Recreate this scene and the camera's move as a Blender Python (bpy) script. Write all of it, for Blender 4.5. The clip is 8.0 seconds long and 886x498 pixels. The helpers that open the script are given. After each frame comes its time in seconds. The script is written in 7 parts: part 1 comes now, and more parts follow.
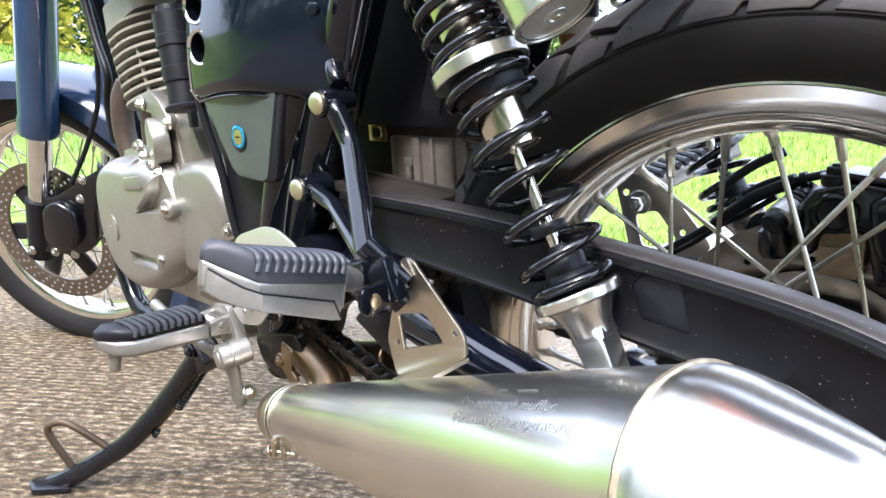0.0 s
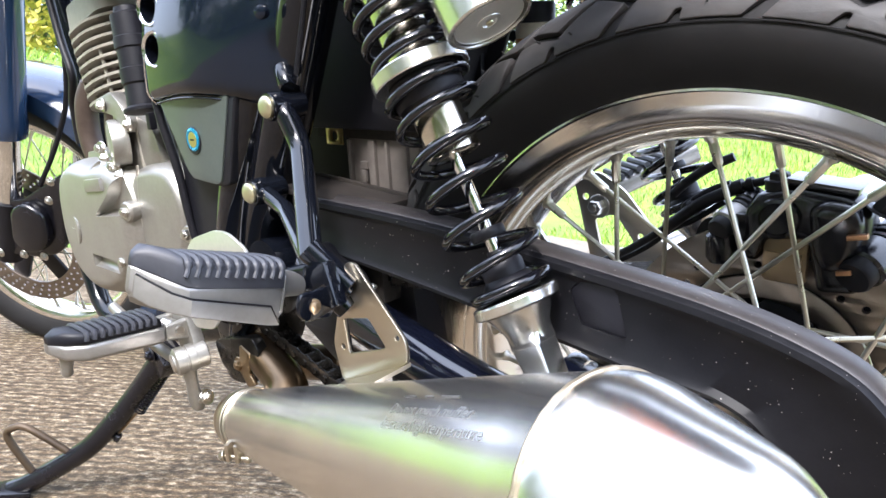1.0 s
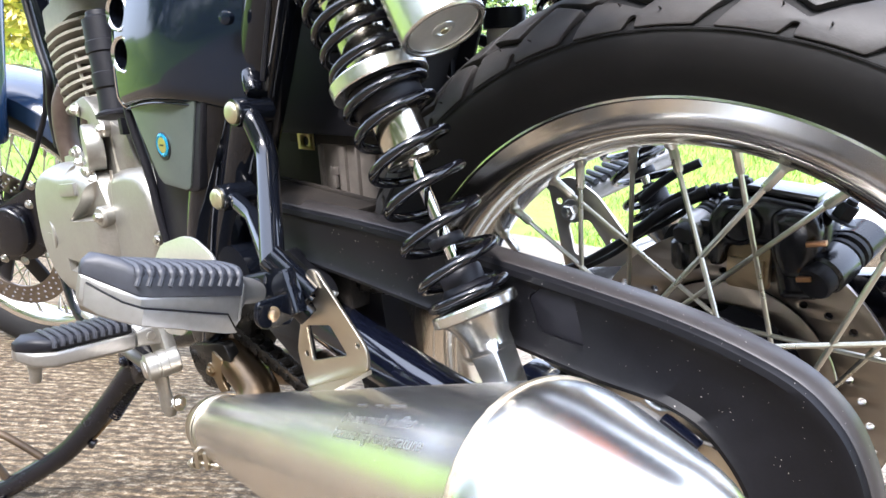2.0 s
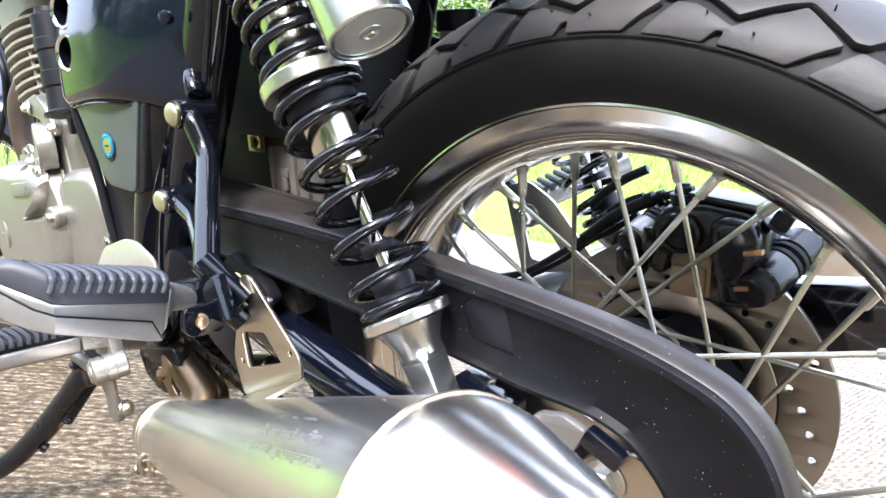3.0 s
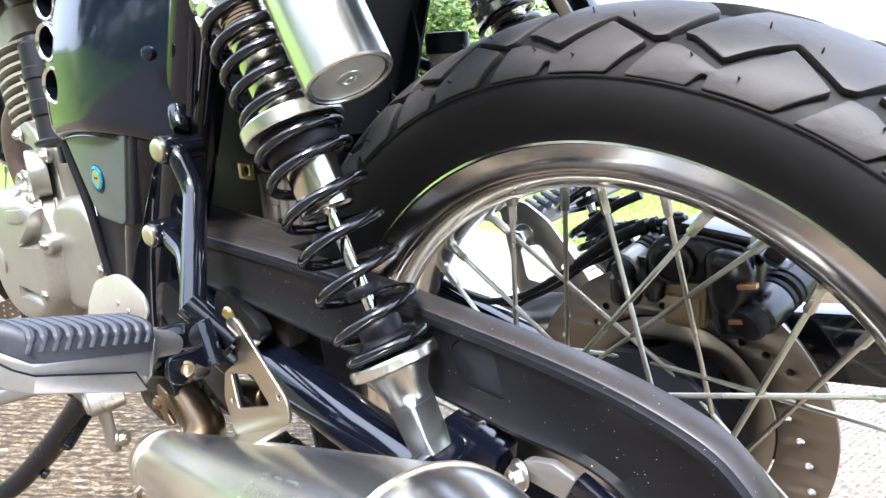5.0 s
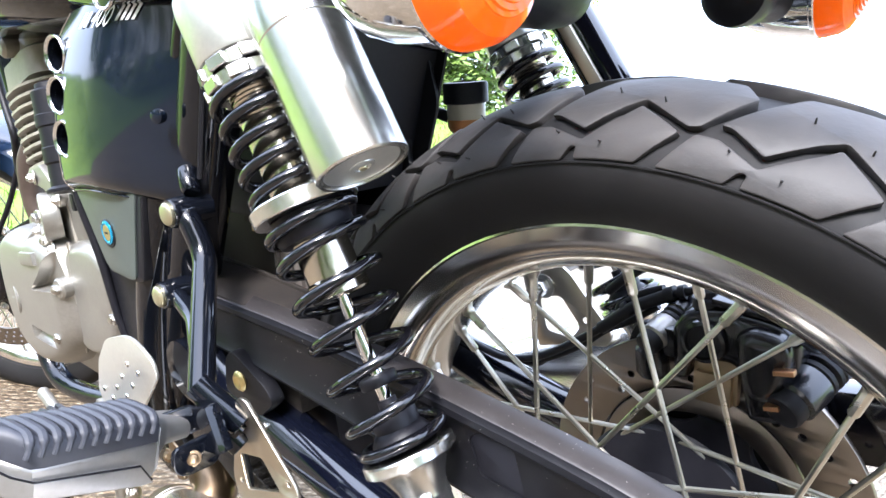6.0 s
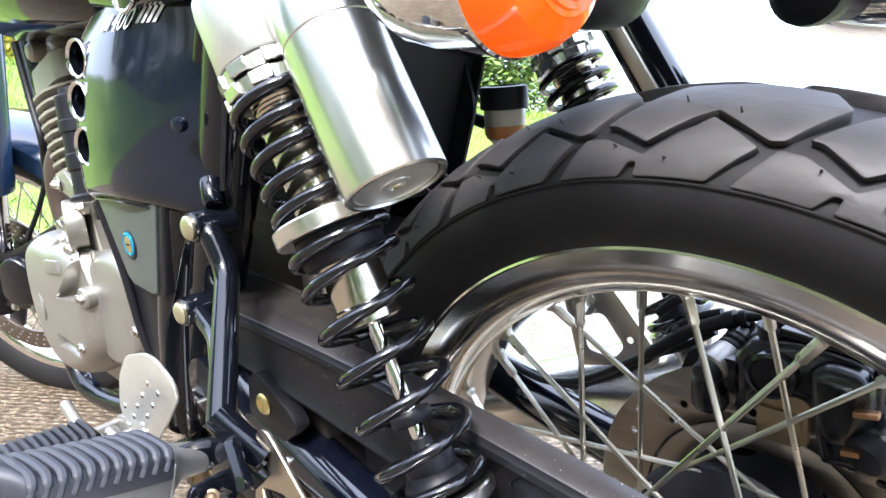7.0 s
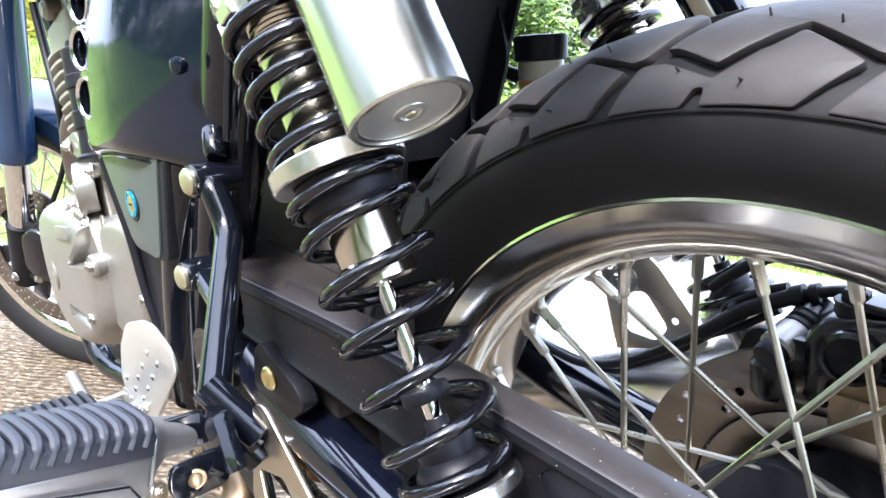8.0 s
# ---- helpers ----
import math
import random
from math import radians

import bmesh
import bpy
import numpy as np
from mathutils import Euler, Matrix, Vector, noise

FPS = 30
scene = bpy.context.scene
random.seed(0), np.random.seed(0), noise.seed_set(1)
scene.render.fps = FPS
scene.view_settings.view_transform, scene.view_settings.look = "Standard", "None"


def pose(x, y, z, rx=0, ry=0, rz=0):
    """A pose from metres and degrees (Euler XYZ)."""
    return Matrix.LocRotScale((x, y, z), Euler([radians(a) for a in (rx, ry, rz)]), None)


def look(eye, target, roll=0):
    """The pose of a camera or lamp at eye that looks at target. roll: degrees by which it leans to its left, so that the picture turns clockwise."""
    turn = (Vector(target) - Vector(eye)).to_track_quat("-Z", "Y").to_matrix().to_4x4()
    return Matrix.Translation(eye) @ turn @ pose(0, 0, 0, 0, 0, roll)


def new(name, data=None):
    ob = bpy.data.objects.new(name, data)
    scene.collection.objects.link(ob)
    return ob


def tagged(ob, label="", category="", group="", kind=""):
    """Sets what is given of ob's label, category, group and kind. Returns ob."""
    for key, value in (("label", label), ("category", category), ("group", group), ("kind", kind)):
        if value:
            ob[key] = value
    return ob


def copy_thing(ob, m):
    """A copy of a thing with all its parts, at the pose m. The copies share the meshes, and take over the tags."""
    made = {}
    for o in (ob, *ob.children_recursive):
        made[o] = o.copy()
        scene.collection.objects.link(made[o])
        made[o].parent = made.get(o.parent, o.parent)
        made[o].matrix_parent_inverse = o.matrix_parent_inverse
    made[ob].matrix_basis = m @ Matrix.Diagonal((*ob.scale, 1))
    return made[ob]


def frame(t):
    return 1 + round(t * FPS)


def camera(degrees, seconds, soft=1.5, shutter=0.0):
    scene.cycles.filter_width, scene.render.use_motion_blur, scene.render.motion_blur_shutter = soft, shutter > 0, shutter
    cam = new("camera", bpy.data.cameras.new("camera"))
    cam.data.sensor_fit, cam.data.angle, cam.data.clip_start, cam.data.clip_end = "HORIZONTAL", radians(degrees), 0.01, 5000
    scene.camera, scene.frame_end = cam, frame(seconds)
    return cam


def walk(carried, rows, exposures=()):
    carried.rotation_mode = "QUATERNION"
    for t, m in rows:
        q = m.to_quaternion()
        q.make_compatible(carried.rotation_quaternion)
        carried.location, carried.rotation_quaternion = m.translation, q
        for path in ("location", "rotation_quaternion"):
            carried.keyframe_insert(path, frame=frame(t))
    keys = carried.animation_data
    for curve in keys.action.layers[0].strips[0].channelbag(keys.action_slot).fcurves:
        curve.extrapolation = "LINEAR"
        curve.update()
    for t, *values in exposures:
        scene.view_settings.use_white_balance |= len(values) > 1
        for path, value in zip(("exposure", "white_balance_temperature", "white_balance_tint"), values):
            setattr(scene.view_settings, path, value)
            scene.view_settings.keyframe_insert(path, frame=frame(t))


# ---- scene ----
cam = camera(66.78, 8.0)
ROWS = [
    (0.0, 0.1288, -0.5715, 0.4677, 82.04, -4.04, 42.20),
    (0.5, 0.1387, -0.5611, 0.4703, 82.10, -3.96, 41.73),
    (1.0, 0.1509, -0.5506, 0.4719, 82.24, -4.26, 41.27),
    (1.5, 0.1595, -0.5441, 0.4741, 82.36, -4.13, 41.19),
    (3.0, 0.1872, -0.5093, 0.4832, 82.47, -4.78, 39.72),
    (3.5, 0.1979, -0.4988, 0.4859, 82.43, -4.71, 39.55),
    (4.0, 0.1971, -0.4988, 0.4848, 81.90, -4.23, 39.65),
    (4.5, 0.1941, -0.4984, 0.4922, 81.98, -3.87, 39.82),
    (6.0, 0.1688, -0.4773, 0.5552, 82.19, -3.53, 41.55),
    (6.5, 0.1558, -0.4668, 0.5654, 82.42, -4.02, 43.00),
    (7.0, 0.1392, -0.4543, 0.5625, 82.01, -3.61, 43.99),
    (7.5, 0.1211, -0.4339, 0.5488, 81.15, -3.97, 45.78),
    (8.0, 0.1094, -0.4159, 0.5383, 80.86, -4.31, 46.76),
]
EXPOSURES = [(0.0, 2.90, 6150, 13), (3.0, 3.18, 6100, 13), (4.5, 3.24, 6060, 13), (6.0, 3.31, 6010, 13), (7.0, 3.17, 6080, 13), (8.0, 3.41, 5900, 13)]
walk(cam, [(t, pose(x, y, z, rx, ry, rz)) for t, x, y, z, rx, ry, rz in ROWS], EXPOSURES)

# world, sun and exposure
world = bpy.data.worlds.new("sky")
scene.world = world
world.use_nodes = True
wn = world.node_tree.nodes
sky = wn.new("ShaderNodeTexSky")
sky.sky_type = "NISHITA"
sky.sun_disc = False
SUN_EL, SUN_AZ = 46.0, -68.0          # degrees; azimuth from +x towards +y
sky.sun_elevation = radians(SUN_EL)
sky.sun_rotation = radians(90 - SUN_AZ)
sky.air_density, sky.dust_density, sky.ozone_density = 1.0, 4.0, 2.0
wn["Background"].inputs["Strength"].default_value = 0.15
cloud = wn.new("ShaderNodeMix")
cloud.data_type = "RGBA"
cloud.inputs["Factor"].default_value = 0.7
wl = world.node_tree.links
wl.new(sky.outputs["Color"], [i for i in cloud.inputs if i.name == "A" and i.type == "RGBA"][0])
dirs = wn.new("ShaderNodeTexCoord")
alt = wn.new("ShaderNodeSeparateXYZ")
wl.new(dirs.outputs["Generated"], alt.inputs[0])
veil = wn.new("ShaderNodeValToRGB")                   # thin cloud, brightest overhead
veil.color_ramp.elements[0].position, veil.color_ramp.elements[0].color = 0.0, (2.1, 2.35, 2.85, 1)
veil.color_ramp.elements[1].position, veil.color_ramp.elements[1].color = 1.0, (5.3, 5.8, 6.8, 1)
wl.new(alt.outputs["Z"], veil.inputs["Fac"])
wl.new(veil.outputs["Color"], [i for i in cloud.inputs if i.name == "B" and i.type == "RGBA"][0])
wl.new([o for o in cloud.outputs if o.type == "RGBA"][0], wn["Background"].inputs["Color"])
sun = new("sun", bpy.data.lights.new("sun", "SUN"))
sun.data.energy, sun.data.angle, sun.data.color = 1.0, radians(14.0), (1.0, 0.96, 0.90)
a, e = radians(SUN_AZ), radians(SUN_EL)
sun_from = Vector((math.cos(a) * math.cos(e), math.sin(a) * math.cos(e), math.sin(e)))
sun.matrix_world = look(sun_from * 20, (0, 0, 0))


# ---------------------------------------------------------------- materials
def shader(name, color, rough=0.5, metal=0.0, coat=0.0, spec=0.5):
    m = bpy.data.materials.new(name)
    m.use_nodes = True
    b = m.node_tree.nodes["Principled BSDF"]
    b.inputs["Base Color"].default_value = (*color, 1)
    b.inputs["Roughness"].default_value = rough
    b.inputs["Metallic"].default_value = metal
    b.inputs["Coat Weight"].default_value = coat
    b.inputs["Coat Roughness"].default_value = 0.04
    b.inputs["Specular IOR Level"].default_value = spec
    return m, m.node_tree.nodes, m.node_tree.links, b


def coords(n, l, scale=(1, 1, 1)):
    c = n.new("ShaderNodeTexCoord")
    mp = n.new("ShaderNodeMapping")
    mp.inputs["Scale"].default_value = scale
    l.new(c.outputs["Object"], mp.inputs["Vector"])
    return mp.outputs["Vector"]


def noise_tex(n, l, vec, scale, detail=4.0, rough=0.6):
    t = n.new("ShaderNodeTexNoise")
    t.inputs["Scale"].default_value = scale
    t.inputs["Detail"].default_value = detail
    t.inputs["Roughness"].default_value = rough
    l.new(vec, t.inputs["Vector"])
    return t.outputs["Fac"]


def ramp(n, l, fac, stops):
    r = n.new("ShaderNodeValToRGB")
    els = r.color_ramp.elements
    while len(els) < len(stops):
        els.new(0.5)
    for el, (p, c) in zip(els, stops):
        el.position, el.color = p, (*c, 1) if len(c) == 3 else c
    l.new(fac, r.inputs["Fac"])
    return r.outputs["Color"]


def bump(n, l, b, height, strength, distance):
    u = n.new("ShaderNodeBump")
    u.inputs["Strength"].default_value = strength
    u.inputs["Distance"].default_value = distance
    l.new(height, u.inputs["Height"])
    l.new(u.outputs["Normal"], b.inputs["Normal"])
    return u


def mixed(n, l, fac, a, b):
    m = n.new("ShaderNodeMix")
    m.data_type = "RGBA"
    l.new(fac, m.inputs["Factor"])
    for s, v in (("A", a), ("B", b)):
        sock = [i for i in m.inputs if i.name == s and i.type == "RGBA"][0]
        if isinstance(v, tuple):
            sock.default_value = (*v, 1)
        else:
            l.new(v, sock)
    return [o for o in m.outputs if o.type == "RGBA"][0]


def grained(name, c1, c2, rough, metal=0.0, coat=0.0, scale=60.0, rvar=0.08, bstr=0.15, bdist=0.0004, stretch=(1, 1, 1), specks=0.0, speck_color=(0.45, 0.42, 0.38)):
    """A surface of two close tones, uneven gloss, fine relief and, if wanted, dust specks."""
    m, n, l, b = shader(name, c1, rough, metal, coat)
    v = coords(n, l, stretch)
    f1 = noise_tex(n, l, v, scale, 5)
    f2 = noise_tex(n, l, v, scale * 0.13, 3)
    add = n.new("ShaderNodeMath")
    add.operation = "MULTIPLY_ADD"
    l.new(f1, add.inputs[0])
    add.inputs[1].default_value = 0.5
    half = n.new("ShaderNodeMath")
    half.operation = "MULTIPLY"
    l.new(f2, half.inputs[0])
    half.inputs[1].default_value = 0.5
    l.new(half.outputs[0], add.inputs[2])
    col = ramp(n, l, add.outputs[0], [(0.32, c1), (0.68, c2)])
    rr = n.new("ShaderNodeMapRange")
    rr.inputs["From Min"].default_value, rr.inputs["From Max"].default_value = 0.3, 0.7
    rr.inputs["To Min"].default_value, rr.inputs["To Max"].default_value = rough - rvar, rough + rvar
    l.new(add.outputs[0], rr.inputs["Value"])
    rough_out = rr.outputs["Result"]
    if specks:
        f3 = noise_tex(n, l, coords(n, l), 760.0, 0)
        sp = ramp(n, l, f3, [(0.852 - 0.05 * specks, (0, 0, 0)), (0.876 - 0.05 * specks, (0.6, 0.6, 0.6))])
        col = mixed(n, l, sp, col, speck_color)
    l.new(col, b.inputs["Base Color"])
    l.new(rough_out, b.inputs["Roughness"])
    bump(n, l, b, f1, bstr, bdist)
    return m


def brushed(name, color, rough, axis, aniso=0.7, tint=None, tint_axis=None, scale=350.0):
    """Brushed or turned metal, streaked along the given stretch."""
    m, n, l, b = shader(name, color, rough, 1.0)
    v = coords(n, l, axis)
    f1 = noise_tex(n, l, v, scale, 3)
    f2 = noise_tex(n, l, coords(n, l), 14.0, 4)
    col = ramp(n, l, f2, [(0.3, tuple(c * 0.86 for c in color)), (0.7, color)])
    if tint:
        f3 = noise_tex(n, l, coords(n, l), 9.0, 3)
        col = mixed(n, l, ramp(n, l, f3, [(0.45, (0, 0, 0)), (0.75, (0.8, 0.8, 0.8))]), col, tint)
    l.new(col, b.inputs["Base Color"])
    rr = n.new("ShaderNodeMapRange")
    rr.inputs["From Min"].default_value, rr.inputs["From Max"].default_value = 0.25, 0.75
    rr.inputs["To Min"].default_value, rr.inputs["To Max"].default_value = max(0.02, rough - 0.015), rough + 0.015
    l.new(f1, rr.inputs["Value"])
    l.new(rr.outputs["Result"], b.inputs["Roughness"])
    return m


M_GLOSS = grained("gloss_black_paint", (0.0025, 0.003, 0.005), (0.004, 0.005, 0.008), 0.06, 0, 0.2, 25, 0.04, 0.03, 0.0002)
M_NAVY = grained("dark_navy_gloss_paint", (0.002, 0.0026, 0.006), (0.0035, 0.0045, 0.010), 0.12, 0, 0.5, 20, 0.04, 0.03, 0.0002)
M_BLUE = grained("deep_blue_gloss_paint", (0.012, 0.030, 0.070), (0.018, 0.040, 0.088), 0.14, 0, 0.6, 20, 0.04, 0.03, 0.0002)
M_CALI = grained("black_anodised_metal", (0.003, 0.003, 0.005), (0.006, 0.006, 0.009), 0.24, 0, 0, 120, 0.06, 0.2, 0.0003)
M_PANEL = grained("dark_green_black_gloss_panel", (0.003, 0.005, 0.010), (0.005, 0.008, 0.015), 0.09, 0, 0.15, 18, 0.03, 0.02, 0.0002)
M_PANEL.node_tree.nodes["Principled BSDF"].inputs["Specular IOR Level"].default_value = 0.27
M_GREY = grained("grey_green_satin_plastic", (0.050, 0.064, 0.060), (0.070, 0.084, 0.076), 0.40, 0, 0, 300, 0.05, 0.1, 0.0002)
M_SATIN = grained("satin_black_plastic", (0.0042, 0.0042, 0.0055), (0.0070, 0.0070, 0.0088), 0.42, 0, 0, 500, 0.05, 0.12, 0.0002, specks=0.1)
M_MATTE = grained("matte_black_plastic", (0.0055, 0.0055, 0.008), (0.010, 0.010, 0.0135), 0.46, 0, 0, 300, 0.06, 0.15, 0.0003)
M_RUBBER = grained("dark_grey_rubber", (0.018, 0.019, 0.025), (0.029, 0.031, 0.039), 0.52, 0, 0, 260, 0.06, 0.25, 0.0004)
M_TYRE = grained("tyre_rubber", (0.008, 0.008, 0.009), (0.014, 0.0135, 0.014), 0.62, 0, 0, 160, 0.08, 0.3, 0.0006)
M_TREAD = grained("worn_dusty_tread_rubber", (0.020, 0.0195, 0.021), (0.052, 0.047, 0.045), 0.62, 0, 0, 42, 0.09, 0.7, 0.0011)
M_CAST = grained("cast_aluminium", (0.29, 0.279, 0.254), (0.37, 0.357, 0.327), 0.42, 0.8, 0, 240, 0.07, 0.25, 0.0003)
M_FIN = grained("grey_painted_fins", (0.27, 0.25, 0.215), (0.36, 0.335, 0.285), 0.5, 0.4, 0, 120, 0.07, 0.25, 0.0004)
M_PEG = grained("satin_silver_aluminium", (0.25, 0.24, 0.225), (0.315, 0.303, 0.287), 0.40, 0.75, 0, 200, 0.06, 0.1, 0.0002)
M_FROST = grained("frosted_anodised_aluminium", (0.62, 0.63, 0.60), (0.72, 0.72, 0.69), 0.34, 0.85, 0, 300, 0.06, 0.06, 0.0002)
M_TURNED = brushed("turned_aluminium", (0.76, 0.75, 0.71), 0.25, (1, 1, 1), scale=260)
M_DAMPER = brushed("polished_damper_tube", (0.62, 0.57, 0.48), 0.16, (1, 1, 1), scale=120)
M_CHROME = brushed("bright_chrome", (0.80, 0.80, 0.80), 0.06, (1, 1, 1), scale=40)
M_RIM = brushed("polished_steel_rim", (0.84, 0.81, 0.76), 0.17, (1, 1, 1), tint=(0.72, 0.66, 0.57), scale=90)
M_MUFF = brushed("brushed_stainless_muffler", (0.80, 0.77, 0.73), 0.27, (0.15, 7, 7), tint=(0.82, 0.78, 0.71), scale=70)
mb = M_MUFF.node_tree.nodes["Principled BSDF"]
for k in list(mb.inputs["Roughness"].links):
    M_MUFF.node_tree.links.remove(k)
mb.inputs["Roughness"].default_value = 0.25
mb.inputs["Anisotropic"].default_value, mb.inputs["Anisotropic Rotation"].default_value = 0.35, 0.25
gn = M_MUFF.node_tree.nodes.new("ShaderNodeNewGeometry")
tg = M_MUFF.node_tree.nodes.new("ShaderNodeVectorMath")      # round the muffler's axis
tg.operation = "CROSS_PRODUCT"
tg.inputs[1].default_value = (0.920, -0.265, 0.288)
M_MUFF.node_tree.links.new(gn.outputs["Normal"], tg.inputs[0])
M_MUFF.node_tree.links.new(tg.outputs["Vector"], mb.inputs["Tangent"])
M_HEAT = brushed("heat_tinted_steel", (0.40, 0.31, 0.20), 0.36, (1, 1, 1), tint=(0.22, 0.14, 0.08), scale=120)
M_ELBOW = brushed("burnt_brown_pipe", (0.17, 0.118, 0.070), 0.30, (1, 1, 1), tint=(0.055, 0.038, 0.028), scale=120)
M_HEADER = grained("dull_brown_header", (0.045, 0.030, 0.024), (0.085, 0.062, 0.050), 0.5, 0.3, 0, 80, 0.06, 0.2, 0.0003)
M_PLATE = brushed("raw_steel_plate", (0.60, 0.55, 0.46), 0.33, (1, 1, 14), tint=(0.44, 0.36, 0.25), scale=80)
M_SPOKE = brushed("zinc_plated_spoke", (0.62, 0.60, 0.54), 0.28, (1, 1, 1), tint=(0.46, 0.43, 0.30), scale=30)
M_DISC = brushed("brake_disc_steel", (0.29, 0.255, 0.225), 0.32, (1, 1, 1), tint=(0.24, 0.195, 0.155), scale=120)
M_COIL = grained("gloss_black_spring_enamel", (0.0025, 0.0025, 0.004), (0.0045, 0.0045, 0.006), 0.08, 0, 0.2, 90, 0.03, 0.05, 0.0002)
M_BRASS = brushed("yellow_zinc", (0.70, 0.56, 0.26), 0.32, (1, 1, 1), scale=160)
M_BOLT = brushed("bolt_steel", (0.60, 0.58, 0.54), 0.3, (1, 1, 1), scale=200)
M_OLDBOLT = brushed("dull_yellow_passivated_bolt", (0.62, 0.58, 0.40), 0.42, (1, 1, 1), scale=200)
M_CHAIN = grained("oily_black_chain", (0.004, 0.0038, 0.0035), (0.011, 0.010, 0.009), 0.28, 0.2, 0, 90, 0.1, 0.3, 0.0004)
M_GRIME = grained("oily_brown_grime", (0.014, 0.010, 0.008), (0.075, 0.05, 0.028), 0.45, 0.3, 0, 40, 0.1, 0.4, 0.0006)
M_BOX = grained("dusty_grey_box", (0.11, 0.094, 0.084), (0.21, 0.185, 0.165), 0.7, 0, 0, 60, 0.08, 0.3, 0.0004)
M_TOPSHEEN = grained("dust_and_sheen_on_black_plastic", (0.020, 0.0175, 0.0175), (0.034, 0.030, 0.030), 0.45, 0, 0, 300, 0.06, 0.12, 0.0002, specks=0.3)
M_DUST = grained("dusty_black_swingarm", (0.009, 0.0085, 0.009), (0.040, 0.033, 0.028), 0.6, 0, 0, 220, 0.08, 0.3, 0.0005)
M_LOCK = grained("blue_anodised_lock", (0.02, 0.27, 0.48), (0.03, 0.36, 0.58), 0.25, 0.6, 0, 60, 0.05, 0.05, 0.0002)
M_CUPW = grained("milky_plastic", (0.62, 0.54, 0.42), (0.70, 0.62, 0.50), 0.35, 0, 0, 40, 0.05, 0.05, 0.0002)
M_FLUID = grained("amber_brake_fluid", (0.55, 0.20, 0.06), (0.62, 0.26, 0.09), 0.3, 0, 0, 40, 0.05, 0.05, 0.0002)
M_COPPER = brushed("coppered_pad_plate", (0.55, 0.30, 0.16), 0.4, (1, 1, 1), scale=100)
M_WHITE = grained("white_decal", (0.72, 0.74, 0.76), (0.80, 0.81, 0.82), 0.2, 0, 0.8, 40, 0.04, 0.02, 0.0001)
M_ETCH = grained("etched_grey_text", (0.56, 0.545, 0.52), (0.64, 0.63, 0.61), 0.40, 1.0, 0, 200, 0.05, 0.1, 0.0002)
M_WELD = grained("tan_weld_bead", (0.36, 0.29, 0.19), (0.50, 0.42, 0.30), 0.36, 0.9, 0, 300, 0.08, 0.3, 0.0005)
for m, level in ((M_MATTE, 0.25), (M_TYRE, 0.25), (M_SATIN, 0.22), (M_DUST, 0.25), (M_GLOSS, 0.35), (M_CALI, 0.5)):
    m.node_tree.nodes["Principled BSDF"].inputs["Specular IOR Level"].default_value = level

m, n, l, b = shader("orange_lens", (1.0, 0.27, 0.012), 0.12, 0, 0.6)
tl = n.new("ShaderNodeBsdfTranslucent")
tl.inputs["Color"].default_value = (1.0, 0.33, 0.015, 1)
ms = n.new("ShaderNodeMixShader")
ms.inputs["Fac"].default_value = 0.55
l.new(b.outputs["BSDF"], ms.inputs[1])
l.new(tl.outputs["BSDF"], ms.inputs[2])
l.new(ms.outputs["Shader"], n["Material Output"].inputs["Surface"])
v = coords(n, l)
w = n.new("ShaderNodeTexWave")
w.wave_type, w.bands_direction = "BANDS", "DIAGONAL"
w.inputs["Scale"].default_value = 90.0
l.new(v, w.inputs["Vector"])
bump(n, l, b, w.outputs["Fac"], 0.12, 0.0006)
M_LENS = m


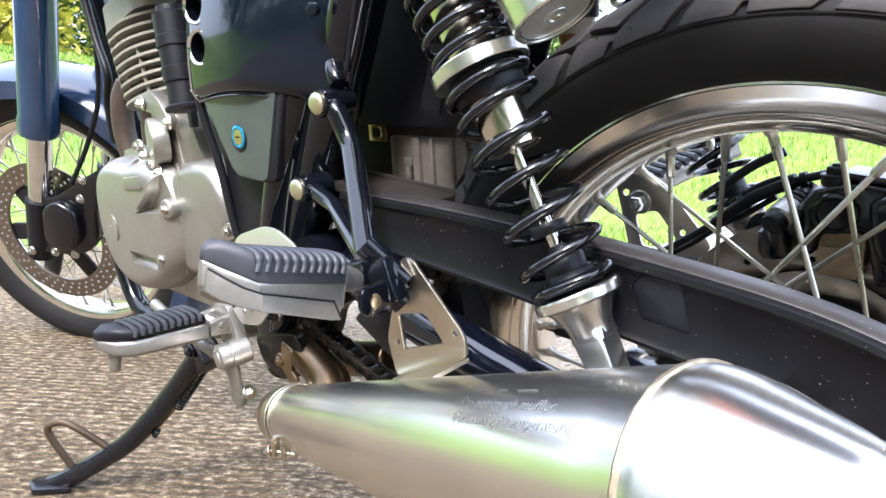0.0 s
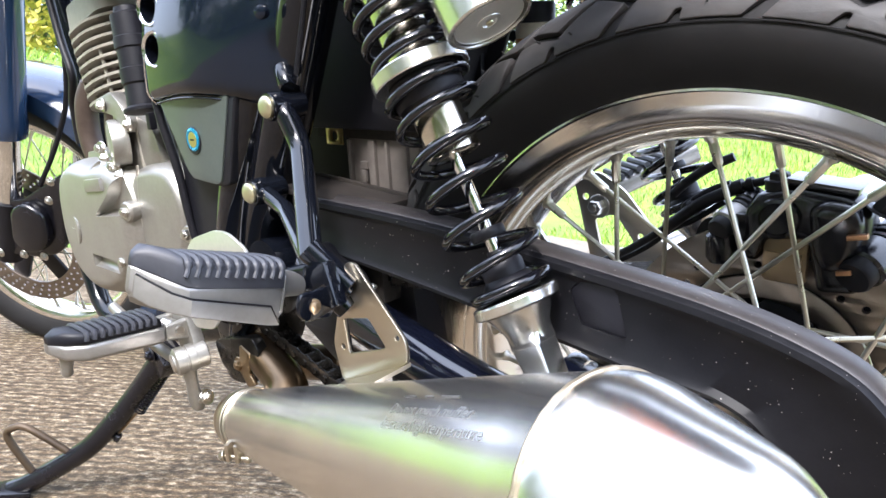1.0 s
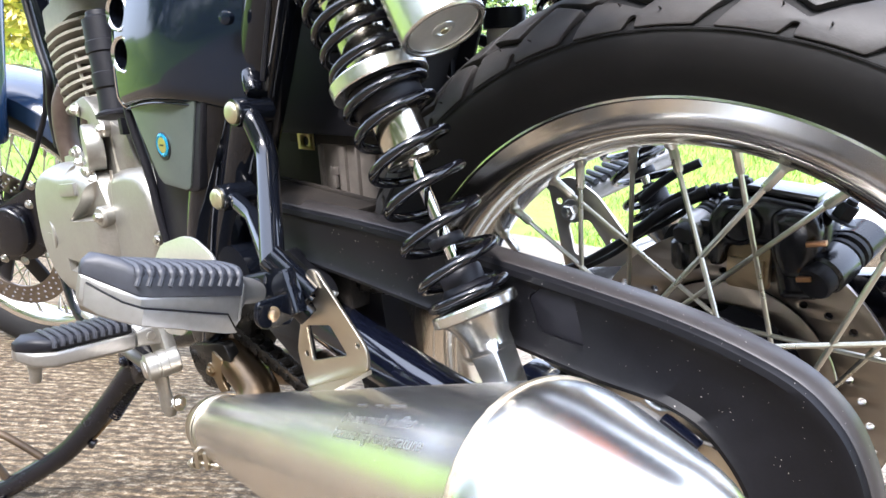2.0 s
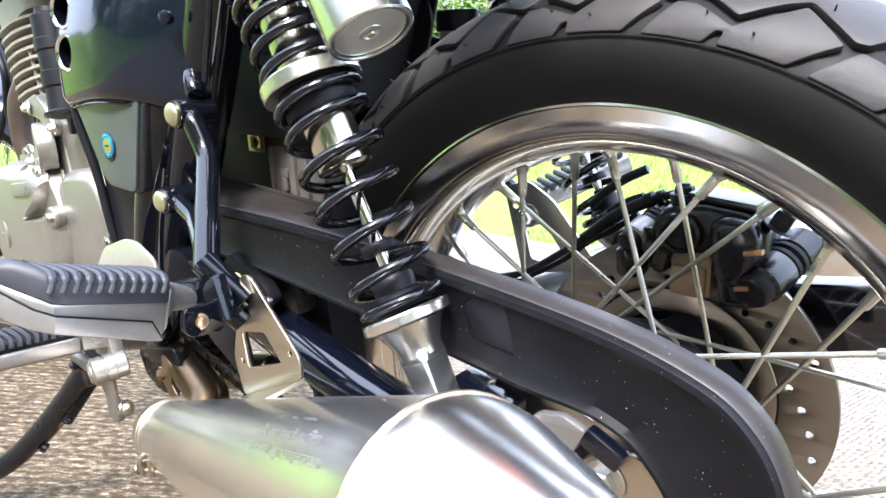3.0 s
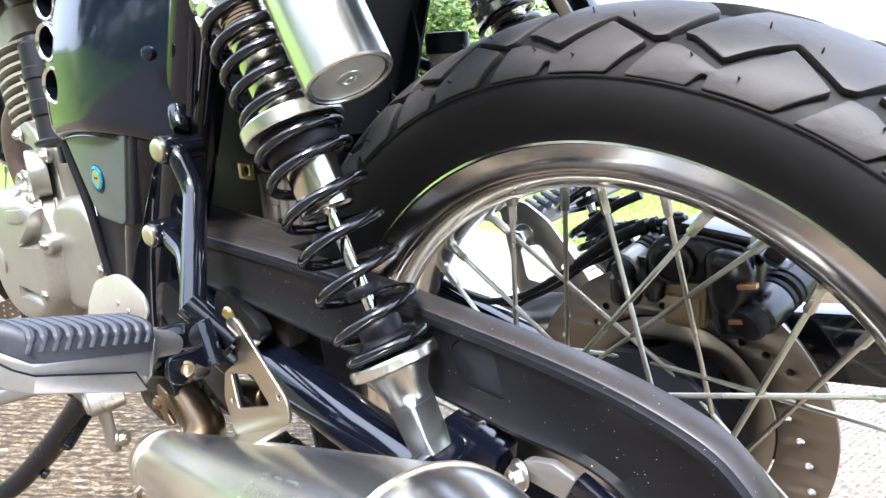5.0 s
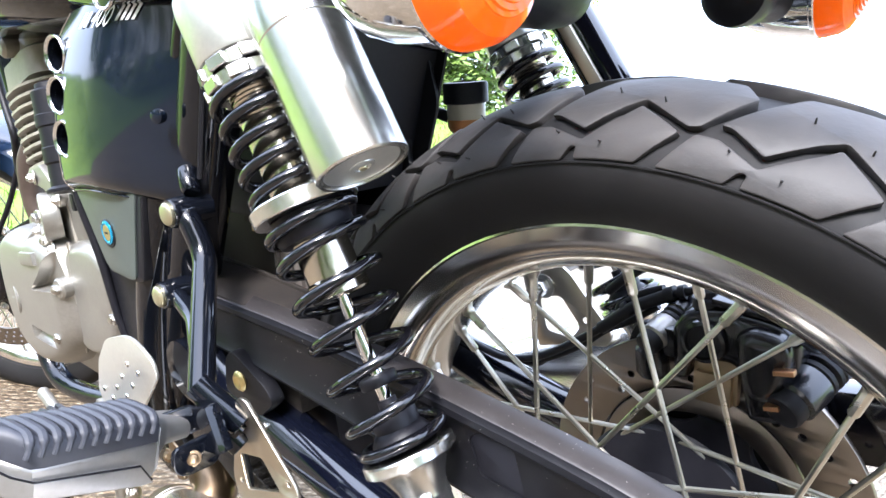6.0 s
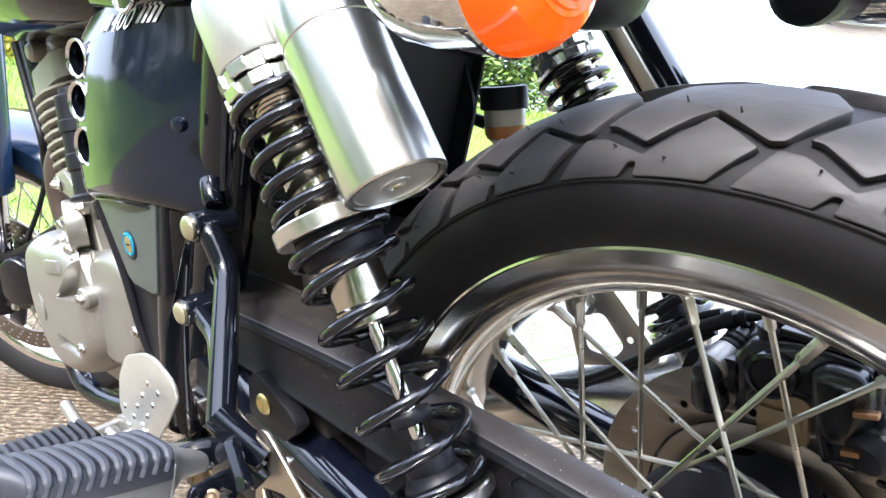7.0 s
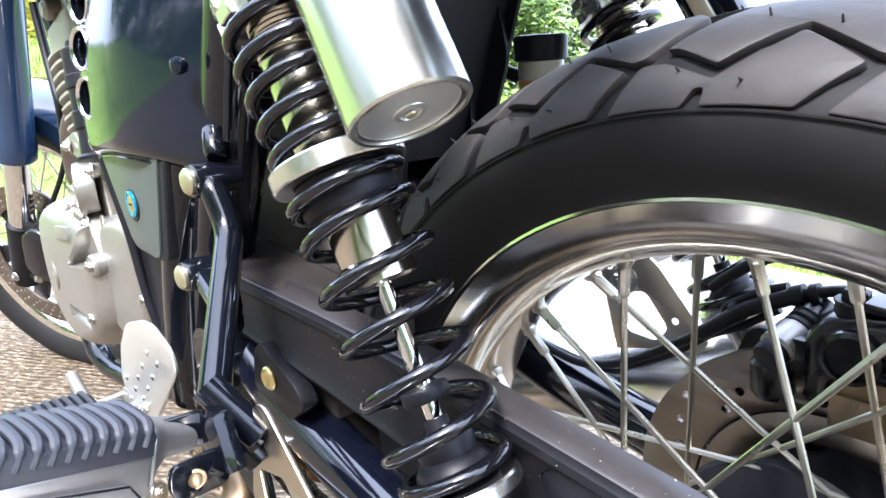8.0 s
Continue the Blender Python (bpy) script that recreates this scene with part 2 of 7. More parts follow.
def concrete():
    m, n, l, b = shader("broomed_concrete", (0.3, 0.26, 0.2), 0.8, spec=0.22)
    v = coords(n, l)
    rot = n.new("ShaderNodeMapping")
    rot.inputs["Rotation"].default_value = (0, 0, radians(46))
    l.new(v, rot.inputs["Vector"])
    stroke = n.new("ShaderNodeMapping")                 # grit drawn out along the broom strokes
    stroke.inputs["Scale"].default_value = (1.0, 0.55, 1.0)
    l.new(rot.outputs["Vector"], stroke.inputs["Vector"])
    big = noise_tex(n, l, v, 3.0, 8, 0.7)
    mid = noise_tex(n, l, stroke.outputs["Vector"], 105.0, 6, 0.75)
    fine = noise_tex(n, l, v, 210.0, 5, 0.8)
    sep = n.new("ShaderNodeSeparateXYZ")
    l.new(v, sep.inputs[0])
    edge = n.new("ShaderNodeMath")
    edge.operation = "MULTIPLY_ADD"
    l.new(noise_tex(n, l, v, 2.2, 5), edge.inputs[0])
    edge.inputs[1].default_value = 0.9
    l.new(sep.outputs["Y"], edge.inputs[2])
    far_pale = n.new("ShaderNodeMapRange")               # 0 near the motorcycle, 1 on the paler far concrete
    far_pale.inputs["From Min"].default_value, far_pale.inputs["From Max"].default_value = 0.75, 1.5
    l.new(edge.outputs[0], far_pale.inputs["Value"])
    c1 = ramp(n, l, mid, [(0.40, (0.014, 0.009, 0.006)), (0.47, (0.092, 0.062, 0.034)), (0.54, (0.210, 0.156, 0.096)), (0.62, (0.52, 0.435, 0.315))])
    c2 = ramp(n, l, big, [(0.35, (0.082, 0.050, 0.025)), (0.65, (0.230, 0.178, 0.118))])
    f = n.new("ShaderNodeValue")
    f.outputs[0].default_value = 0.30
    col = mixed(n, l, f.outputs[0], c1, c2)
    peb = ramp(n, l, fine, [(0.36, (1, 1, 1)), (0.45, (0, 0, 0))])
    col = mixed(n, l, peb, col, (0.035, 0.025, 0.017))
    # beyond the brown concrete near the bike, grazing sheen and haze painted as paler colour
    pale = ramp(n, l, mid, [(0.38, (0.150, 0.122, 0.092)), (0.60, (0.345, 0.300, 0.245))])
    col = mixed(n, l, far_pale.outputs["Result"], col, pale)
    # broom strokes, broken here and there; each slab was swept its own way
    strokes = []
    for angle, scale in ((46, 17.0), (8.5, 28.0)):
        turn = n.new("ShaderNodeMapping")
        turn.inputs["Rotation"].default_value = (0, 0, radians(angle))
        l.new(v, turn.inputs["Vector"])
        w = n.new("ShaderNodeTexWave")
        w.wave_type, w.bands_direction, w.wave_profile = "BANDS", "X", "SIN"
        w.inputs["Scale"].default_value = scale
        w.inputs["Distortion"].default_value = 3.5
        w.inputs["Detail"].default_value = 3.0
        w.inputs["Detail Scale"].default_value = 2.2
        l.new(turn.outputs["Vector"], w.inputs["Vector"])
        strokes.append(w.outputs["Fac"])
    swept = n.new("ShaderNodeMix")
    l.new(far_pale.outputs["Result"], swept.inputs["Factor"])
    l.new(strokes[0], swept.inputs["A"])
    l.new(strokes[1], swept.inputs["B"])
    groove = ramp(n, l, swept.outputs["Result"], [(0.0, (1, 1, 1)), (0.42, (0, 0, 0))])
    broken = ramp(n, l, noise_tex(n, l, v, 30.0, 4), [(0.38, (0.25, 0.25, 0.25)), (0.58, (0.9, 0.9, 0.9))])
    mul = n.new("ShaderNodeMath")
    mul.operation = "MULTIPLY"
    l.new(groove, mul.inputs[0])
    l.new(broken, mul.inputs[1])
    col = mixed(n, l, mul.outputs[0], col, (0.050, 0.036, 0.023))
    l.new(col, b.inputs["Base Color"])
    h = n.new("ShaderNodeMath")
    h.operation = "MULTIPLY_ADD"
    l.new(mid, h.inputs[0])
    h.inputs[1].default_value = 1.6
    l.new(swept.outputs["Result"], h.inputs[2])
    bump(n, l, b, h.outputs[0], 0.9, 0.005)
    return m


M_CONC = concrete()


def leafy(name, dark, light, rough=0.5):
    m, n, l, b = shader(name, dark, rough)
    g = n.new("ShaderNodeNewGeometry")
    c1 = ramp(n, l, g.outputs["Random Per Island"], [(0.0, dark), (0.6, light), (1.0, tuple(min(1, c * 1.25) for c in light))])
    l.new(c1, b.inputs["Base Color"])
    b.inputs["Transmission Weight"].default_value = 0.0
    b.inputs["Subsurface Weight"].default_value = 0.15
    b.inputs["Subsurface Radius"].default_value = (0.01, 0.02, 0.005)
    return m


M_BLADE = leafy("grass_blades", (0.055, 0.125, 0.010), (0.21, 0.32, 0.035))
M_LEAF = leafy("green_leaves", (0.055, 0.11, 0.022), (0.17, 0.25, 0.055))
M_YLEAF = leafy("yellow_green_leaves", (0.24, 0.22, 0.035), (0.55, 0.47, 0.09))
M_TURF = grained("turf_soil", (0.07, 0.13, 0.014), (0.17, 0.25, 0.035), 0.9, 0, 0, 9, 0.05, 0.6, 0.02)
M_BARK = grained("bark", (0.09, 0.065, 0.045), (0.17, 0.13, 0.095), 0.85, 0, 0, 30, 0.05, 0.8, 0.01, stretch=(1, 1, 0.25))


# ---------------------------------------------------------------- mesh helpers
def finish(name, bm, material, sharp=40):
    bmesh.ops.recalc_face_normals(bm, faces=bm.faces)
    me = bpy.data.meshes.new(name)
    bm.to_mesh(me)
    bm.free()
    me.materials.append(material)
    for p in me.polygons:
        p.use_smooth = True
    me.set_sharp_from_angle(angle=radians(sharp))
    return me


def part(name, bm, material, parent, label="", sharp=40):
    """One mesh under a thing or under a part, in the same coordinates."""
    ob = new(name, finish(name, bm, material, sharp))
    ob.parent = parent
    if label:
        ob["label"] = label
    return ob


def axes(d, up=(0, 0, 1)):
    d = Vector(d).normalized()
    up = Vector(up)
    if abs(d.dot(up.normalized())) > 0.98:
        up = Vector((1, 0, 0))
    u = (up - d * up.dot(d)).normalized()
    return u.cross(d).normalized() * -1, u, d


def skin(bm, rings, closed=True, caps=True, loop=False):
    """Faces between rings of points."""
    vs = [[bm.verts.new(p) for p in r] for r in rings]
    k = len(vs[0])
    pairs = list(zip(vs, vs[1:])) + ([(vs[-1], vs[0])] if loop else [])
    for a, b in pairs:
        for i in range(k if closed else k - 1):
            j = (i + 1) % k
            bm.faces.new((a[i], a[j], b[j], b[i]))
    if caps and not loop and closed:
        bm.faces.new(list(reversed(vs[0])))
        bm.faces.new(vs[-1])
    return vs


def lathe(profile, origin, d, segs=40, bm=None, closed=False):
    """A turned form: (radius, height) pairs along d from origin."""
    bm = bm or bmesh.new()
    s, u, w = axes(d)
    o = Vector(origin)
    rings = []
    for r, h in profile:
        r = max(r, 0.00005)
        rings.append([o + w * h + (s * math.cos(t) + u * math.sin(t)) * r for t in [2 * math.pi * i / segs for i in range(segs)]])
    skin(bm, rings, True, not closed, closed)
    return bm


def smooth_path(pts, n=6, closed=False):
    """A Catmull-Rom curve through the points."""
    pts = [Vector(p) for p in pts]
    if closed:
        ext = [pts[-1]] + pts + pts[:2]
    else:
        ext = [pts[0] * 2 - pts[1]] + pts + [pts[-1] * 2 - pts[-2]]
    out = []
    for i in range(1, len(ext) - 2):
        p0, p1, p2, p3 = ext[i - 1:i + 3]
        for k in range(n):
            t = k / n
            out.append(0.5 * ((2 * p1) + (p2 - p0) * t + (2 * p0 - 5 * p1 + 4 * p2 - p3) * t * t + (3 * p1 - p0 - 3 * p2 + p3) * t ** 3))
    if not closed:
        out.append(pts[-1])
    return out


def rounded(pts, r, n=5):
    """A path with its corners rounded by r."""
    pts = [Vector(p) for p in pts]
    out = [pts[0]]
    for a, b, c in zip(pts, pts[1:], pts[2:]):
        q = min(r, (a - b).length * 0.45, (c - b).length * 0.45)
        p, s = b + (a - b).normalized() * q, b + (c - b).normalized() * q
        for k in range(n + 1):
            t = k / n
            out.append(p * (1 - t) ** 2 + b * 2 * t * (1 - t) + s * t * t)
    out.append(pts[-1])
    return out


def tube(pts, r, segs=14, bm=None, flat=1.0, loop=False):
    """A tube along points; r is one radius or one per point; flat squeezes it across."""
    bm = bm or bmesh.new()
    pts = [Vector(p) for p in pts]
    k = len(pts)
    rr = r if isinstance(r, (list, tuple)) else [r] * k
    rings, u = [], None
    for i, p in enumerate(pts):
        a = pts[(i - 1) % k] if (loop or i) else p
        b = pts[(i + 1) % k] if (loop or i < k - 1) else p
        d = (b - a).normalized()
        if u is None:
            s, u, d = axes(d)
        u = (u - d * u.dot(d)).normalized()
        s = d.cross(u)
        rings.append([p + (s * math.cos(t) * flat + u * math.sin(t)) * rr[i] for t in [2 * math.pi * j / segs for j in range(segs)]])
    skin(bm, rings, True, True, loop)
    return bm


def rrect(w, h, r, n=4):
    """A rounded rectangle as 2D points."""
    out = []
    for cx, cy, a0 in ((w / 2 - r, h / 2 - r, 0), (-w / 2 + r, h / 2 - r, 90), (-w / 2 + r, -h / 2 + r, 180), (w / 2 - r, -h / 2 + r, 270)):
        for k in range(n + 1):
            t = radians(a0 + 90 * k / n)
            out.append((cx + r * math.cos(t), cy + r * math.sin(t)))
    return out


def loft(sections, d, up=(0, 0, 1), bm=None):
    """Sections (centre, 2D outline) set across d."""
    bm = bm or bmesh.new()
    s, u, w = axes(d, up)
    skin(bm, [[Vector(c) + s * x + u * y for x, y in o] for c, o in sections])
    return bm


def block(c, size, bev=0.002, m=None, segs=2, bm=None):
    """A box with bevelled edges; m turns it about its centre."""
    out = bmesh.new()
    bmesh.ops.create_cube(out, size=1, matrix=Matrix.Diagonal((*size, 1)))
    if bev:
        bmesh.ops.bevel(out, geom=out.edges[:], offset=bev, segments=segs, affect="EDGES", profile=0.7)
    t = Matrix.Translation(c) @ (m.to_4x4() if m else Matrix())
    out.transform(t)
    if bm is None:
        return out
    me = bpy.data.meshes.new("tmp")
    out.to_mesh(me)
    out.free()
    bm.from_mesh(me)
    bpy.data.meshes.remove(me)
    return bm


def plate(outline, thick, place, holes=(), bev=0.0008):
    """A flat plate cut from an outline with holes, its middle plane at place (a matrix)."""
    cu = bpy.data.curves.new("outline", "CURVE")
    cu.dimensions, cu.fill_mode = "2D", "BOTH"
    cu.extrude, cu.bevel_depth, cu.bevel_resolution, cu.offset = max(thick / 2 - bev, 0.0001), bev, 1, -bev
    for pts in (outline, *holes):
        sp = cu.splines.new("POLY")
        sp.points.add(len(pts) - 1)
        for q, (x, y) in zip(sp.points, pts):
            q.co = (x, y, 0, 1)
        sp.use_cyclic_u = True
    ob = bpy.data.objects.new("outline", cu)
    scene.collection.objects.link(ob)
    dg = bpy.context.evaluated_depsgraph_get()
    me = bpy.data.meshes.new_from_object(ob.evaluated_get(dg))
    bm = bmesh.new()
    bm.from_mesh(me)
    bpy.data.objects.remove(ob)
    bpy.data.curves.remove(cu)
    bpy.data.meshes.remove(me)
    bmesh.ops.remove_doubles(bm, verts=bm.verts, dist=0.00002)
    bm.transform(place)
    return bm


def soft(outline, r, n=4):
    """Rounds the corners of a closed 2D outline."""
    pts = [Vector(p) for p in outline]
    out = []
    k = len(pts)
    for i in range(k):
        a, b, c = pts[i - 1], pts[i], pts[(i + 1) % k]
        q = min(r, (a - b).length * 0.45, (c - b).length * 0.45)
        p, s = b + (a - b).normalized() * q, b + (c - b).normalized() * q
        for j in range(n + 1):
            t = j / n
            v = p * (1 - t) ** 2 + b * 2 * t * (1 - t) + s * t * t
            out.append((v.x, v.y))
    return out


def circle(cx, cy, r, n=20):
    return [(cx + r * math.cos(2 * math.pi * i / n), cy + r * math.sin(2 * math.pi * i / n)) for i in range(n)]


def side(y):
    """The plane of a plate seen from the side: outline (x, z) at depth y."""
    return Matrix(((1, 0, 0, 0), (0, 0, -1, y), (0, 1, 0, 0), (0, 0, 0, 1)))


def hexbolt(c, d, r=0.006, h=0.005, washer=True):
    bm = bmesh.new()
    if washer:
        lathe([(r * 1.45, 0), (r * 1.5, 0.0006), (r * 1.4, 0.0014), (r * 0.9, 0.0016)], c, d, 20, bm)
    lathe([(r, 0.001), (r, h * 0.85), (r * 0.85, h)], c, d, 6, bm)
    lathe([(r * 0.55, h * 0.9), (r * 0.5, h * 1.25), (r * 0.3, h * 1.3)], c, d, 12, bm)
    return bm


def domebolt(c, d, r=0.006, h=0.004):
    bm = lathe([(r, 0), (r, h * 0.4), (r * 0.8, h * 0.85), (r * 0.45, h), (r * 0.4, h * 0.5), (0.0, h * 0.45)], c, d, 20)
    return bm


def words(text, size, spread=1.0):
    """Letters of the built-in font as a flat mesh."""
    cu = bpy.data.curves.new("letters", "FONT")
    cu.body, cu.size, cu.space_character, cu.resolution_u = text, size, spread, 2
    ob = bpy.data.objects.new("letters", cu)
    scene.collection.objects.link(ob)
    dg = bpy.context.evaluated_depsgraph_get()
    me = bpy.data.meshes.new_from_object(ob.evaluated_get(dg))
    bm = bmesh.new()
    bm.from_mesh(me)
    bpy.data.objects.remove(ob)
    bpy.data.curves.remove(cu)
    bpy.data.meshes.remove(me)
    return bm


def joined(*bms):
    out = bmesh.new()
    for b in bms:
        me = bpy.data.meshes.new("tmp")
        b.to_mesh(me)
        b.free()
        out.from_mesh(me)
        bpy.data.meshes.remove(me)
    return out


def carve(bm, *cutters):
    """Cuts the cutters' solids out of a solid."""
    def temp(b):
        me = bpy.data.meshes.new("tmp")
        bmesh.ops.recalc_face_normals(b, faces=b.faces)
        b.to_mesh(me)
        b.free()
        ob = bpy.data.objects.new("tmp", me)
        scene.collection.objects.link(ob)
        return ob
    body, cut = temp(bm), temp(joined(*cutters))
    md_ = body.modifiers.new("cut", "BOOLEAN")
    md_.operation, md_.object, md_.solver = "DIFFERENCE", cut, "EXACT"
    me = bpy.data.meshes.new_from_object(body.evaluated_get(bpy.context.evaluated_depsgraph_get()))
    out = bmesh.new()
    out.from_mesh(me)
    for ob in (body, cut):
        old = ob.data
        bpy.data.objects.remove(ob)
        bpy.data.meshes.remove(old)
    bpy.data.meshes.remove(me)
    return out


# ---------------------------------------------------------------- setting: driveway, turf, plants
GROUND = 0.008
X0, X1, Y0, Y1 = -2.7, 9.0, -6.8, 3.3        # edges of the driveway


def height(x, y):
    """Turf height: a low bank that rises behind the driveway."""
    d = math.hypot(max(X0 - x, 0, x - X1), max(Y0 - y, 0, y - Y1))
    s = min(d / 5.5, 1.0)
    h = 1.25 * s * s * (3 - 2 * s)
    if y < Y0:
        h *= 0.3
    return -0.035 + h + 0.05 * noise.noise((x * 0.35, y * 0.35, 0)) * min(d, 1.0)


def turf():
    bm = bmesh.new()
    ks = [-900, -300, -120, -60, -35] + [-24 + 1.2 * i for i in range(41)] + [35, 60, 120, 300, 900]
    rows = [[bm.verts.new((x, y, height(x, y) + GROUND)) for x in ks] for y in ks]
    for r0, r1 in zip(rows, rows[1:]):
        for i in range(len(ks) - 1):
            bm.faces.new((r0[i], r0[i + 1], r1[i + 1], r1[i]))
    return bm


ground = new("ground", finish("ground", turf(), M_TURF))
tagged(ground, "bright green turf rising in a low bank behind the driveway", "ground", kind="structure")

bm = block(((X0 + X1) / 2, (Y0 + Y1) / 2, GROUND - 0.06), (X1 - X0, Y1 - Y0, 0.12), 0.012)
pavement = new("pavement", finish("pavement", bm, M_CONC))
tagged(pavement, "weathered broom-finished concrete driveway with brown stains", "pavement", kind="structure")


def blades(name, count, xa, xb, ya, yb, keep, seed, tall=0.09):
    rng = np.random.default_rng(seed)
    vs, fs = [], []
    while len(fs) < count:
        x, y = rng.uniform(xa, xb), rng.uniform(ya, yb)
        if not keep(x, y):
            continue
        z = height(x, y) + GROUND - 0.006
        t = rng.uniform(0, math.tau)
        w = rng.uniform(0.003, 0.006)
        h = tall * rng.uniform(0.5, 1.35) * (0.75 + 0.5 * noise.noise((x * 1.3, y * 1.3, 3)))
        lean_x, lean_y = rng.normal(0, 0.45) * h, rng.normal(0, 0.45) * h
        k = len(vs)
        cx, cy = math.cos(t) * w, math.sin(t) * w
        vs += [(x - cx, y - cy, z), (x + cx, y + cy, z), (x + lean_x * 0.4 + cx * 0.7, y + lean_y * 0.4 + cy * 0.7, z + h * 0.6),
               (x + lean_x * 0.4 - cx * 0.7, y + lean_y * 0.4 - cy * 0.7, z + h * 0.6), (x + lean_x, y + lean_y, z + h)]
        fs += [(k, k + 1, k + 2, k + 3), (k + 3, k + 2, k + 4)]
    me = bpy.data.meshes.new(name)
    me.from_pydata(vs, [], fs)
    me.materials.append(M_BLADE)
    return new(name, me)


lawn = blades("grass", 90000, -9.0, 1.5, Y1 - 0.06, 8.5, lambda x, y: y > Y1 + 0.05 * noise.noise((x * 4, 0, 0)) and x > -9 + 0 * y, 3)
tagged(lawn, "short bright green sunlit lawn grass", "grass", kind="stuff")
lawn_front = blades("grass", 36000, -9.0, X0 + 0.06, -2.5, Y1, lambda x, y: x < X0 + 0.05 * noise.noise((0, y * 4, 0)), 4)
tagged(lawn_front, "short green lawn grass beyond the driveway end", "grass", kind="stuff")


def tree(name, label, leaf, h, spread, count, seed, leaf_size=0.07, low=0.02):
    """A shrub or small tree: tapered trunk with limbs, and a crown of single leaves in clumps."""
    rng = random.Random(seed)
    top = new(name)
    tagged(top, label, "tree", group="shrubs behind the lawn")
    bm = bmesh.new()
    tube(smooth_path([(0, 0, -0.2), (0.04, 0.02, h * 0.25), (-0.03, 0.05, h * 0.5), (0.02, 0, h * 0.85)], 4), [0.09 - 0.075 * i / 12 for i in range(13)], 8, bm)
    tips = []
    for i in range(11):
        t = 2.4 * i + rng.uniform(-0.3, 0.3)
        z0 = h * (low + 0.6 * i / 11)
        r = spread * rng.uniform(0.55, 0.95)
        tip = Vector((math.cos(t) * r, math.sin(t) * r, z0 + h * rng.uniform(0.12, 0.3)))
        tube(smooth_path([(0, 0, z0), tip * 0.5 + Vector((0, 0, z0 * 0.45)), tip], 3), [0.035 - 0.028 * k / 6 for k in range(7)], 6, bm)
        tips += [tip, tip * 0.6 + Vector((0, 0, z0 * 0.4))]
    tips += [Vector((0, 0, h * 0.95)), Vector((spread * 0.2, 0, h * 0.85))]
    part("trunk", bm, M_BARK, top)
    vs, fs = [], []
    clumps = [(c + Vector((rng.gauss(0, 0.22), rng.gauss(0, 0.22), rng.gauss(0, 0.2))) * spread * 0.8, spread * rng.uniform(0.16, 0.34)) for c in tips for k in range(3)]
    for i in range(count):
        c, r = rng.choice(clumps)
        p = c + Vector((rng.gauss(0, 0.55), rng.gauss(0, 0.55), rng.gauss(0, 0.5))) * r
        if p.z < 0.05 or i % 6 == 0:
            p = Vector((rng.gauss(0, 0.45) * spread, rng.gauss(0, 0.45) * spread, rng.uniform(0.03, 0.9)))
        u = Vector((rng.gauss(0, 1), rng.gauss(0, 1), rng.gauss(0, 0.6))).normalized()
        v = u.orthogonal().normalized()
        s = leaf_size * rng.uniform(0.6, 1.3)
        k = len(vs)
        vs += [p - u * s, p + v * s * 0.42, p + u * s, p - v * s * 0.42]
        fs.append((k, k + 1, k + 2, k + 3))
    me = bpy.data.meshes.new("crown")
    me.from_pydata([tuple(q) for q in vs], [], fs)
    me.materials.append(leaf)
    cr = new("crown", me)
    cr.parent = top
    return top


def plant(src, x, y, turn, s):
    return copy_thing(src, pose(x, y, height(x, y) + GROUND, 0, 0, turn))


EYE = Vector((0.14, -0.5, 0))


def ahead(deg, dist):
    return EYE.x - math.sin(radians(deg)) * dist, EYE.y + math.cos(radians(deg)) * dist


green = tree("tree", "leafy green shrub standing at the lawn's back edge", M_LEAF, 3.4, 1.5, 9000, 5)
x, y = ahead(70, 13.5)
green.matrix_basis = pose(x, y, height(x, y) + GROUND)
yellow = tree("tree", "yellow-green leafy shrub beyond the driveway end", M_YLEAF, 3.0, 1.4, 8000, 6)
x, y = ahead(77, 11.0)
yellow.matrix_basis = pose(x, y, height(x, y) + GROUND)
for deg, dist, turn in ((50, 12.5, 40), (44, 11.5, 100), (38.5, 12.5, 160), (58, 15, 10), (64, 16, 80)):
    x, y = ahead(deg, dist)
    plant(green, x, y, turn, 1)
# unseen trees behind the camera, added to darken what the gloss parts reflect
tall = tree("tree", "tall dark green tree added out of view to darken reflections", M_LEAF, 6.5, 2.6, 9000, 8, 0.15)
for i, (deg, dist) in enumerate(((232, 10.5), (212, 9.5), (192, 9.0), (172, 10.0), (150, 10.5), (252, 12.5), (128, 12.0))):
    x, y = ahead(deg, dist)
    if i == 0:
        tall.matrix_basis = pose(x, y, height(x, y) + GROUND)
    else:
        plant(tall, x, y, 50 * i, 1)
for deg, dist, turn in ((81, 12, 50), (47, 14, 120)):
    x, y = ahead(deg, dist)
    plant(yellow, x, y, turn, 1)


# ---------------------------------------------------------------- motorcycle
LEAN = 10.77
AXLE = 0.314
bike = new("motorcycle")
bike.matrix_basis = pose(0, 0, 0, LEAN, 0, 0)
tagged(bike, "black retro motorcycle with wire wheels leaning on its side stand", "motorcycle")


def wheel_m(angle, at=(0, 0, AXLE)):
    return Matrix.Translation(at) @ Matrix.Rotation(angle, 4, "Y")


def ring_profile(profile, centre, d=(0, 1, 0), segs=96, bm=None):
    """A closed (y, r) profile turned about the axle."""
    return lathe([(r, y) for y, r in profile], centre, d, segs, bm, closed=True)


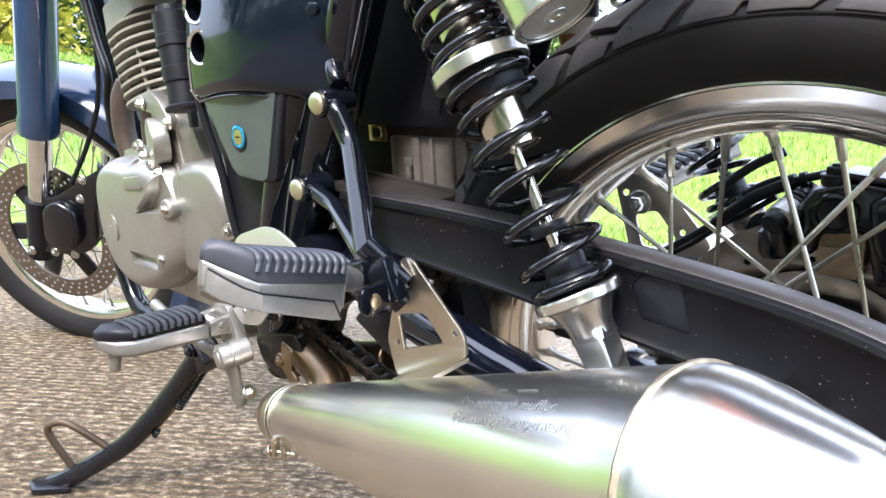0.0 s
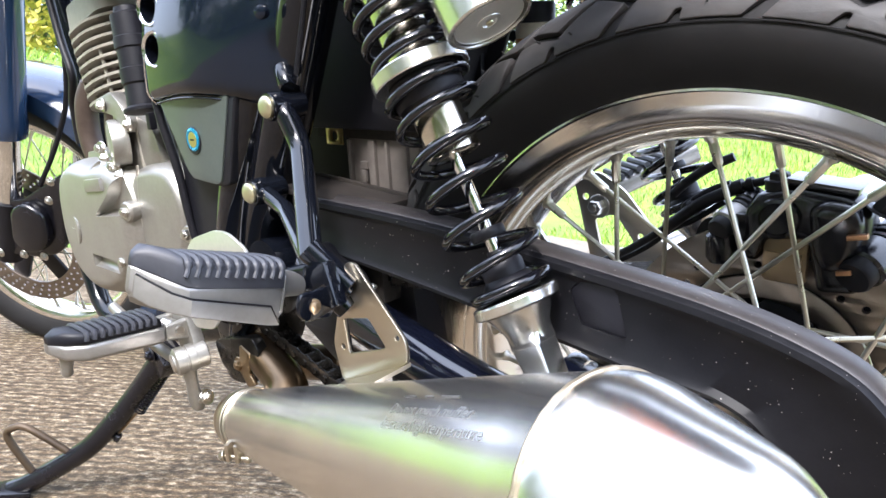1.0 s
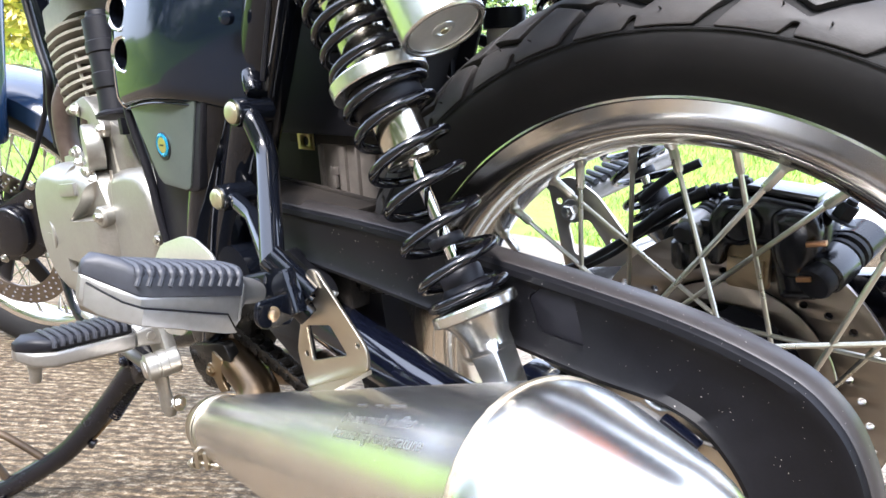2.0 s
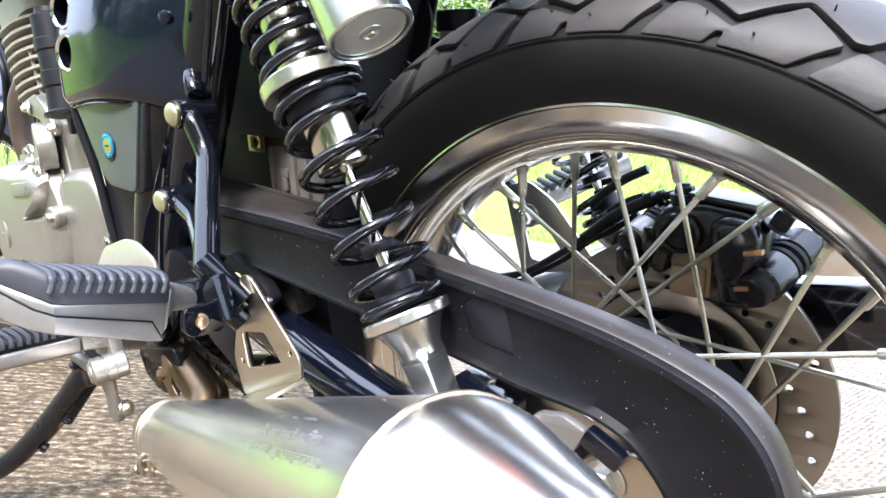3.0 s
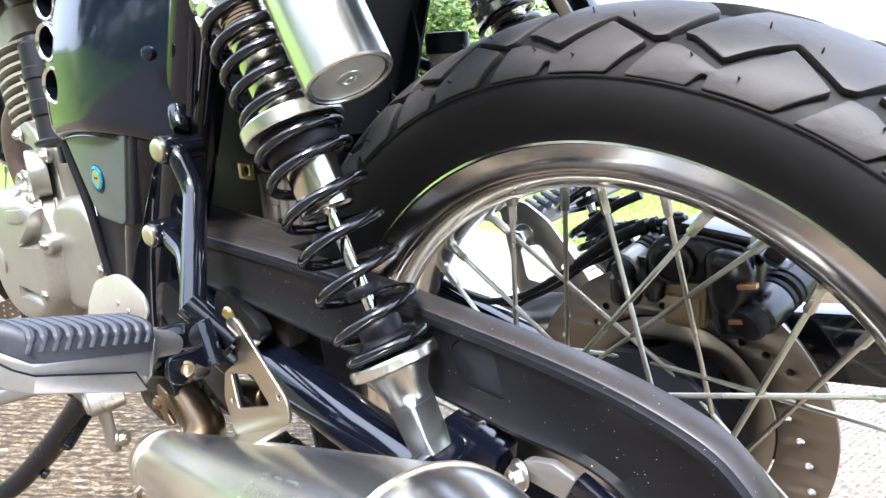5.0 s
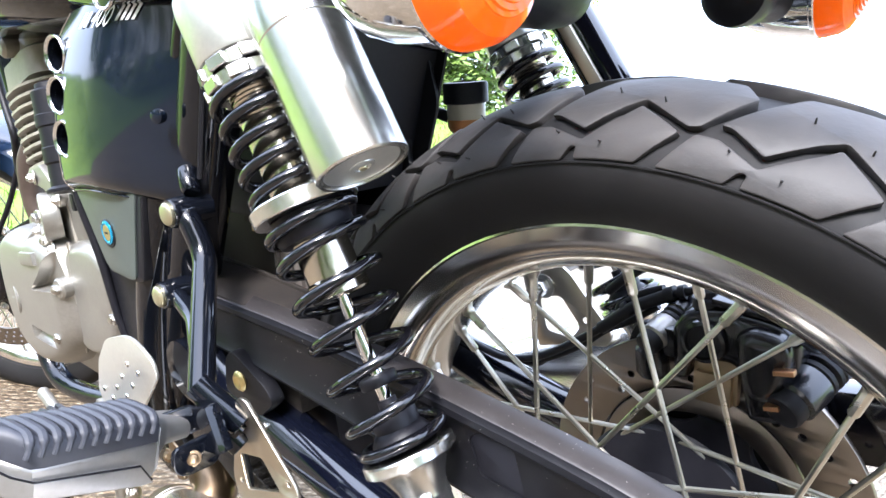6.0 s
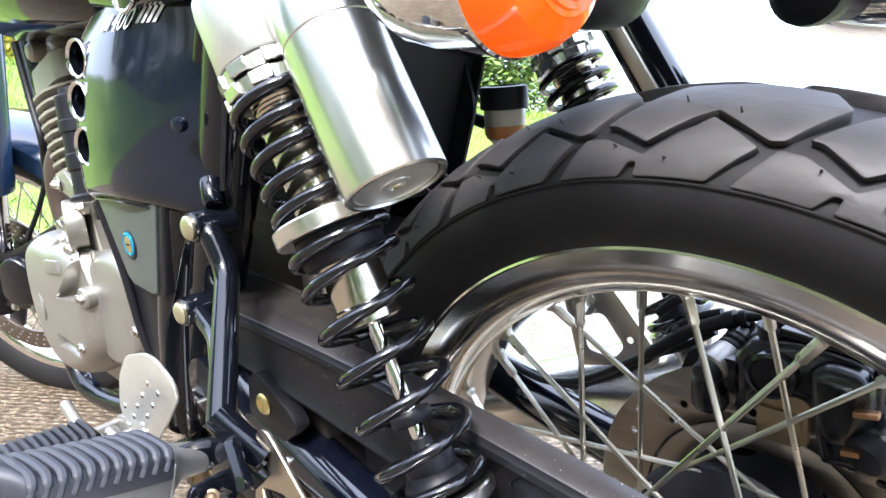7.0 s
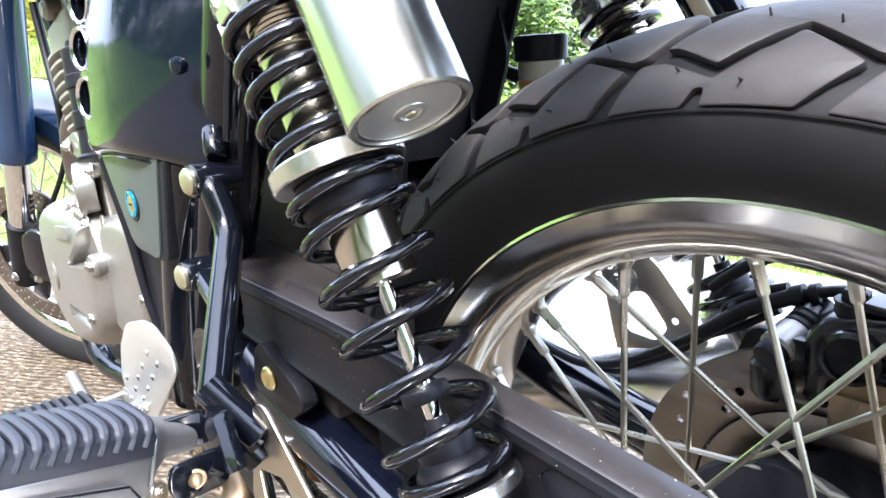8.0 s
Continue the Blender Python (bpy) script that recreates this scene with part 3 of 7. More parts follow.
# rear wheel: rim
HUB = (0, 0, AXLE)
half = [(-0.046, 0.2265), (-0.0455, 0.2285), (-0.0435, 0.2290), (-0.0425, 0.2265), (-0.0410, 0.2185), (-0.0385, 0.2115), (-0.0368, 0.2085), (-0.0355, 0.2090), (-0.0342, 0.2088), (-0.0330, 0.2055), (-0.0290, 0.2020), (-0.0235, 0.1990), (-0.0215, 0.1985), (-0.0190, 0.1960), (-0.0120, 0.1945), (0, 0.1940)]
rim_in = half + [(-y, r) for y, r in reversed(half[:-1])]
rim_out = [(0.0405, 0.2285), (0.0385, 0.2160), (0.020, 0.2060), (-0.020, 0.2060), (-0.0385, 0.2160), (-0.0405, 0.2285)]
rear_wheel = part("rear_wheel", ring_profile(rim_in + rim_out, HUB, segs=128), M_RIM, bike, "polished steel wire-spoked rear wheel", 32)

# tyre carcass
side_l = [(-0.0400, 0.2240), (-0.0450, 0.2275), (-0.0510, 0.2330), (-0.0590, 0.2430), (-0.0635, 0.2540), (-0.0650, 0.2610), (-0.0640, 0.2660), (-0.0600, 0.2740), (-0.0480, 0.2860), (-0.0250, 0.2945), (0, 0.2970)]
carcass = side_l + [(-y, r) for y, r in reversed(side_l[:-1])] + [(0.038, 0.222), (-0.038, 0.222)]
part("tyre", ring_profile(carcass, HUB, segs=128), M_TYRE, rear_wheel, "black road tyre with a dusty worn tread", 50)
bm = bmesh.new()
for y, r in ((-0.0653, 0.2655),):
    tube([(math.cos(t) * r, y, AXLE + math.sin(t) * r) for t in [math.tau * i / 160 for i in range(160)]], 0.0006, 5, bm, loop=True)
part("moulding_line", bm, M_TYRE, rear_wheel)


def tread_point(u, v, up):
    """u along the tread in radians, v across (-1 left shoulder, 1 right), up from the carcass."""
    a = abs(v)
    y = 0.066 * math.sin(a * math.pi / 2 * 0.97) / math.sin(math.pi / 2 * 0.97)
    r = 0.2640 + (0.3035 - 0.2640) * math.cos(a * math.pi / 2 * 0.97)
    ny, nr = math.sin(a * 1.45), math.cos(a * 1.45)
    y, r = y + ny * up, r + nr * up
    return Vector((-math.cos(u) * r, math.copysign(y, v), math.sin(u) * r))


def tread_block(poly, pitch, mirror=1, shift=0.0):
    """A raised block of tread: an outline in shares of the pitch and of the half width."""
    bm = plate(soft(poly, 0.02, 2), 0.11, Matrix.Translation((0, 0, -0.055)), (), 0.012)
    bmesh.ops.triangulate(bm, faces=bm.faces)
    for _ in range(2):
        long = [e for e in bm.edges if e.calc_length() > 0.13]
        bmesh.ops.subdivide_edges(bm, edges=long, cuts=1)
        bmesh.ops.triangulate(bm, faces=bm.faces)
    for v in bm.verts:
        v.co = tread_point((v.co.x + shift) * pitch, mirror * v.co.y, v.co.z * 0.075)
    cu, cv = sum(p[0] for p in poly) / len(poly), sum(p[1] for p in poly) / len(poly)
    for du, dv in ((-0.16, 0.05), (0.13, -0.03)):          # moulding pips
        a, b = (cu + du + shift) * pitch, mirror * (cv + dv)
        tube([tread_point(a, b, -0.001), tread_point(a, b, 0.0034)], [0.0007, 0.0004], 5, bm)
    return finish("tread_block", bm, M_TREAD, 35)


PITCHES = 20
pitch = math.tau / PITCHES
TREAD_AT = 6.48 / 25 * math.tau + 0.06
shoulder = [(0.0, -0.985), (0.385, -0.99), (0.45, -0.87), (0.49, -0.87), (0.475, -0.98), (0.875, -0.975), (1.07, -0.69), (0.80, -0.50), (0.74, -0.585), (0.52, -0.815), (0.28, -0.685), (0.16, -0.68)]
middle = [(0.31, -0.585), (0.52, -0.725), (0.71, -0.52), (0.80, -0.44), (0.97, -0.56), (1.10, -0.64), (1.165, -0.62), (1.33, -0.28), (1.20, -0.10), (0.86, -0.05), (0.52, -0.12), (0.44, -0.28), (0.25, -0.58)]
kinds = [tread_block(shoulder, pitch), tread_block(middle, pitch), tread_block(shoulder, pitch, -1, 0.5), tread_block(middle, pitch, -1, 0.5)]
for i in range(PITCHES):
    for me in kinds:
        ob = new("tread_block", me)
        ob.parent = rear_wheel
        ob.matrix_basis = wheel_m(pitch * i + TREAD_AT)

# hub, spokes and nipples
hub = [(0.018, -0.062), (0.024, -0.060), (0.024, -0.046), (0.064, -0.043), (0.066, -0.040), (0.064, -0.036), (0.032, -0.030), (0.030, 0.0), (0.034, 0.026), (0.064, 0.032), (0.066, 0.036), (0.064, 0.039), (0.040, 0.043), (0.018, 0.062)]
part("hub", lathe(hub, HUB, (0, 1, 0), 48), M_MATTE, rear_wheel, "black wheel hub")


def spoke_mesh(side_y, lay, r_rim=0.1935, r_hub=0.060, hub_y=0.036, rad=0.0019):
    """A spoke at angle 0 from the rim to the hub flange, and its nipple."""
    a = Vector((-r_rim, side_y * 0.008, 0))
    t = radians(lay * 80)
    b = Vector((-math.cos(t) * r_hub, side_y * hub_y, math.sin(t) * r_hub))
    d = (b - a).normalized()
    s = tube([a, a + d * 0.03, a + (b - a) * 0.6, b], [rad, rad, rad * 0.92, rad], 8)
    nip = lathe([(0.0055, -0.0035), (0.0052, -0.0005), (0.0036, 0.0015), (0.0034, 0.004), (0.0032, 0.0165), (0.0024, 0.018)], a, d, 8)
    return finish("spoke", s, M_SPOKE), finish("spoke_nipple", nip, M_SPOKE)


SPOKE_AT, STEP = 97.2, 10.4
spokes = {(s, g): spoke_mesh(s, g) for s in (-1, 1) for g in (-1, 1)}
for k in range(-7, 29):
    key = ((1, 1), (-1, -1), (1, -1), (-1, 1))[k % 4]
    turn = radians(SPOKE_AT + (STEP * k if k <= 7 else STEP * 7 + (360 - STEP * 14) / 22 * (k - 7)))
    for nm, me in zip(("spoke", "spoke_nipple"), spokes[key]):
        ob = new(nm, me)
        ob.parent = rear_wheel
        ob.matrix_basis = wheel_m(turn)
# valve stem
part("valve", lathe([(0.0028, 0), (0.0028, 0.012), (0.0048, 0.013), (0.0048, 0.030), (0.004, 0.033), (0.0015, 0.033)], (-0.1935, 0.0, AXLE + 0.012), (1, -0.1, 0.02), 14), M_MATTE, rear_wheel, "black valve cap")


def slim_disc(y, r_out, r_in, rows, centre):
    holes = [circle(0, 0, r_in, 64)]
    for rr, n, hr, off in rows:
        holes += [circle(math.cos(math.tau * (i + off) / n) * rr, math.sin(math.tau * (i + off) / n) * rr, hr, 10) for i in range(n)]
    return plate(circle(0, 0, r_out, 96), 0.005, Matrix.Translation((centre[0], 0, centre[2])) @ side(y), holes, 0.0006)


part("brake_disc", slim_disc(0.075, 0.1185, 0.0800, [(0.0875 + 0.0070 * k, 9, 0.0028, (14.3 - 10 * k) / 40) for k in range(4)], (0.007, 0, 0.3145)), M_DISC, rear_wheel, "drilled brown-grey steel brake disc")
part("disc_hub_ring", slim_disc(0.0757, 0.0785, 0.060, [], (0.007, 0, 0.3145)), M_DISC, rear_wheel, "inner steel ring of the disc")
arm_out = []
for i in range(5):
    t = math.tau * i / 5
    arm_out += [(math.cos(t - 0.42) * 0.052, math.sin(t - 0.42) * 0.052), (math.cos(t - 0.16) * 0.084, math.sin(t - 0.16) * 0.084), (math.cos(t + 0.16) * 0.084, math.sin(t + 0.16) * 0.084), (math.cos(t + 0.42) * 0.052, math.sin(t + 0.42) * 0.052)]
part("disc_carrier", plate(soft(arm_out, 0.008), 0.008, Matrix.Translation((0.007, 0, 0.3145)) @ side(0.078)), M_MATTE, rear_wheel, "black disc carrier")
# rear sprocket
teeth = []
for i in range(42):
    t = math.tau * i / 42
    for dt, r in ((-0.055, 0.083), (-0.02, 0.088), (0.02, 0.088), (0.055, 0.083)):
        teeth.append((math.cos(t + dt) * r, math.sin(t + dt) * r))
part("sprocket", plate(teeth, 0.006, Matrix.Translation((0, 0, AXLE)) @ side(-0.078), [circle(0, 0, 0.03, 30)] + [circle(math.cos(math.tau * i / 5) * 0.058, math.sin(math.tau * i / 5) * 0.058, 0.012, 16) for i in range(5)]), M_BOLT, rear_wheel, "steel chain sprocket")
part("sprocket_carrier", lathe([(0.052, -0.070), (0.055, -0.066), (0.050, -0.046), (0.03, -0.044)], HUB, (0, 1, 0), 40), M_MATTE, rear_wheel)
part("axle", lathe([(0.008, -0.135), (0.0085, -0.132), (0.0085, 0.132), (0.008, 0.135)], HUB, (0, 1, 0), 20), M_BOLT, rear_wheel)


# ---- suspension, built along its leaning axis
def shock(y, name_label, mirror=False):
    base = Vector((-0.0785, y, 0.4245))
    d = Vector((-0.454, 0, 0.891)).normalized()
    at = lambda s: base + d * s
    body = part("shock_absorber", lathe([(0.0100, 0.093), (0.0150, 0.0932), (0.0174, 0.0945), (0.0174, 0.1035), (0.0162, 0.1050), (0.0162, 0.130), (0.0166, 0.131), (0.0166, 0.158), (0.0166, 0.160), (0.0166, 0.2040)] + [(0.0166 + 0.0006 * (i % 2), 0.205 + 0.0012 * i) for i in range(20)] + [(0.0166, 0.232)], base, d, 40), M_DAMPER, bike, name_label, 30)
    # spring: wide coils below the collar, close ones above
    knots = [(0, 0.0035), (0.85, 0.0075), (1.85, 0.0312), (2.85, 0.058), (3.85, 0.082), (4.85, 0.106), (5.85, 0.1293), (6.85, 0.1422), (7.42, 0.1605), (12.0, 0.227)]
    pts = []
    for i in range(12 * 26 + 1):
        q = i / 26
        (q0, h0), (q1, h1) = [(u, v) for u, v in zip(knots, knots[1:]) if u[0] <= q][-1]
        r = 0.0228 + 0.0038 * min(q / 1.8, 1.0)
        t = math.tau * q + radians(SPRING_TURN)
        pts.append(at(h0 + (h1 - h0) * (q - q0) / (q1 - q0)) + (Vector((0, 1, 0)) * math.sin(t) + Vector((0, 1, 0)).cross(d) * math.cos(t)) * r)
    part("spring", tube(pts, 0.0034, 12), M_COIL, body, "gloss black coil spring")
    part("spring_seat", lathe([(0.016, -0.0075), (0.0265, -0.007), (0.0275, -0.0062), (0.0275, -0.0012), (0.0268, 0.0), (0.017, 0.0005)], base, d, 48), M_TURNED, body, "turned aluminium lower spring seat", 30)
    part("collar", lathe([(0.018, 0.1455), (0.0312, 0.1457), (0.0318, 0.1465), (0.0318, 0.1538), (0.0312, 0.1546), (0.018, 0.1548)], base, d, 48), M_TURNED, body, "wide aluminium spring collar", 30)
    part("isolator", lathe([(0.016, 0.1285), (0.0215, 0.1295), (0.0232, 0.133), (0.0228, 0.1450), (0.016, 0.1452)], base, d, 40), M_MATTE, body, "black rubber isolator ring")
    part("piston_rod", lathe([(0.0040, 0.010), (0.0040, 0.098)], base, d, 24), M_CHROME, body, "bright chrome piston rod")
    part("bump_stop", joined(lathe([(0.0045, 0.0375), (0.0105, 0.038), (0.0112, 0.039), (0.0112, 0.0435), (0.0105, 0.0445), (0.0045, 0.045)], base, d, 32), lathe([(0.0045, 0.002), (0.0185, 0.002), (0.0175, 0.008), (0.0150, 0.0115), (0.0135, 0.013), (0.0138, 0.0205), (0.0128, 0.0225), (0.0060, 0.0228), (0.0056, 0.0300), (0.0045, 0.0302)], base, d, 32)), M_MATTE, body, "black rubber bump stop")
    # lower clevis
    lo = bmesh.new()
    lathe([(0.0222, -0.0078), (0.0200, -0.0105), (0.0152, -0.020), (0.0138, -0.025), (0.0134, -0.028)], base, d, 40, lo)
    loft([(at(-0.024), rrect(0.0255, 0.024, 0.008)), (at(-0.031), rrect(0.0235, 0.0215, 0.003)), (at(-0.0315), rrect(0.0215, 0.0205, 0.002)), (at(-0.052), rrect(0.0185, 0.0205, 0.002)), (at(-0.070), rrect(0.0175, 0.0215, 0.005)), (at(-0.080), rrect(0.012, 0.020, 0.005))], -d, (0, 1, 0), lo)
    part("clevis", lo, M_TURNED, body, "machined aluminium lower mount", 30)
    part("lower_bush", lathe([(0.006, -0.024), (0.0115, -0.022), (0.0125, -0.014), (0.0125, 0.014), (0.0115, 0.022), (0.006, 0.024)], at(-0.070), (0, 1, 0), 28), M_NAVY, body, "dark rubber bush")
    # castellated preload nuts
    for k, (s0, off) in enumerate(((0.2245, 0.0), (0.2335, 0.4))):
        nut = part("preload_nut", lathe([(0.018, s0), (0.0255, s0 + 0.0003), (0.0258, s0 + 0.0075), (0.018, s0 + 0.0078)], base, d, 48), M_TURNED, body, "castellated aluminium preload nut", 30)
        sx, ux, dd = axes(d)
        lug = finish("castellation", block((0, 0, 0), (0.0036, 0.0125, 0.0072), 0.0006, None, 1), M_TURNED)
        for i in range(8):
            t = math.tau * i / 8 + off
            w = sx * math.cos(t) + ux * math.sin(t)
            ob = new("castellation", lug)
            ob.parent = nut
            ob.matrix_basis = Matrix.Translation(at(s0 + 0.0039) + w * 0.0262) @ Matrix((w, dd.cross(w), dd)).transposed().to_4x4()
    part("shock_head", lathe([(0.0185, 0.2415), (0.0262, 0.2425), (0.0270, 0.244), (0.0270, 0.278), (0.0262, 0.284), (0.0235, 0.2885), (0.0190, 0.2905), (0.009, 0.291)], base, d, 48), M_FROST, body, "frosted aluminium shock head", 50)
    part("upper_eye", joined(lathe([(0.008, 0.288), (0.008, 0.312)], base, d, 20), lathe([(0.008, -0.018), (0.0145, -0.017), (0.0145, 0.017), (0.008, 0.018)], at(0.318), (0, 1, 0), 28)), M_TURNED, body)
    return body, base, d, at


SPRING_TURN = 100
near_shock, s_base, s_dir, s_at = shock(-0.137, "piggyback shock absorber with black spring and silver body")
far_shock, *_ = shock(0.137, "second shock absorber with black spring")

# remote reservoir beside the head
RES = Vector((-0.0867, -0.1420, 0.5835))
rd = Vector((-0.5344, 0.0662, 0.8426)).normalized()
res = lathe([(0.0216, 0.0030), (0.0222, 0.0026), (0.0226, 0.0), (0.0244, 0.0), (0.0252, 0.0010), (0.0252, 0.0775), (0.0247, 0.0781), (0.0252, 0.0787), (0.0252, 0.1010), (0.0236, 0.1050), (0.0205, 0.1075), (0.012, 0.108)], RES, rd, 64)
reservoir = part("reservoir", res, M_TURNED, near_shock, "polished aluminium piggyback reservoir", 30)
cap = lathe([(0.0210, 0.0016), (0.0206, 0.0012), (0.0200, 0.0022), (0.0075, 0.0026), (0.0068, 0.0012), (0.0045, 0.0006), (0.0038, 0.0022), (0.0, 0.0024)], RES, rd, 48)
part("reservoir_cap", cap, M_FROST, near_shock, "recessed grey reservoir end cap", 30)
part("valve_plug", lathe([(0.0026, 0.0), (0.0022, -0.0008), (0.0, -0.0008)], RES + rd * 0.0006, rd, 14), M_OLDBOLT, near_shock)
arm = loft([(s_at(0.268), rrect(0.022, 0.030, 0.006)), (RES + rd * 0.097, rrect(0.020, 0.030, 0.006))], (RES + rd * 0.097) - s_at(0.268), s_dir)
part("bridge", arm, M_FROST, near_shock, "cast bridge to the reservoir")


# ---- chain guard, a deep cover that turns down behind the sprocket
GUARD_TOP = [(-0.330, 0.4590), (-0.220, 0.4555), (-0.137, 0.4503), (-0.060, 0.4425), (0.0, 0.4355), (0.0356, 0.4301), (0.0673, 0.4228), (0.0962, 0.4124), (0.1130, 0.4000), (0.1255, 0.3830), (0.135, 0.357), (0.140, 0.325)]


def guard():
    outer = GUARD_TOP
    inner = [(-0.330, 0.4150), (-0.240, 0.4085), (-0.145, 0.3985), (-0.060, 0.3880), (-0.008, 0.3815), (0.020, 0.3800), (0.036, 0.3780), (0.053, 0.3715), (0.066, 0.360), (0.077, 0.345), (0.085, 0.325), (0.088, 0.300)]
    po = smooth_path([(x, 0, z) for x, z in outer], 4)
    pi = smooth_path([(x, 0, z) for x, z in inner], 4)
    bm = bmesh.new()
    # across: bottom lip, face, rounded edge, top, inner drop
    rings = []
    for a, b in zip(po, pi):
        up = (a - b).normalized()
        h = (a - b).length
        sec = []
        for y, f, dz in ((-0.104, 0.0, 0.0), (-0.1125, 0.0, 0.0005), (-0.1135, 0.0, 0.0035), (-0.1105, 0.0, 0.0075), (-0.1095, 0.5, 0.0), (-0.1100, 0.8, 0.0), (-0.1130, 1.0, -0.006), (-0.1125, 1.0, -0.002), (-0.1090, 1.0, 0.0), (-0.0900, 1.0, 0.0008), (-0.0870, 1.0, -0.002), (-0.0865, 1.0, -0.014), (-0.089, 1.0, -0.014), (-0.092, 1.0, -0.0035), (-0.106, 0.96, 0.0), (-0.1055, 0.5, 0.0)):
            p = b + up * (h * f + dz)
            sec.append(Vector((p.x, y, p.z)))
        rings.append(sec)
    skin(bm, rings)
    return bm


rec = soft([(-0.0480, 0.4320), (-0.0245, 0.4325), (-0.0170, 0.4005), (-0.0480, 0.4035), (-0.0560, 0.4250)], 0.003)
g_bm = carve(guard(), plate(rec, 0.0084, side(-0.1120), (), 0.001))
chain_guard = part("chain_guard", g_bm, M_SATIN, bike, "satin black plastic chain cover with dust specks", 35)
part("recess", plate(soft([(-0.0478, 0.4316), (-0.0248, 0.4320), (-0.0174, 0.4010), (-0.0478, 0.4039), (-0.0557, 0.4248)], 0.003), 0.0008, side(-0.1085), (), 0.0002), M_MATTE, chain_guard, "darker recessed panel")
part("guard_screw", domebolt((0.072, -0.1105, 0.4150), (0, -1, 0), 0.0022, 0.0014), M_MATTE, chain_guard)

# strip along the upper edge; its lighter colour holds dust and painted sky sheen
top = bmesh.new()
crest = smooth_path([(x, 0, z) for x, z in GUARD_TOP], 4)
rows = []
for i, p in enumerate(crest):
    t = (crest[min(i + 1, len(crest) - 1)] - crest[max(i - 1, 0)]).normalized()
    out = Vector((-t.z, 0, t.x))
    rows.append([Vector((p.x, y, p.z)) + out * lift for y, lift in ((-0.1088, 0.0), (-0.1075, 0.0011), (-0.0905, 0.0018), (-0.0890, 0.0006), (-0.0905, -0.0004), (-0.1075, -0.0010))])
skin(top, rows)
part("top_edge", top, M_TOPSHEEN, chain_guard, "upper edge of the cover, lightened for dust and sky sheen", 50)

# ---- swingarm: round tube under the cover, with its tab and bolt
arm_pts = [(-0.345, -0.098, 0.388), (-0.290, -0.100, 0.365), (-0.16, -0.100, 0.330), (-0.02, -0.100, 0.306), (0.05, -0.100, 0.298)]
swing = part("swingarm", tube(smooth_path(arm_pts, 6), 0.0205, 24), M_NAVY, bike, "gloss dark navy tubular swingarm")
part("arm_tube", tube(smooth_path([(x, -y, z) for x, y, z in arm_pts], 6), 0.0205, 24), M_NAVY, swing)
part("pivot_tube", tube([(-0.36, -0.13, 0.392), (-0.36, 0.13, 0.392)], 0.026, 24), M_GLOSS, swing)
part("cross_tube", block((-0.262, 0, 0.392), (0.04, 0.19, 0.045), 0.008), M_DUST, swing)
tab = soft([(-0.308, 0.384), (-0.302, 0.414), (-0.291, 0.424), (-0.248, 0.403), (-0.240, 0.392), (-0.262, 0.374)], 0.006)
part("guard_tab", plate(tab, 0.012, side(-0.114)), M_SATIN, swing, "black cover mounting tab", 35)
part("tab_bolt", joined(lathe([(0.0082, 0), (0.0086, 0.0012), (0.007, 0.003), (0.005, 0.0036), (0.0035, 0.0024), (0, 0.0024)], (-0.2822, -0.120, 0.3998), (0, -1, 0), 24)), M_BRASS, swing, "yellow zinc button bolt")
# lower shock mount on the swingarm and axle blocks
part("shock_mount", block((-0.045, -0.108, 0.345), (0.045, 0.024, 0.060), 0.006, Matrix.Rotation(0.25, 3, "Y")), M_NAVY, swing)
part("shock_bolt", hexbolt((-0.0465, -0.158, 0.362), (0, -1, 0), 0.007, 0.006), M_BOLT, swing)
part("adjuster_block", plate(soft([(-0.0005, 0.3715), (0.005, 0.3755), (0.020, 0.3790), (0.0345, 0.3740), (0.0275, 0.3590), (0.003, 0.3625)], 0.002), 0.006, side(-0.117)), M_PEG, swing, "flat grey axle adjuster plate")
part("adjuster_bush", block((0.0435, -0.115, 0.3655), (0.025, 0.010, 0.012), 0.004, Matrix.Rotation(0.45, 3, "Y")), M_NAVY, swing, "small dark rounded block")
part("adjuster_nut", hexbolt((0.000, -0.121, 0.3650), (-0.4, -1, 0.1), 0.0062, 0.007), M_BOLT, swing, "steel adjuster nut")
endp = soft([(0.022, 0.300), (0.024, 0.345), (0.032, 0.3545), (0.056, 0.3645), (0.076, 0.3570), (0.092, 0.330), (0.088, 0.296)], 0.008)
part("axle_plate", plate(endp, 0.005, side(-0.108)), M_PLATE, swing, "grey metal axle end plate")
part("axle_nut", hexbolt((0.0425, -0.1115, 0.3435), (0, -1, 0), 0.0085, 0.008), M_BOLT, swing, "large steel axle nut")
# dusty upper web behind the cover's front end
part("arm_web", plate(soft([(-0.385, 0.395), (-0.40, 0.470), (-0.33, 0.466), (-0.20, 0.4545), (-0.20, 0.415), (-0.30, 0.40)], 0.01), 0.004, side(-0.058)), M_DUST, swing)
part("arm_top", block((-0.315, -0.083, 0.4585), (0.150, 0.050, 0.006), 0.002, Matrix.Rotation(0.085, 3, "Y")), M_DUST, swing, "dusty grimy top of the swingarm cover")
part("brace_plate", block((-0.247, -0.045, 0.345), (0.046, 0.06, 0.11), 0.006, Matrix.Rotation(-0.1, 3, "Y")), M_MATTE, swing)

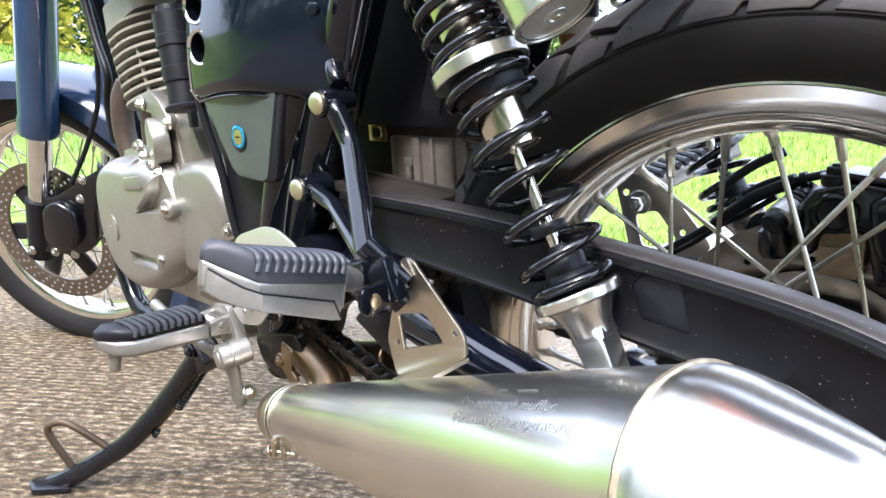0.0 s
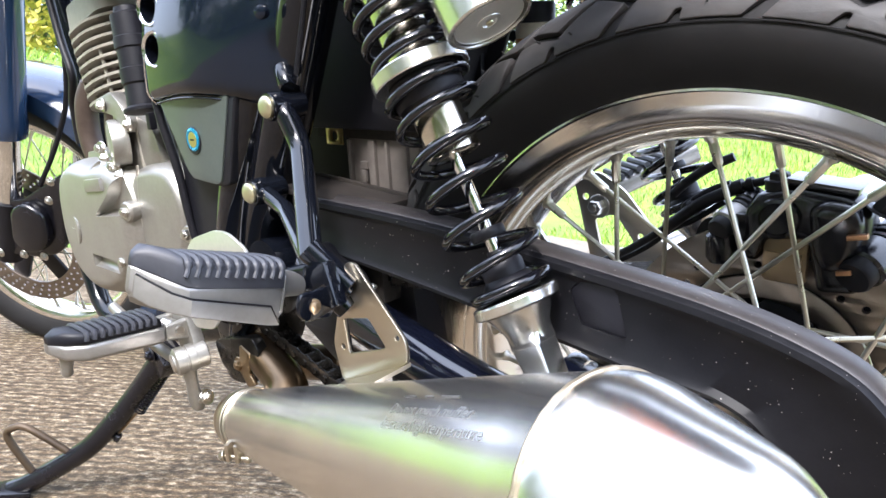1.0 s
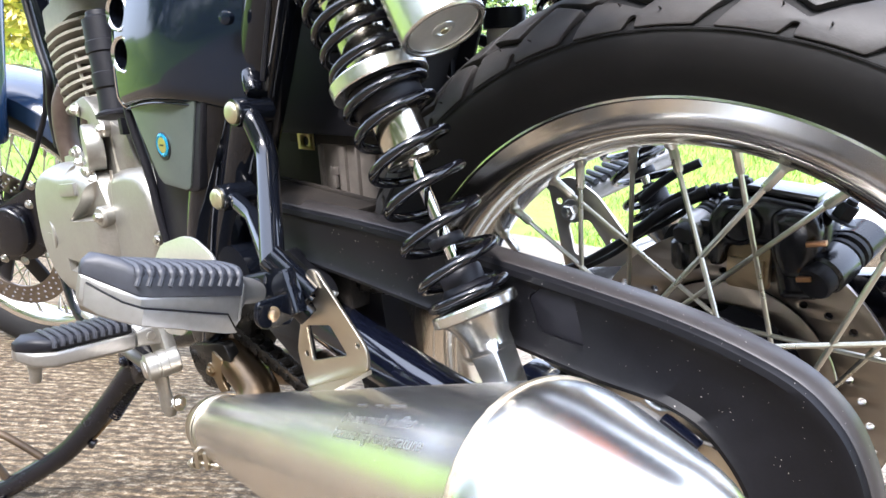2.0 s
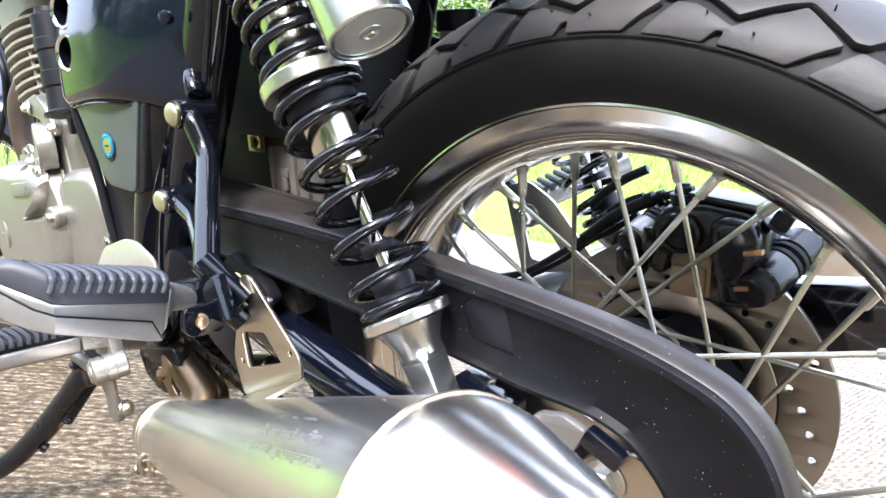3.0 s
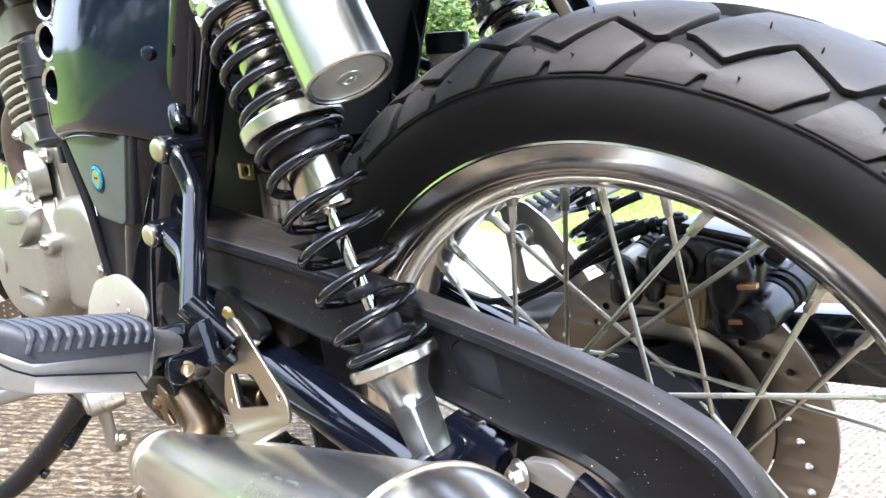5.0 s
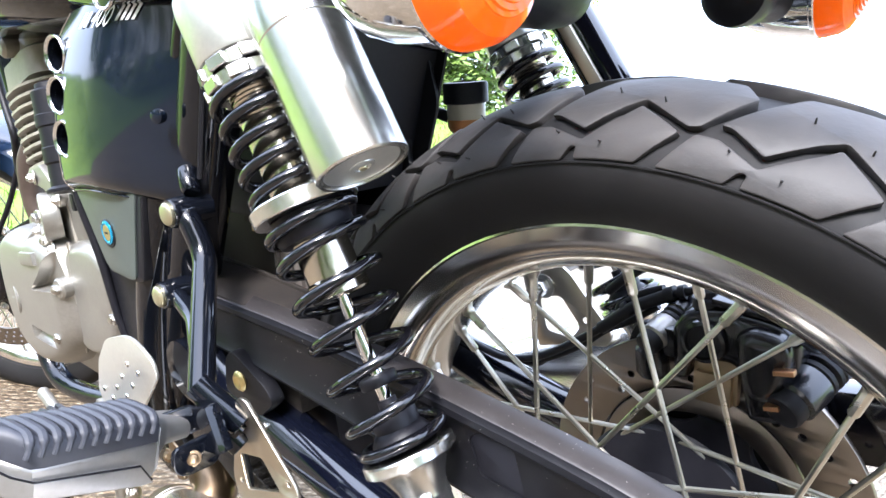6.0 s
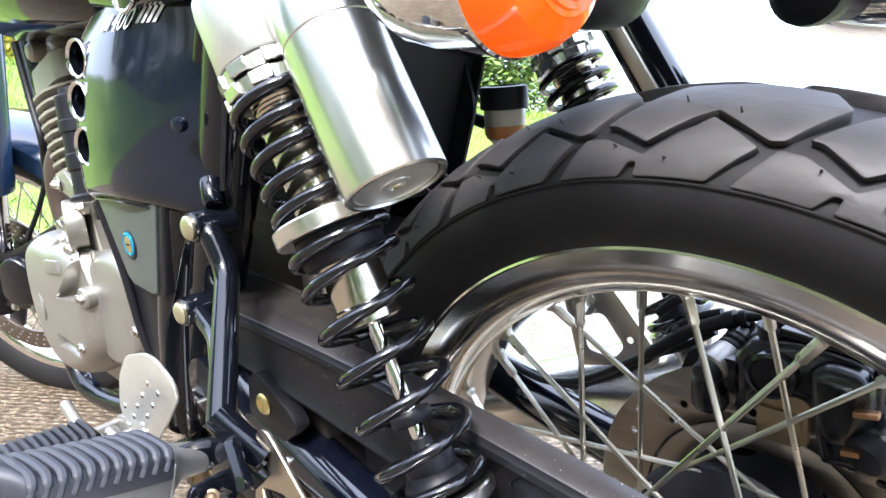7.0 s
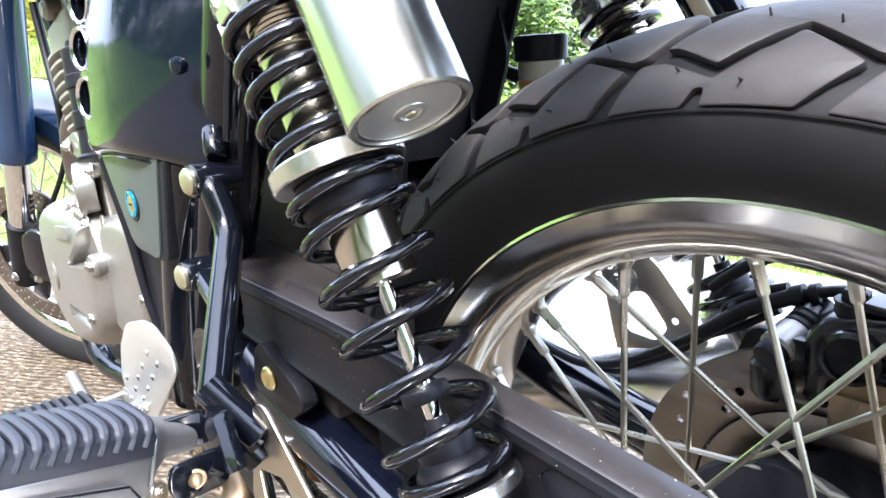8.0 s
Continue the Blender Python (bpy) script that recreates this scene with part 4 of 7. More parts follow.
# ---- chain with single links
chain = part("chain", tube([(-0.47, -0.078, 0.352), (-0.46, -0.078, 0.354)], 0.002, 6), M_CHAIN, bike, "oily black drive chain")
link = joined(plate([(-0.0078 + 0.0068 * math.cos(t), 0.0078 * math.sin(t)) for t in [math.pi / 2 + math.pi * i / 6 for i in range(7)]] + [(0.0, -0.0062)] + [(0.0078 + 0.0068 * math.cos(t), 0.0078 * math.sin(t)) for t in [-math.pi / 2 + math.pi * i / 6 for i in range(7)]] + [(0.0, 0.0062)], 0.0016, side(-0.0075), bev=0.0003),
              plate([(-0.0078 + 0.0068 * math.cos(t), 0.0078 * math.sin(t)) for t in [math.pi / 2 + math.pi * i / 6 for i in range(7)]] + [(0.0, -0.0062)] + [(0.0078 + 0.0068 * math.cos(t), 0.0078 * math.sin(t)) for t in [-math.pi / 2 + math.pi * i / 6 for i in range(7)]] + [(0.0, 0.0062)], 0.0016, side(0.0075), bev=0.0003),
              lathe([(0.0062, -0.0062), (0.0062, 0.0062)], (-0.0078, 0, 0), (0, 1, 0), 10), lathe([(0.0062, -0.0062), (0.0062, 0.0062)], (0.0078, 0, 0), (0, 1, 0), 10), lathe([(0.0034, -0.0105), (0.0034, 0.0105)], (-0.0078, 0, 0), (0, 1, 0), 8))
link_me = finish("chain_link", link, M_CHAIN)
run = smooth_path([(-0.462, -0.088, 0.312), (-0.42, -0.088, 0.302), (-0.36, -0.087, 0.283), (-0.28, -0.085, 0.260), (-0.12, -0.078, 0.240), (0.0, -0.078, 0.228)], 30)
d0, k = 0.0, 0
for p, q in zip(run, run[1:]):
    d0 += (q - p).length
    if d0 >= 0.0157 * k:
        k += 1
        ob = new("chain_link", link_me)
        ob.parent = chain
        dv = (q - p).normalized()
        ob.matrix_basis = Matrix.Translation(p) @ Matrix.Rotation(-math.atan2(dv.z, dv.x), 4, "Y")
for k in range(22):
    p = Vector((-0.455 + 0.0157 * k, -0.078, 0.368 + 0.0018 * k))
    ob = new("chain_link", link_me)
    ob.parent = chain
    ob.matrix_basis = Matrix.Translation(p) @ Matrix.Rotation(-0.114, 4, "Y")

# ---- muffler
MF, MR = Vector((-0.3999, -0.1437, 0.2306)), Vector((0.0498, -0.2448, 0.3933))
md = (MR - MF).normalized()
ml = (MR - MF).length
prof = [(0.0290, 0.006), (0.0300, 0.008), (0.0300, 0.012)]
prof += [(0.0300 + (0.0548 - 0.0300) * (t ** 0.93), 0.012 + (ml - 0.016) * t) for t in [i / 24 for i in range(25)]]
prof += [(0.0552, ml - 0.002), (0.0552, ml + 0.003), (0.0545, ml + 0.008), (0.0525, ml + 0.0145), (0.0485, ml + 0.0245), (0.0430, ml + 0.036), (0.0370, ml + 0.049), (0.0310, ml + 0.0605), (0.0288, ml + 0.0640), (0.0262, ml + 0.0672), (0.0215, ml + 0.0722), (0.0160, ml + 0.0755), (0.0130, ml + 0.0760), (0.0125, ml + 0.060), (0.0, ml + 0.058)]
muffler = part("muffler", lathe(prof, MF, md, 96), M_MUFF, bike, "brushed stainless cone muffler with engraved warning text", 40)
ws, wu, wd = axes(md)
bead = []
for i in range(140):
    t = math.tau * i / 140
    r = 0.0549 + 0.0002 * math.sin(70 * t)
    bead.append(MR + md * (0.00015 * math.sin(35 * t)) + (ws * math.cos(t) + wu * math.sin(t)) * r)
part("weld_seam", tube(bead, [0.0019 + 0.0001 * math.sin(i * 1.9) for i in range(140)], 8, loop=True), M_WELD, muffler, "tan weld bead")
part("outlet", lathe([(0.0108, 0.0), (0.0125, 0.0), (0.0128, 0.002), (0.0128, 0.0185), (0.0120, 0.0195), (0.0108, 0.019)], MF + md * (ml + 0.060), md, 32, closed=True), M_HEAT, muffler, "tan outlet pipe")
# clamp with its bolt
part("inlet_collar", lathe([(0.0205, -0.031), (0.0262, -0.0300), (0.0285, -0.0270), (0.0296, -0.0140), (0.0303, -0.0115), (0.0303, 0.004), (0.0296, 0.010)], MF, md, 56), M_HEAT, muffler, "heat-tinted muffler inlet")
part("clamp_band", joined(lathe([(0.0305, -0.0030), (0.0322, -0.0026), (0.0322, 0.0100), (0.0312, 0.0104)], MF, md, 56, closed=True), lathe([(0.0306, 0.0155), (0.0318, 0.0160), (0.0320, 0.0195), (0.0308, 0.0200)], MF, md, 56, closed=True)), M_PLATE, muffler, "tan steel clamp band")
cb = MF + md * 0.030 + Vector((-0.002, -0.0372, -0.0175))
part("clamp_bolt", joined(hexbolt(cb, (-0.80, -0.55, -0.25), 0.0038, 0.006), tube([cb, cb + Vector((0.022, 0.012, -0.002))], 0.0022, 10), lathe([(0.0036, 0.0), (0.0040, 0.001), (0.0040, 0.005), (0.0032, 0.006)], cb + Vector((0.016, 0.010, -0.002)), (0.80, 0.45, -0.1), 14)), M_PLATE, muffler, "clamp bolt with its nut")
part("clamp_lug", joined(block(cb + Vector((0.003, 0.004, 0.005)), (0.004, 0.014, 0.018), 0.0012, Matrix.Rotation(0.5, 3, "Z")), block(cb + Vector((0.012, 0.008, 0.005)), (0.004, 0.014, 0.018), 0.0012, Matrix.Rotation(0.5, 3, "Z"))), M_PLATE, muffler)


def on_cone(bm, s0, turn, size_back=0.0004):
    """Wraps flat letters round the muffler: x along it, y round it."""
    for v in bm.verts:
        s = s0 + v.co.x
        r = 0.0300 + (0.0548 - 0.0300) * (max(0.0, (s - 0.012) / (ml - 0.016)) ** 0.93) + size_back
        t = turn + v.co.y / r
        v.co = MF + md * s + (ws * math.cos(t) + wu * math.sin(t)) * r
    return bm


for text, s0, turn in (("Do not touch muffler", 0.364, 1.00), ("because high temperature", 0.364, 0.82)):
    t = words(text, 0.0088, 1.02)
    base_turn = math.pi - turn if ws.y > 0 else turn
    for v in t.verts:
        if ws.y > 0:
            v.co.y = -v.co.y
    part("warning_text", on_cone(t, s0, base_turn), M_ETCH, muffler, "engraved warning lettering")
barb = bmesh.new()
for i, wdt in enumerate((0.012, 0.008, 0.016)):
    block((0.372 + 0.02 * i, (-1 if ws.y > 0 else 1) * 0.0, 0), (wdt, 0.0012, 0.0001), 0, None, 1, barb)
base_turn = math.pi - 1.24 if ws.y > 0 else 1.24
part("warning_text", on_cone(barb, 0.0, base_turn), M_ETCH, muffler)

# tab and bracket above the muffler
brk = soft([(-0.194, 0.436), (-0.184, 0.438), (-0.139, 0.392), (-0.138, 0.376), (-0.207, 0.343), (-0.214, 0.372)], 0.006)
win = soft([(-0.200, 0.394), (-0.174, 0.400), (-0.158, 0.382), (-0.197, 0.368)], 0.003)
bracket = part("muffler_bracket", plate(brk, 0.003, side(-0.172), [win, circle(-0.147, 0.392, 0.002), circle(-0.203, 0.372, 0.002)]), M_PLATE, bike, "raw steel muffler hanger with a cut-out")
flange = bmesh.new()
q = [Vector((-0.207, -0.171, 0.3435)), Vector((-0.138, -0.171, 0.3765)), Vector((-0.160, -0.205, 0.3610)), Vector((-0.222, -0.200, 0.3320))]
vs = [flange.verts.new(p) for p in q] + [flange.verts.new(p - Vector((0, 0, 0.003))) for p in q]
for f in ((0, 1, 2, 3), (7, 6, 5, 4), (0, 4, 5, 1), (1, 5, 6, 2), (2, 6, 7, 3), (3, 7, 4, 0)):
    flange.faces.new([vs[i] for i in f])
part("bracket_foot", flange, M_PLATE, bracket, "folded foot welded to the muffler")
part("bracket_bolt", hexbolt((-0.172, -0.1695, 0.4215), (0.3, 1, 0), 0.0018, 0.003), M_BOLT, bracket)
gus = soft([(-0.257, 0.3755), (-0.240, 0.392), (-0.208, 0.398), (-0.203, 0.372), (-0.206, 0.346), (-0.214, 0.3505)], 0.004)
part("hanger_gusset", plate(gus, 0.003, side(-0.166)), M_SATIN, bracket, "black inner gusset plate")

# ---- exhaust pipe to the muffler
pipe = part("exhaust_pipe", tube(smooth_path([(-0.900, 0.030, 0.520), (-0.905, 0.040, 0.420), (-0.860, 0.050, 0.260), (-0.740, 0.050, 0.245), (-0.620, 0.010, 0.255), (-0.520, -0.050, 0.283), (-0.465, -0.085, 0.284), (-0.425, -0.100, 0.276), (-0.392, -0.107, 0.268), (-0.368, -0.116, 0.260), (-0.364, -0.131, 0.249), (-0.384, -0.142, 0.237), (-0.410, -0.144, 0.229)], 8), 0.0200, 24), M_ELBOW, bike, "heat-tinted steel exhaust pipe")
part("link_pipe", tube(smooth_path([(-0.440, -0.050, 0.247), (-0.395, -0.050, 0.258), (-0.358, -0.050, 0.268), (-0.346, -0.050, 0.271)], 6), [0.0195] * 17 + [0.0185, 0.0150], 24), M_ELBOW, pipe, "browned steel pipe stub")
part("header_shield", tube(smooth_path([(-0.858, -0.052, 0.556), (-0.868, -0.060, 0.530), (-0.872, -0.062, 0.485), (-0.860, -0.060, 0.440), (-0.840, -0.060, 0.390)], 6), 0.0155, 20), M_HEADER, pipe, "dusty brown header pipe")
part("pipe_bracket", plate(soft([(-0.442, 0.292), (-0.424, 0.286), (-0.430, 0.262), (-0.420, 0.252), (-0.436, 0.246), (-0.448, 0.262)], 0.003), 0.004, side(-0.118)), M_HEAT, pipe, "tan sheet tab on the pipe")


# ---- main frame
frame_rail = part("frame", tube(smooth_path([(-0.20, -0.100, 0.790), (-0.262, -0.100, 0.690), (-0.325, -0.098, 0.565), (-0.392, -0.096, 0.440), (-0.455, -0.090, 0.320), (-0.500, -0.080, 0.235)], 6), 0.0235, 24), M_GLOSS, bike, "gloss black tubular steel frame")
part("rear_rail", tube(smooth_path([(-0.42, -0.098, 0.735), (-0.28, -0.100, 0.745), (-0.10, -0.098, 0.770), (0.06, -0.090, 0.790)], 5), 0.013, 18), M_GLOSS, frame_rail)
part("rear_rail", tube(smooth_path([(-0.42, 0.098, 0.735), (-0.28, 0.100, 0.745), (-0.10, 0.098, 0.770), (0.06, 0.090, 0.790)], 5), 0.013, 18), M_GLOSS, frame_rail)
part("frame_tube", tube(smooth_path([(-0.20, 0.100, 0.790), (-0.262, 0.100, 0.690), (-0.325, 0.098, 0.565), (-0.392, 0.096, 0.440), (-0.455, 0.090, 0.320), (-0.500, 0.080, 0.235)], 6), 0.0235, 24), M_GLOSS, frame_rail)
part("seat_strut", tube([(-0.352, -0.106, 0.585), (-0.262, -0.108, 0.735)], 0.010, 14), M_GLOSS, frame_rail)
part("cable", tube(smooth_path([(-0.262, -0.112, 0.720), (-0.275, -0.115, 0.640), (-0.300, -0.117, 0.560)], 6), 0.0022, 8), M_MATTE, frame_rail)
part("frame_tube", tube(smooth_path([(-0.360, -0.110, 0.560), (-0.398, -0.111, 0.490), (-0.430, -0.111, 0.410), (-0.458, -0.108, 0.320)], 6), 0.021, 22), M_GLOSS, frame_rail)
part("down_tube", tube([(-1.10, 0.0, 0.86), (-0.985, 0.0, 0.50), (-0.93, 0.0, 0.30)], 0.022, 20), M_GLOSS, frame_rail)
part("lower_tube", tube(smooth_path([(-0.93, -0.08, 0.30), (-0.86, -0.085, 0.22), (-0.70, -0.065, 0.225), (-0.56, -0.05, 0.26)], 6), 0.014, 16), M_GLOSS, frame_rail)
part("lower_tube", tube(smooth_path([(-0.93, 0.08, 0.30), (-0.86, 0.085, 0.22), (-0.70, 0.065, 0.225), (-0.56, 0.05, 0.26)], 6), 0.014, 16), M_GLOSS, frame_rail)
part("stub_lug", joined(lathe([(0.0065, 0), (0.0075, 0.002), (0.0075, 0.018), (0.006, 0.021)], (-0.317, -0.118, 0.566), (0.62, -0.25, -0.74), 16), lathe([(0.0085, -0.004), (0.009, 0.0), (0.0085, 0.006)], (-0.319, -0.112, 0.570), (0, -1, 0), 18)), M_GLOSS, frame_rail, "black lug on the frame")
part("frame_screw", domebolt((-0.388, -0.121, 0.533), (0, -1, 0), 0.004, 0.003), M_BOLT, frame_rail)

# ---- passenger peg hanger of bent tube
hanger = part("peg_hanger", tube(rounded([(-0.3105, -0.130, 0.5365), (-0.3010, -0.130, 0.5300), (-0.2873, -0.1295, 0.5050), (-0.2217, -0.1795, 0.4460), (-0.2130, -0.186, 0.4385)], 0.012), 0.0088, 20), M_GLOSS, bike, "gloss black tube hanger of the passenger footrest")
part("hanger_arm", tube(rounded([(-0.350, -0.130, 0.4640), (-0.337, -0.131, 0.4610), (-0.308, -0.136, 0.4530), (-0.2250, -0.178, 0.4320)], 0.010), 0.0072, 18), M_GLOSS, hanger)
for c in ((-0.3105, 0.5365), (-0.3505, 0.4640)):
    part("boss", lathe([(0.0105, 0.030), (0.0115, 0.012), (0.0115, 0.0), (0.0105, -0.002)], (c[0], -0.1385, c[1]), (0, 1, 0), 24), M_GLOSS, hanger)
    part("hanger_bolt", lathe([(0.0086, 0.0), (0.0088, 0.0025), (0.0072, 0.0042), (0.003, 0.0048)], (c[0], -0.1400, c[1]), (0, -1, 0), 24), M_OLDBOLT, hanger, "domed yellowish bolt head")
# clamp the peg turns in
ca, cb2 = Vector((-0.2095, -0.1905, 0.4485)), Vector((-0.1885, -0.1755, 0.4205))
low_lobe = Vector((-0.0045, 0.0005, -0.0165))
part("clamp_tube", tube([ca, cb2], 0.0088, 22), M_GLOSS, hanger, "gloss black clamp tube")
part("clamp_end", joined(tube([ca + low_lobe + (cb2 - ca) * 0.25, cb2 + low_lobe], 0.0086, 22), loft([(ca + low_lobe * 0.5 + (cb2 - ca) * 0.2, rrect(0.0115, 0.017, 0.003)), (cb2 + low_lobe * 0.5 - (cb2 - ca) * 0.03, rrect(0.0115, 0.017, 0.003))], cb2 - ca, low_lobe)), M_GLOSS, hanger, "double-lobed black clamp end")
for c in (cb2, cb2 + low_lobe):
    part("clamp_bore", lathe([(0.0062, 0.0), (0.0066, 0.0006), (0.0080, 0.0009), (0.0086, 0.0003)], c, cb2 - ca, 22, closed=True), M_CALI, hanger)
for q0, q1, low in (((-0.1750, -0.2265, 0.4325), (-0.1800, -0.2000, 0.4300), 0.019), ((-0.2060, -0.2225, 0.4410), (-0.1990, -0.1990, 0.4420), 0.017)):
    q0, q1 = Vector(q0), Vector(q1)
    dv = (q1 - q0).normalized()
    m4 = Matrix((dv, Vector((0, 0, 1)), dv.cross(Vector((0, 0, 1))))).transposed().to_4x4()
    m4.translation = q0
    ln = (q1 - q0).length
    part("clevis_ear", plate(soft([(0, 0), (ln, 0), (ln + 0.006, -0.010), (ln, -low - 0.002), (0.004, -low), (-0.002, -low + 0.006)], 0.005), 0.0034, m4), M_GLOSS, hanger)
part("clevis_web", block((-0.190, -0.196, 0.4265), (0.030, 0.010, 0.030), 0.003, Matrix.Rotation(-0.35, 3, "Y")), M_GLOSS, hanger)
part("pivot_bolt", joined(lathe([(0.0052, 0), (0.0054, 0.0005), (0.0052, 0.0011), (0.0036, 0.0013), (0.0034, 0.0026), (0.0026, 0.0030), (0.0, 0.0031)], (-0.1762, -0.2155, 0.4215), (0.97, -0.22, 0.0), 20)), M_HEAT, hanger, "rusty pivot bolt")

# ---- passenger peg: cast body with a ribbed rubber top
PA = Vector((-0.2050, -0.2290, 0.4360))
PB = PA + Vector((0.13, -0.945, 0.30)) * 0.09
pd = (PB - PA).normalized()
ps, pu, _ = axes(pd)
if ps.x > 0:
    ps = -ps                       # ps points to the front of the motorcycle


def peg_pt(s, a, b):
    return PA + pd * s + ps * a + pu * b


def peg_loft(rows, bm=None, foot=None):
    """Sections of the footrest; foot gives the lower corners a radius of their own."""
    bm = bm or bmesh.new()
    rings = []
    for s, a0, a1, b0, b1, r in rows:
        w, h = a1 - a0, b1 - b0
        r = min(r, w * 0.45, h * 0.45)
        o = rrect(w, h, r)
        if foot is not None:
            k = len(o) // 2
            o = o[:k] + rrect(w, h, min(foot, r))[k:]
        rings.append([peg_pt(s, (a0 + a1) / 2 + x, (b0 + b1) / 2 + y) for x, y in o])
    skin(bm, rings)
    return bm


peg = part("passenger_peg", peg_loft([(-0.004, -0.010, 0.012, -0.017, -0.003, 0.004), (0.0, -0.0165, 0.019, -0.021, 0.001, 0.004), (0.004, -0.0190, 0.021, -0.0225, 0.001, 0.004), (0.070, -0.0205, 0.018, -0.0150, 0.0012, 0.004), (0.0775, -0.0135, 0.016, -0.0130, 0.0035, 0.004), (0.0845, -0.0050, 0.012, -0.0105, 0.0066, 0.004), (0.0900, 0.0010, 0.0060, -0.0065, 0.0086, 0.0022), (0.0908, 0.0018, 0.0050, -0.0050, 0.0078, 0.0015)]), M_PEG, bike, "silver cast passenger footrest with a ribbed dark rubber pad", 35)
part("peg_keel", peg_loft([(0.004, -0.0205, 0.015, -0.0238, -0.0222, 0.0006), (0.0135, -0.0222, 0.016, -0.0232, -0.0118, 0.0008), (0.070, -0.0232, 0.015, -0.0160, -0.0066, 0.0008), (0.0775, -0.0162, 0.013, -0.0145, -0.0042, 0.0008), (0.0845, -0.0072, 0.010, -0.0120, 0.0004, 0.0008), (0.0895, -0.0010, 0.004, -0.0080, 0.0040, 0.0008)]), M_PEG, peg, "raised lower flange")
# shade of the groove above the flange, drawn as a thin dark tube
part("groove_shade", tube([peg_pt(*q) for q in ((0.0896, -0.0012, 0.0042), (0.0847, -0.0073, 0.0007), (0.0777, -0.0163, -0.0039), (0.0702, -0.0232, -0.0063), (0.0137, -0.0223, -0.0115), (0.0045, -0.0207, -0.0219))], 0.0006, 6), M_CALI, peg, "dark line drawn for the shade in the parting groove")
part("hinge_block", peg_loft([(-0.026, -0.010, 0.008, -0.008, 0.008, 0.006), (-0.010, -0.011, 0.010, -0.009, 0.009, 0.006), (-0.004, -0.013, 0.012, -0.014, 0.0095, 0.004), (0.0008, -0.0190, 0.018, -0.0185, 0.0085, 0.004), (0.0022, -0.0190, 0.018, -0.0185, 0.0075, 0.004)]), M_PEG, peg)
pad = part("rubber_pad", peg_loft([(0.0, -0.0176, 0.019, -0.0012, 0.008, 0.003), (0.003, -0.0199, 0.021, -0.0012, 0.0135, 0.005), (0.064, -0.0209, 0.019, -0.0012, 0.0130, 0.006), (0.071, -0.0204, 0.018, -0.0006, 0.0150, 0.007), (0.0775, -0.0135, 0.016, 0.0022, 0.0190, 0.008), (0.0845, -0.0050, 0.012, 0.0056, 0.0198, 0.007), (0.0895, 0.0005, 0.0065, 0.0076, 0.0165, 0.004), (0.0908, 0.0018, 0.0050, 0.0084, 0.0130, 0.0015)], None, 0.0008), M_RUBBER, peg, "dark grey ribbed rubber pad", 50)
for i in range(11):
    s = 0.0050 + i * 0.0066
    path = [(s + 0.0018, 0.0205, 0.0060), (s + 0.0008, 0.0190, 0.0125), (s, 0.010, 0.0152), (s, -0.004, 0.0156), (s, -0.014, 0.0148), (s + 0.0006, -0.0186, 0.0125), (s + 0.0016, -0.0203, 0.0085), (s + 0.0026, -0.0206, 0.0050)]
    part("pad_rib", tube(smooth_path([peg_pt(*q) for q in path], 3), [0.0025 if k < 17 else 0.0016 for k in range(22)], 8), M_RUBBER, peg)

# ---- heel plate with punched dimples
heel_out = soft([(-0.414, 0.421), (-0.372, 0.4345), (-0.352, 0.435), (-0.326, 0.424), (-0.322, 0.411), (-0.350, 0.382), (-0.384, 0.350), (-0.398, 0.336), (-0.432, 0.330), (-0.456, 0.360), (-0.440, 0.395)], 0.008)
dots = [(-0.3750, 0.4078), (-0.3923, 0.3918), (-0.3571, 0.4044), (-0.4395, 0.3665), (-0.4085, 0.3769), (-0.3734, 0.3887), (-0.4225, 0.3622), (-0.3900, 0.3736), (-0.4395, 0.3474), (-0.4052, 0.3599), (-0.4213, 0.3454)]
heel = part("heel_plate", plate(heel_out, 0.003, side(-0.166)), M_FROST, bike, "pale grey metal heel guard with punched dimples")
for x, z in dots:
    part("dimple", lathe([(0.0028, 0), (0.0025, 0.0007), (0.0014, 0.0009), (0.0, 0.0006)], (x, -0.1675, z), (0, -1, 0), 10), M_CHROME, heel)
part("heel_screw", domebolt((-0.405, -0.1675, 0.352), (0, -1, 0), 0.004, 0.003), M_BOLT, heel)

# ---- rider's footrest, on a cast bracket
RA, RB = Vector((-0.486, -0.184, 0.3245)), Vector((-0.484, -0.274, 0.3330))
qd = (RB - RA).normalized()
qs, qu, _ = axes(qd)
if qs.x > 0:
    qs = -qs


def rp(s, a, b):
    return RA + qd * s + qs * a + qu * b


def rp_loft(rows):
    bm = bmesh.new()
    rings = []
    for s, a0, a1, b0, b1, r in rows:
        o = rrect(a1 - a0, b1 - b0, min(r, (a1 - a0) * 0.45, (b1 - b0) * 0.45))
        rings.append([rp(s, (a0 + a1) / 2 + x, (b0 + b1) / 2 + y) for x, y in o])
    skin(bm, rings)
    return bm


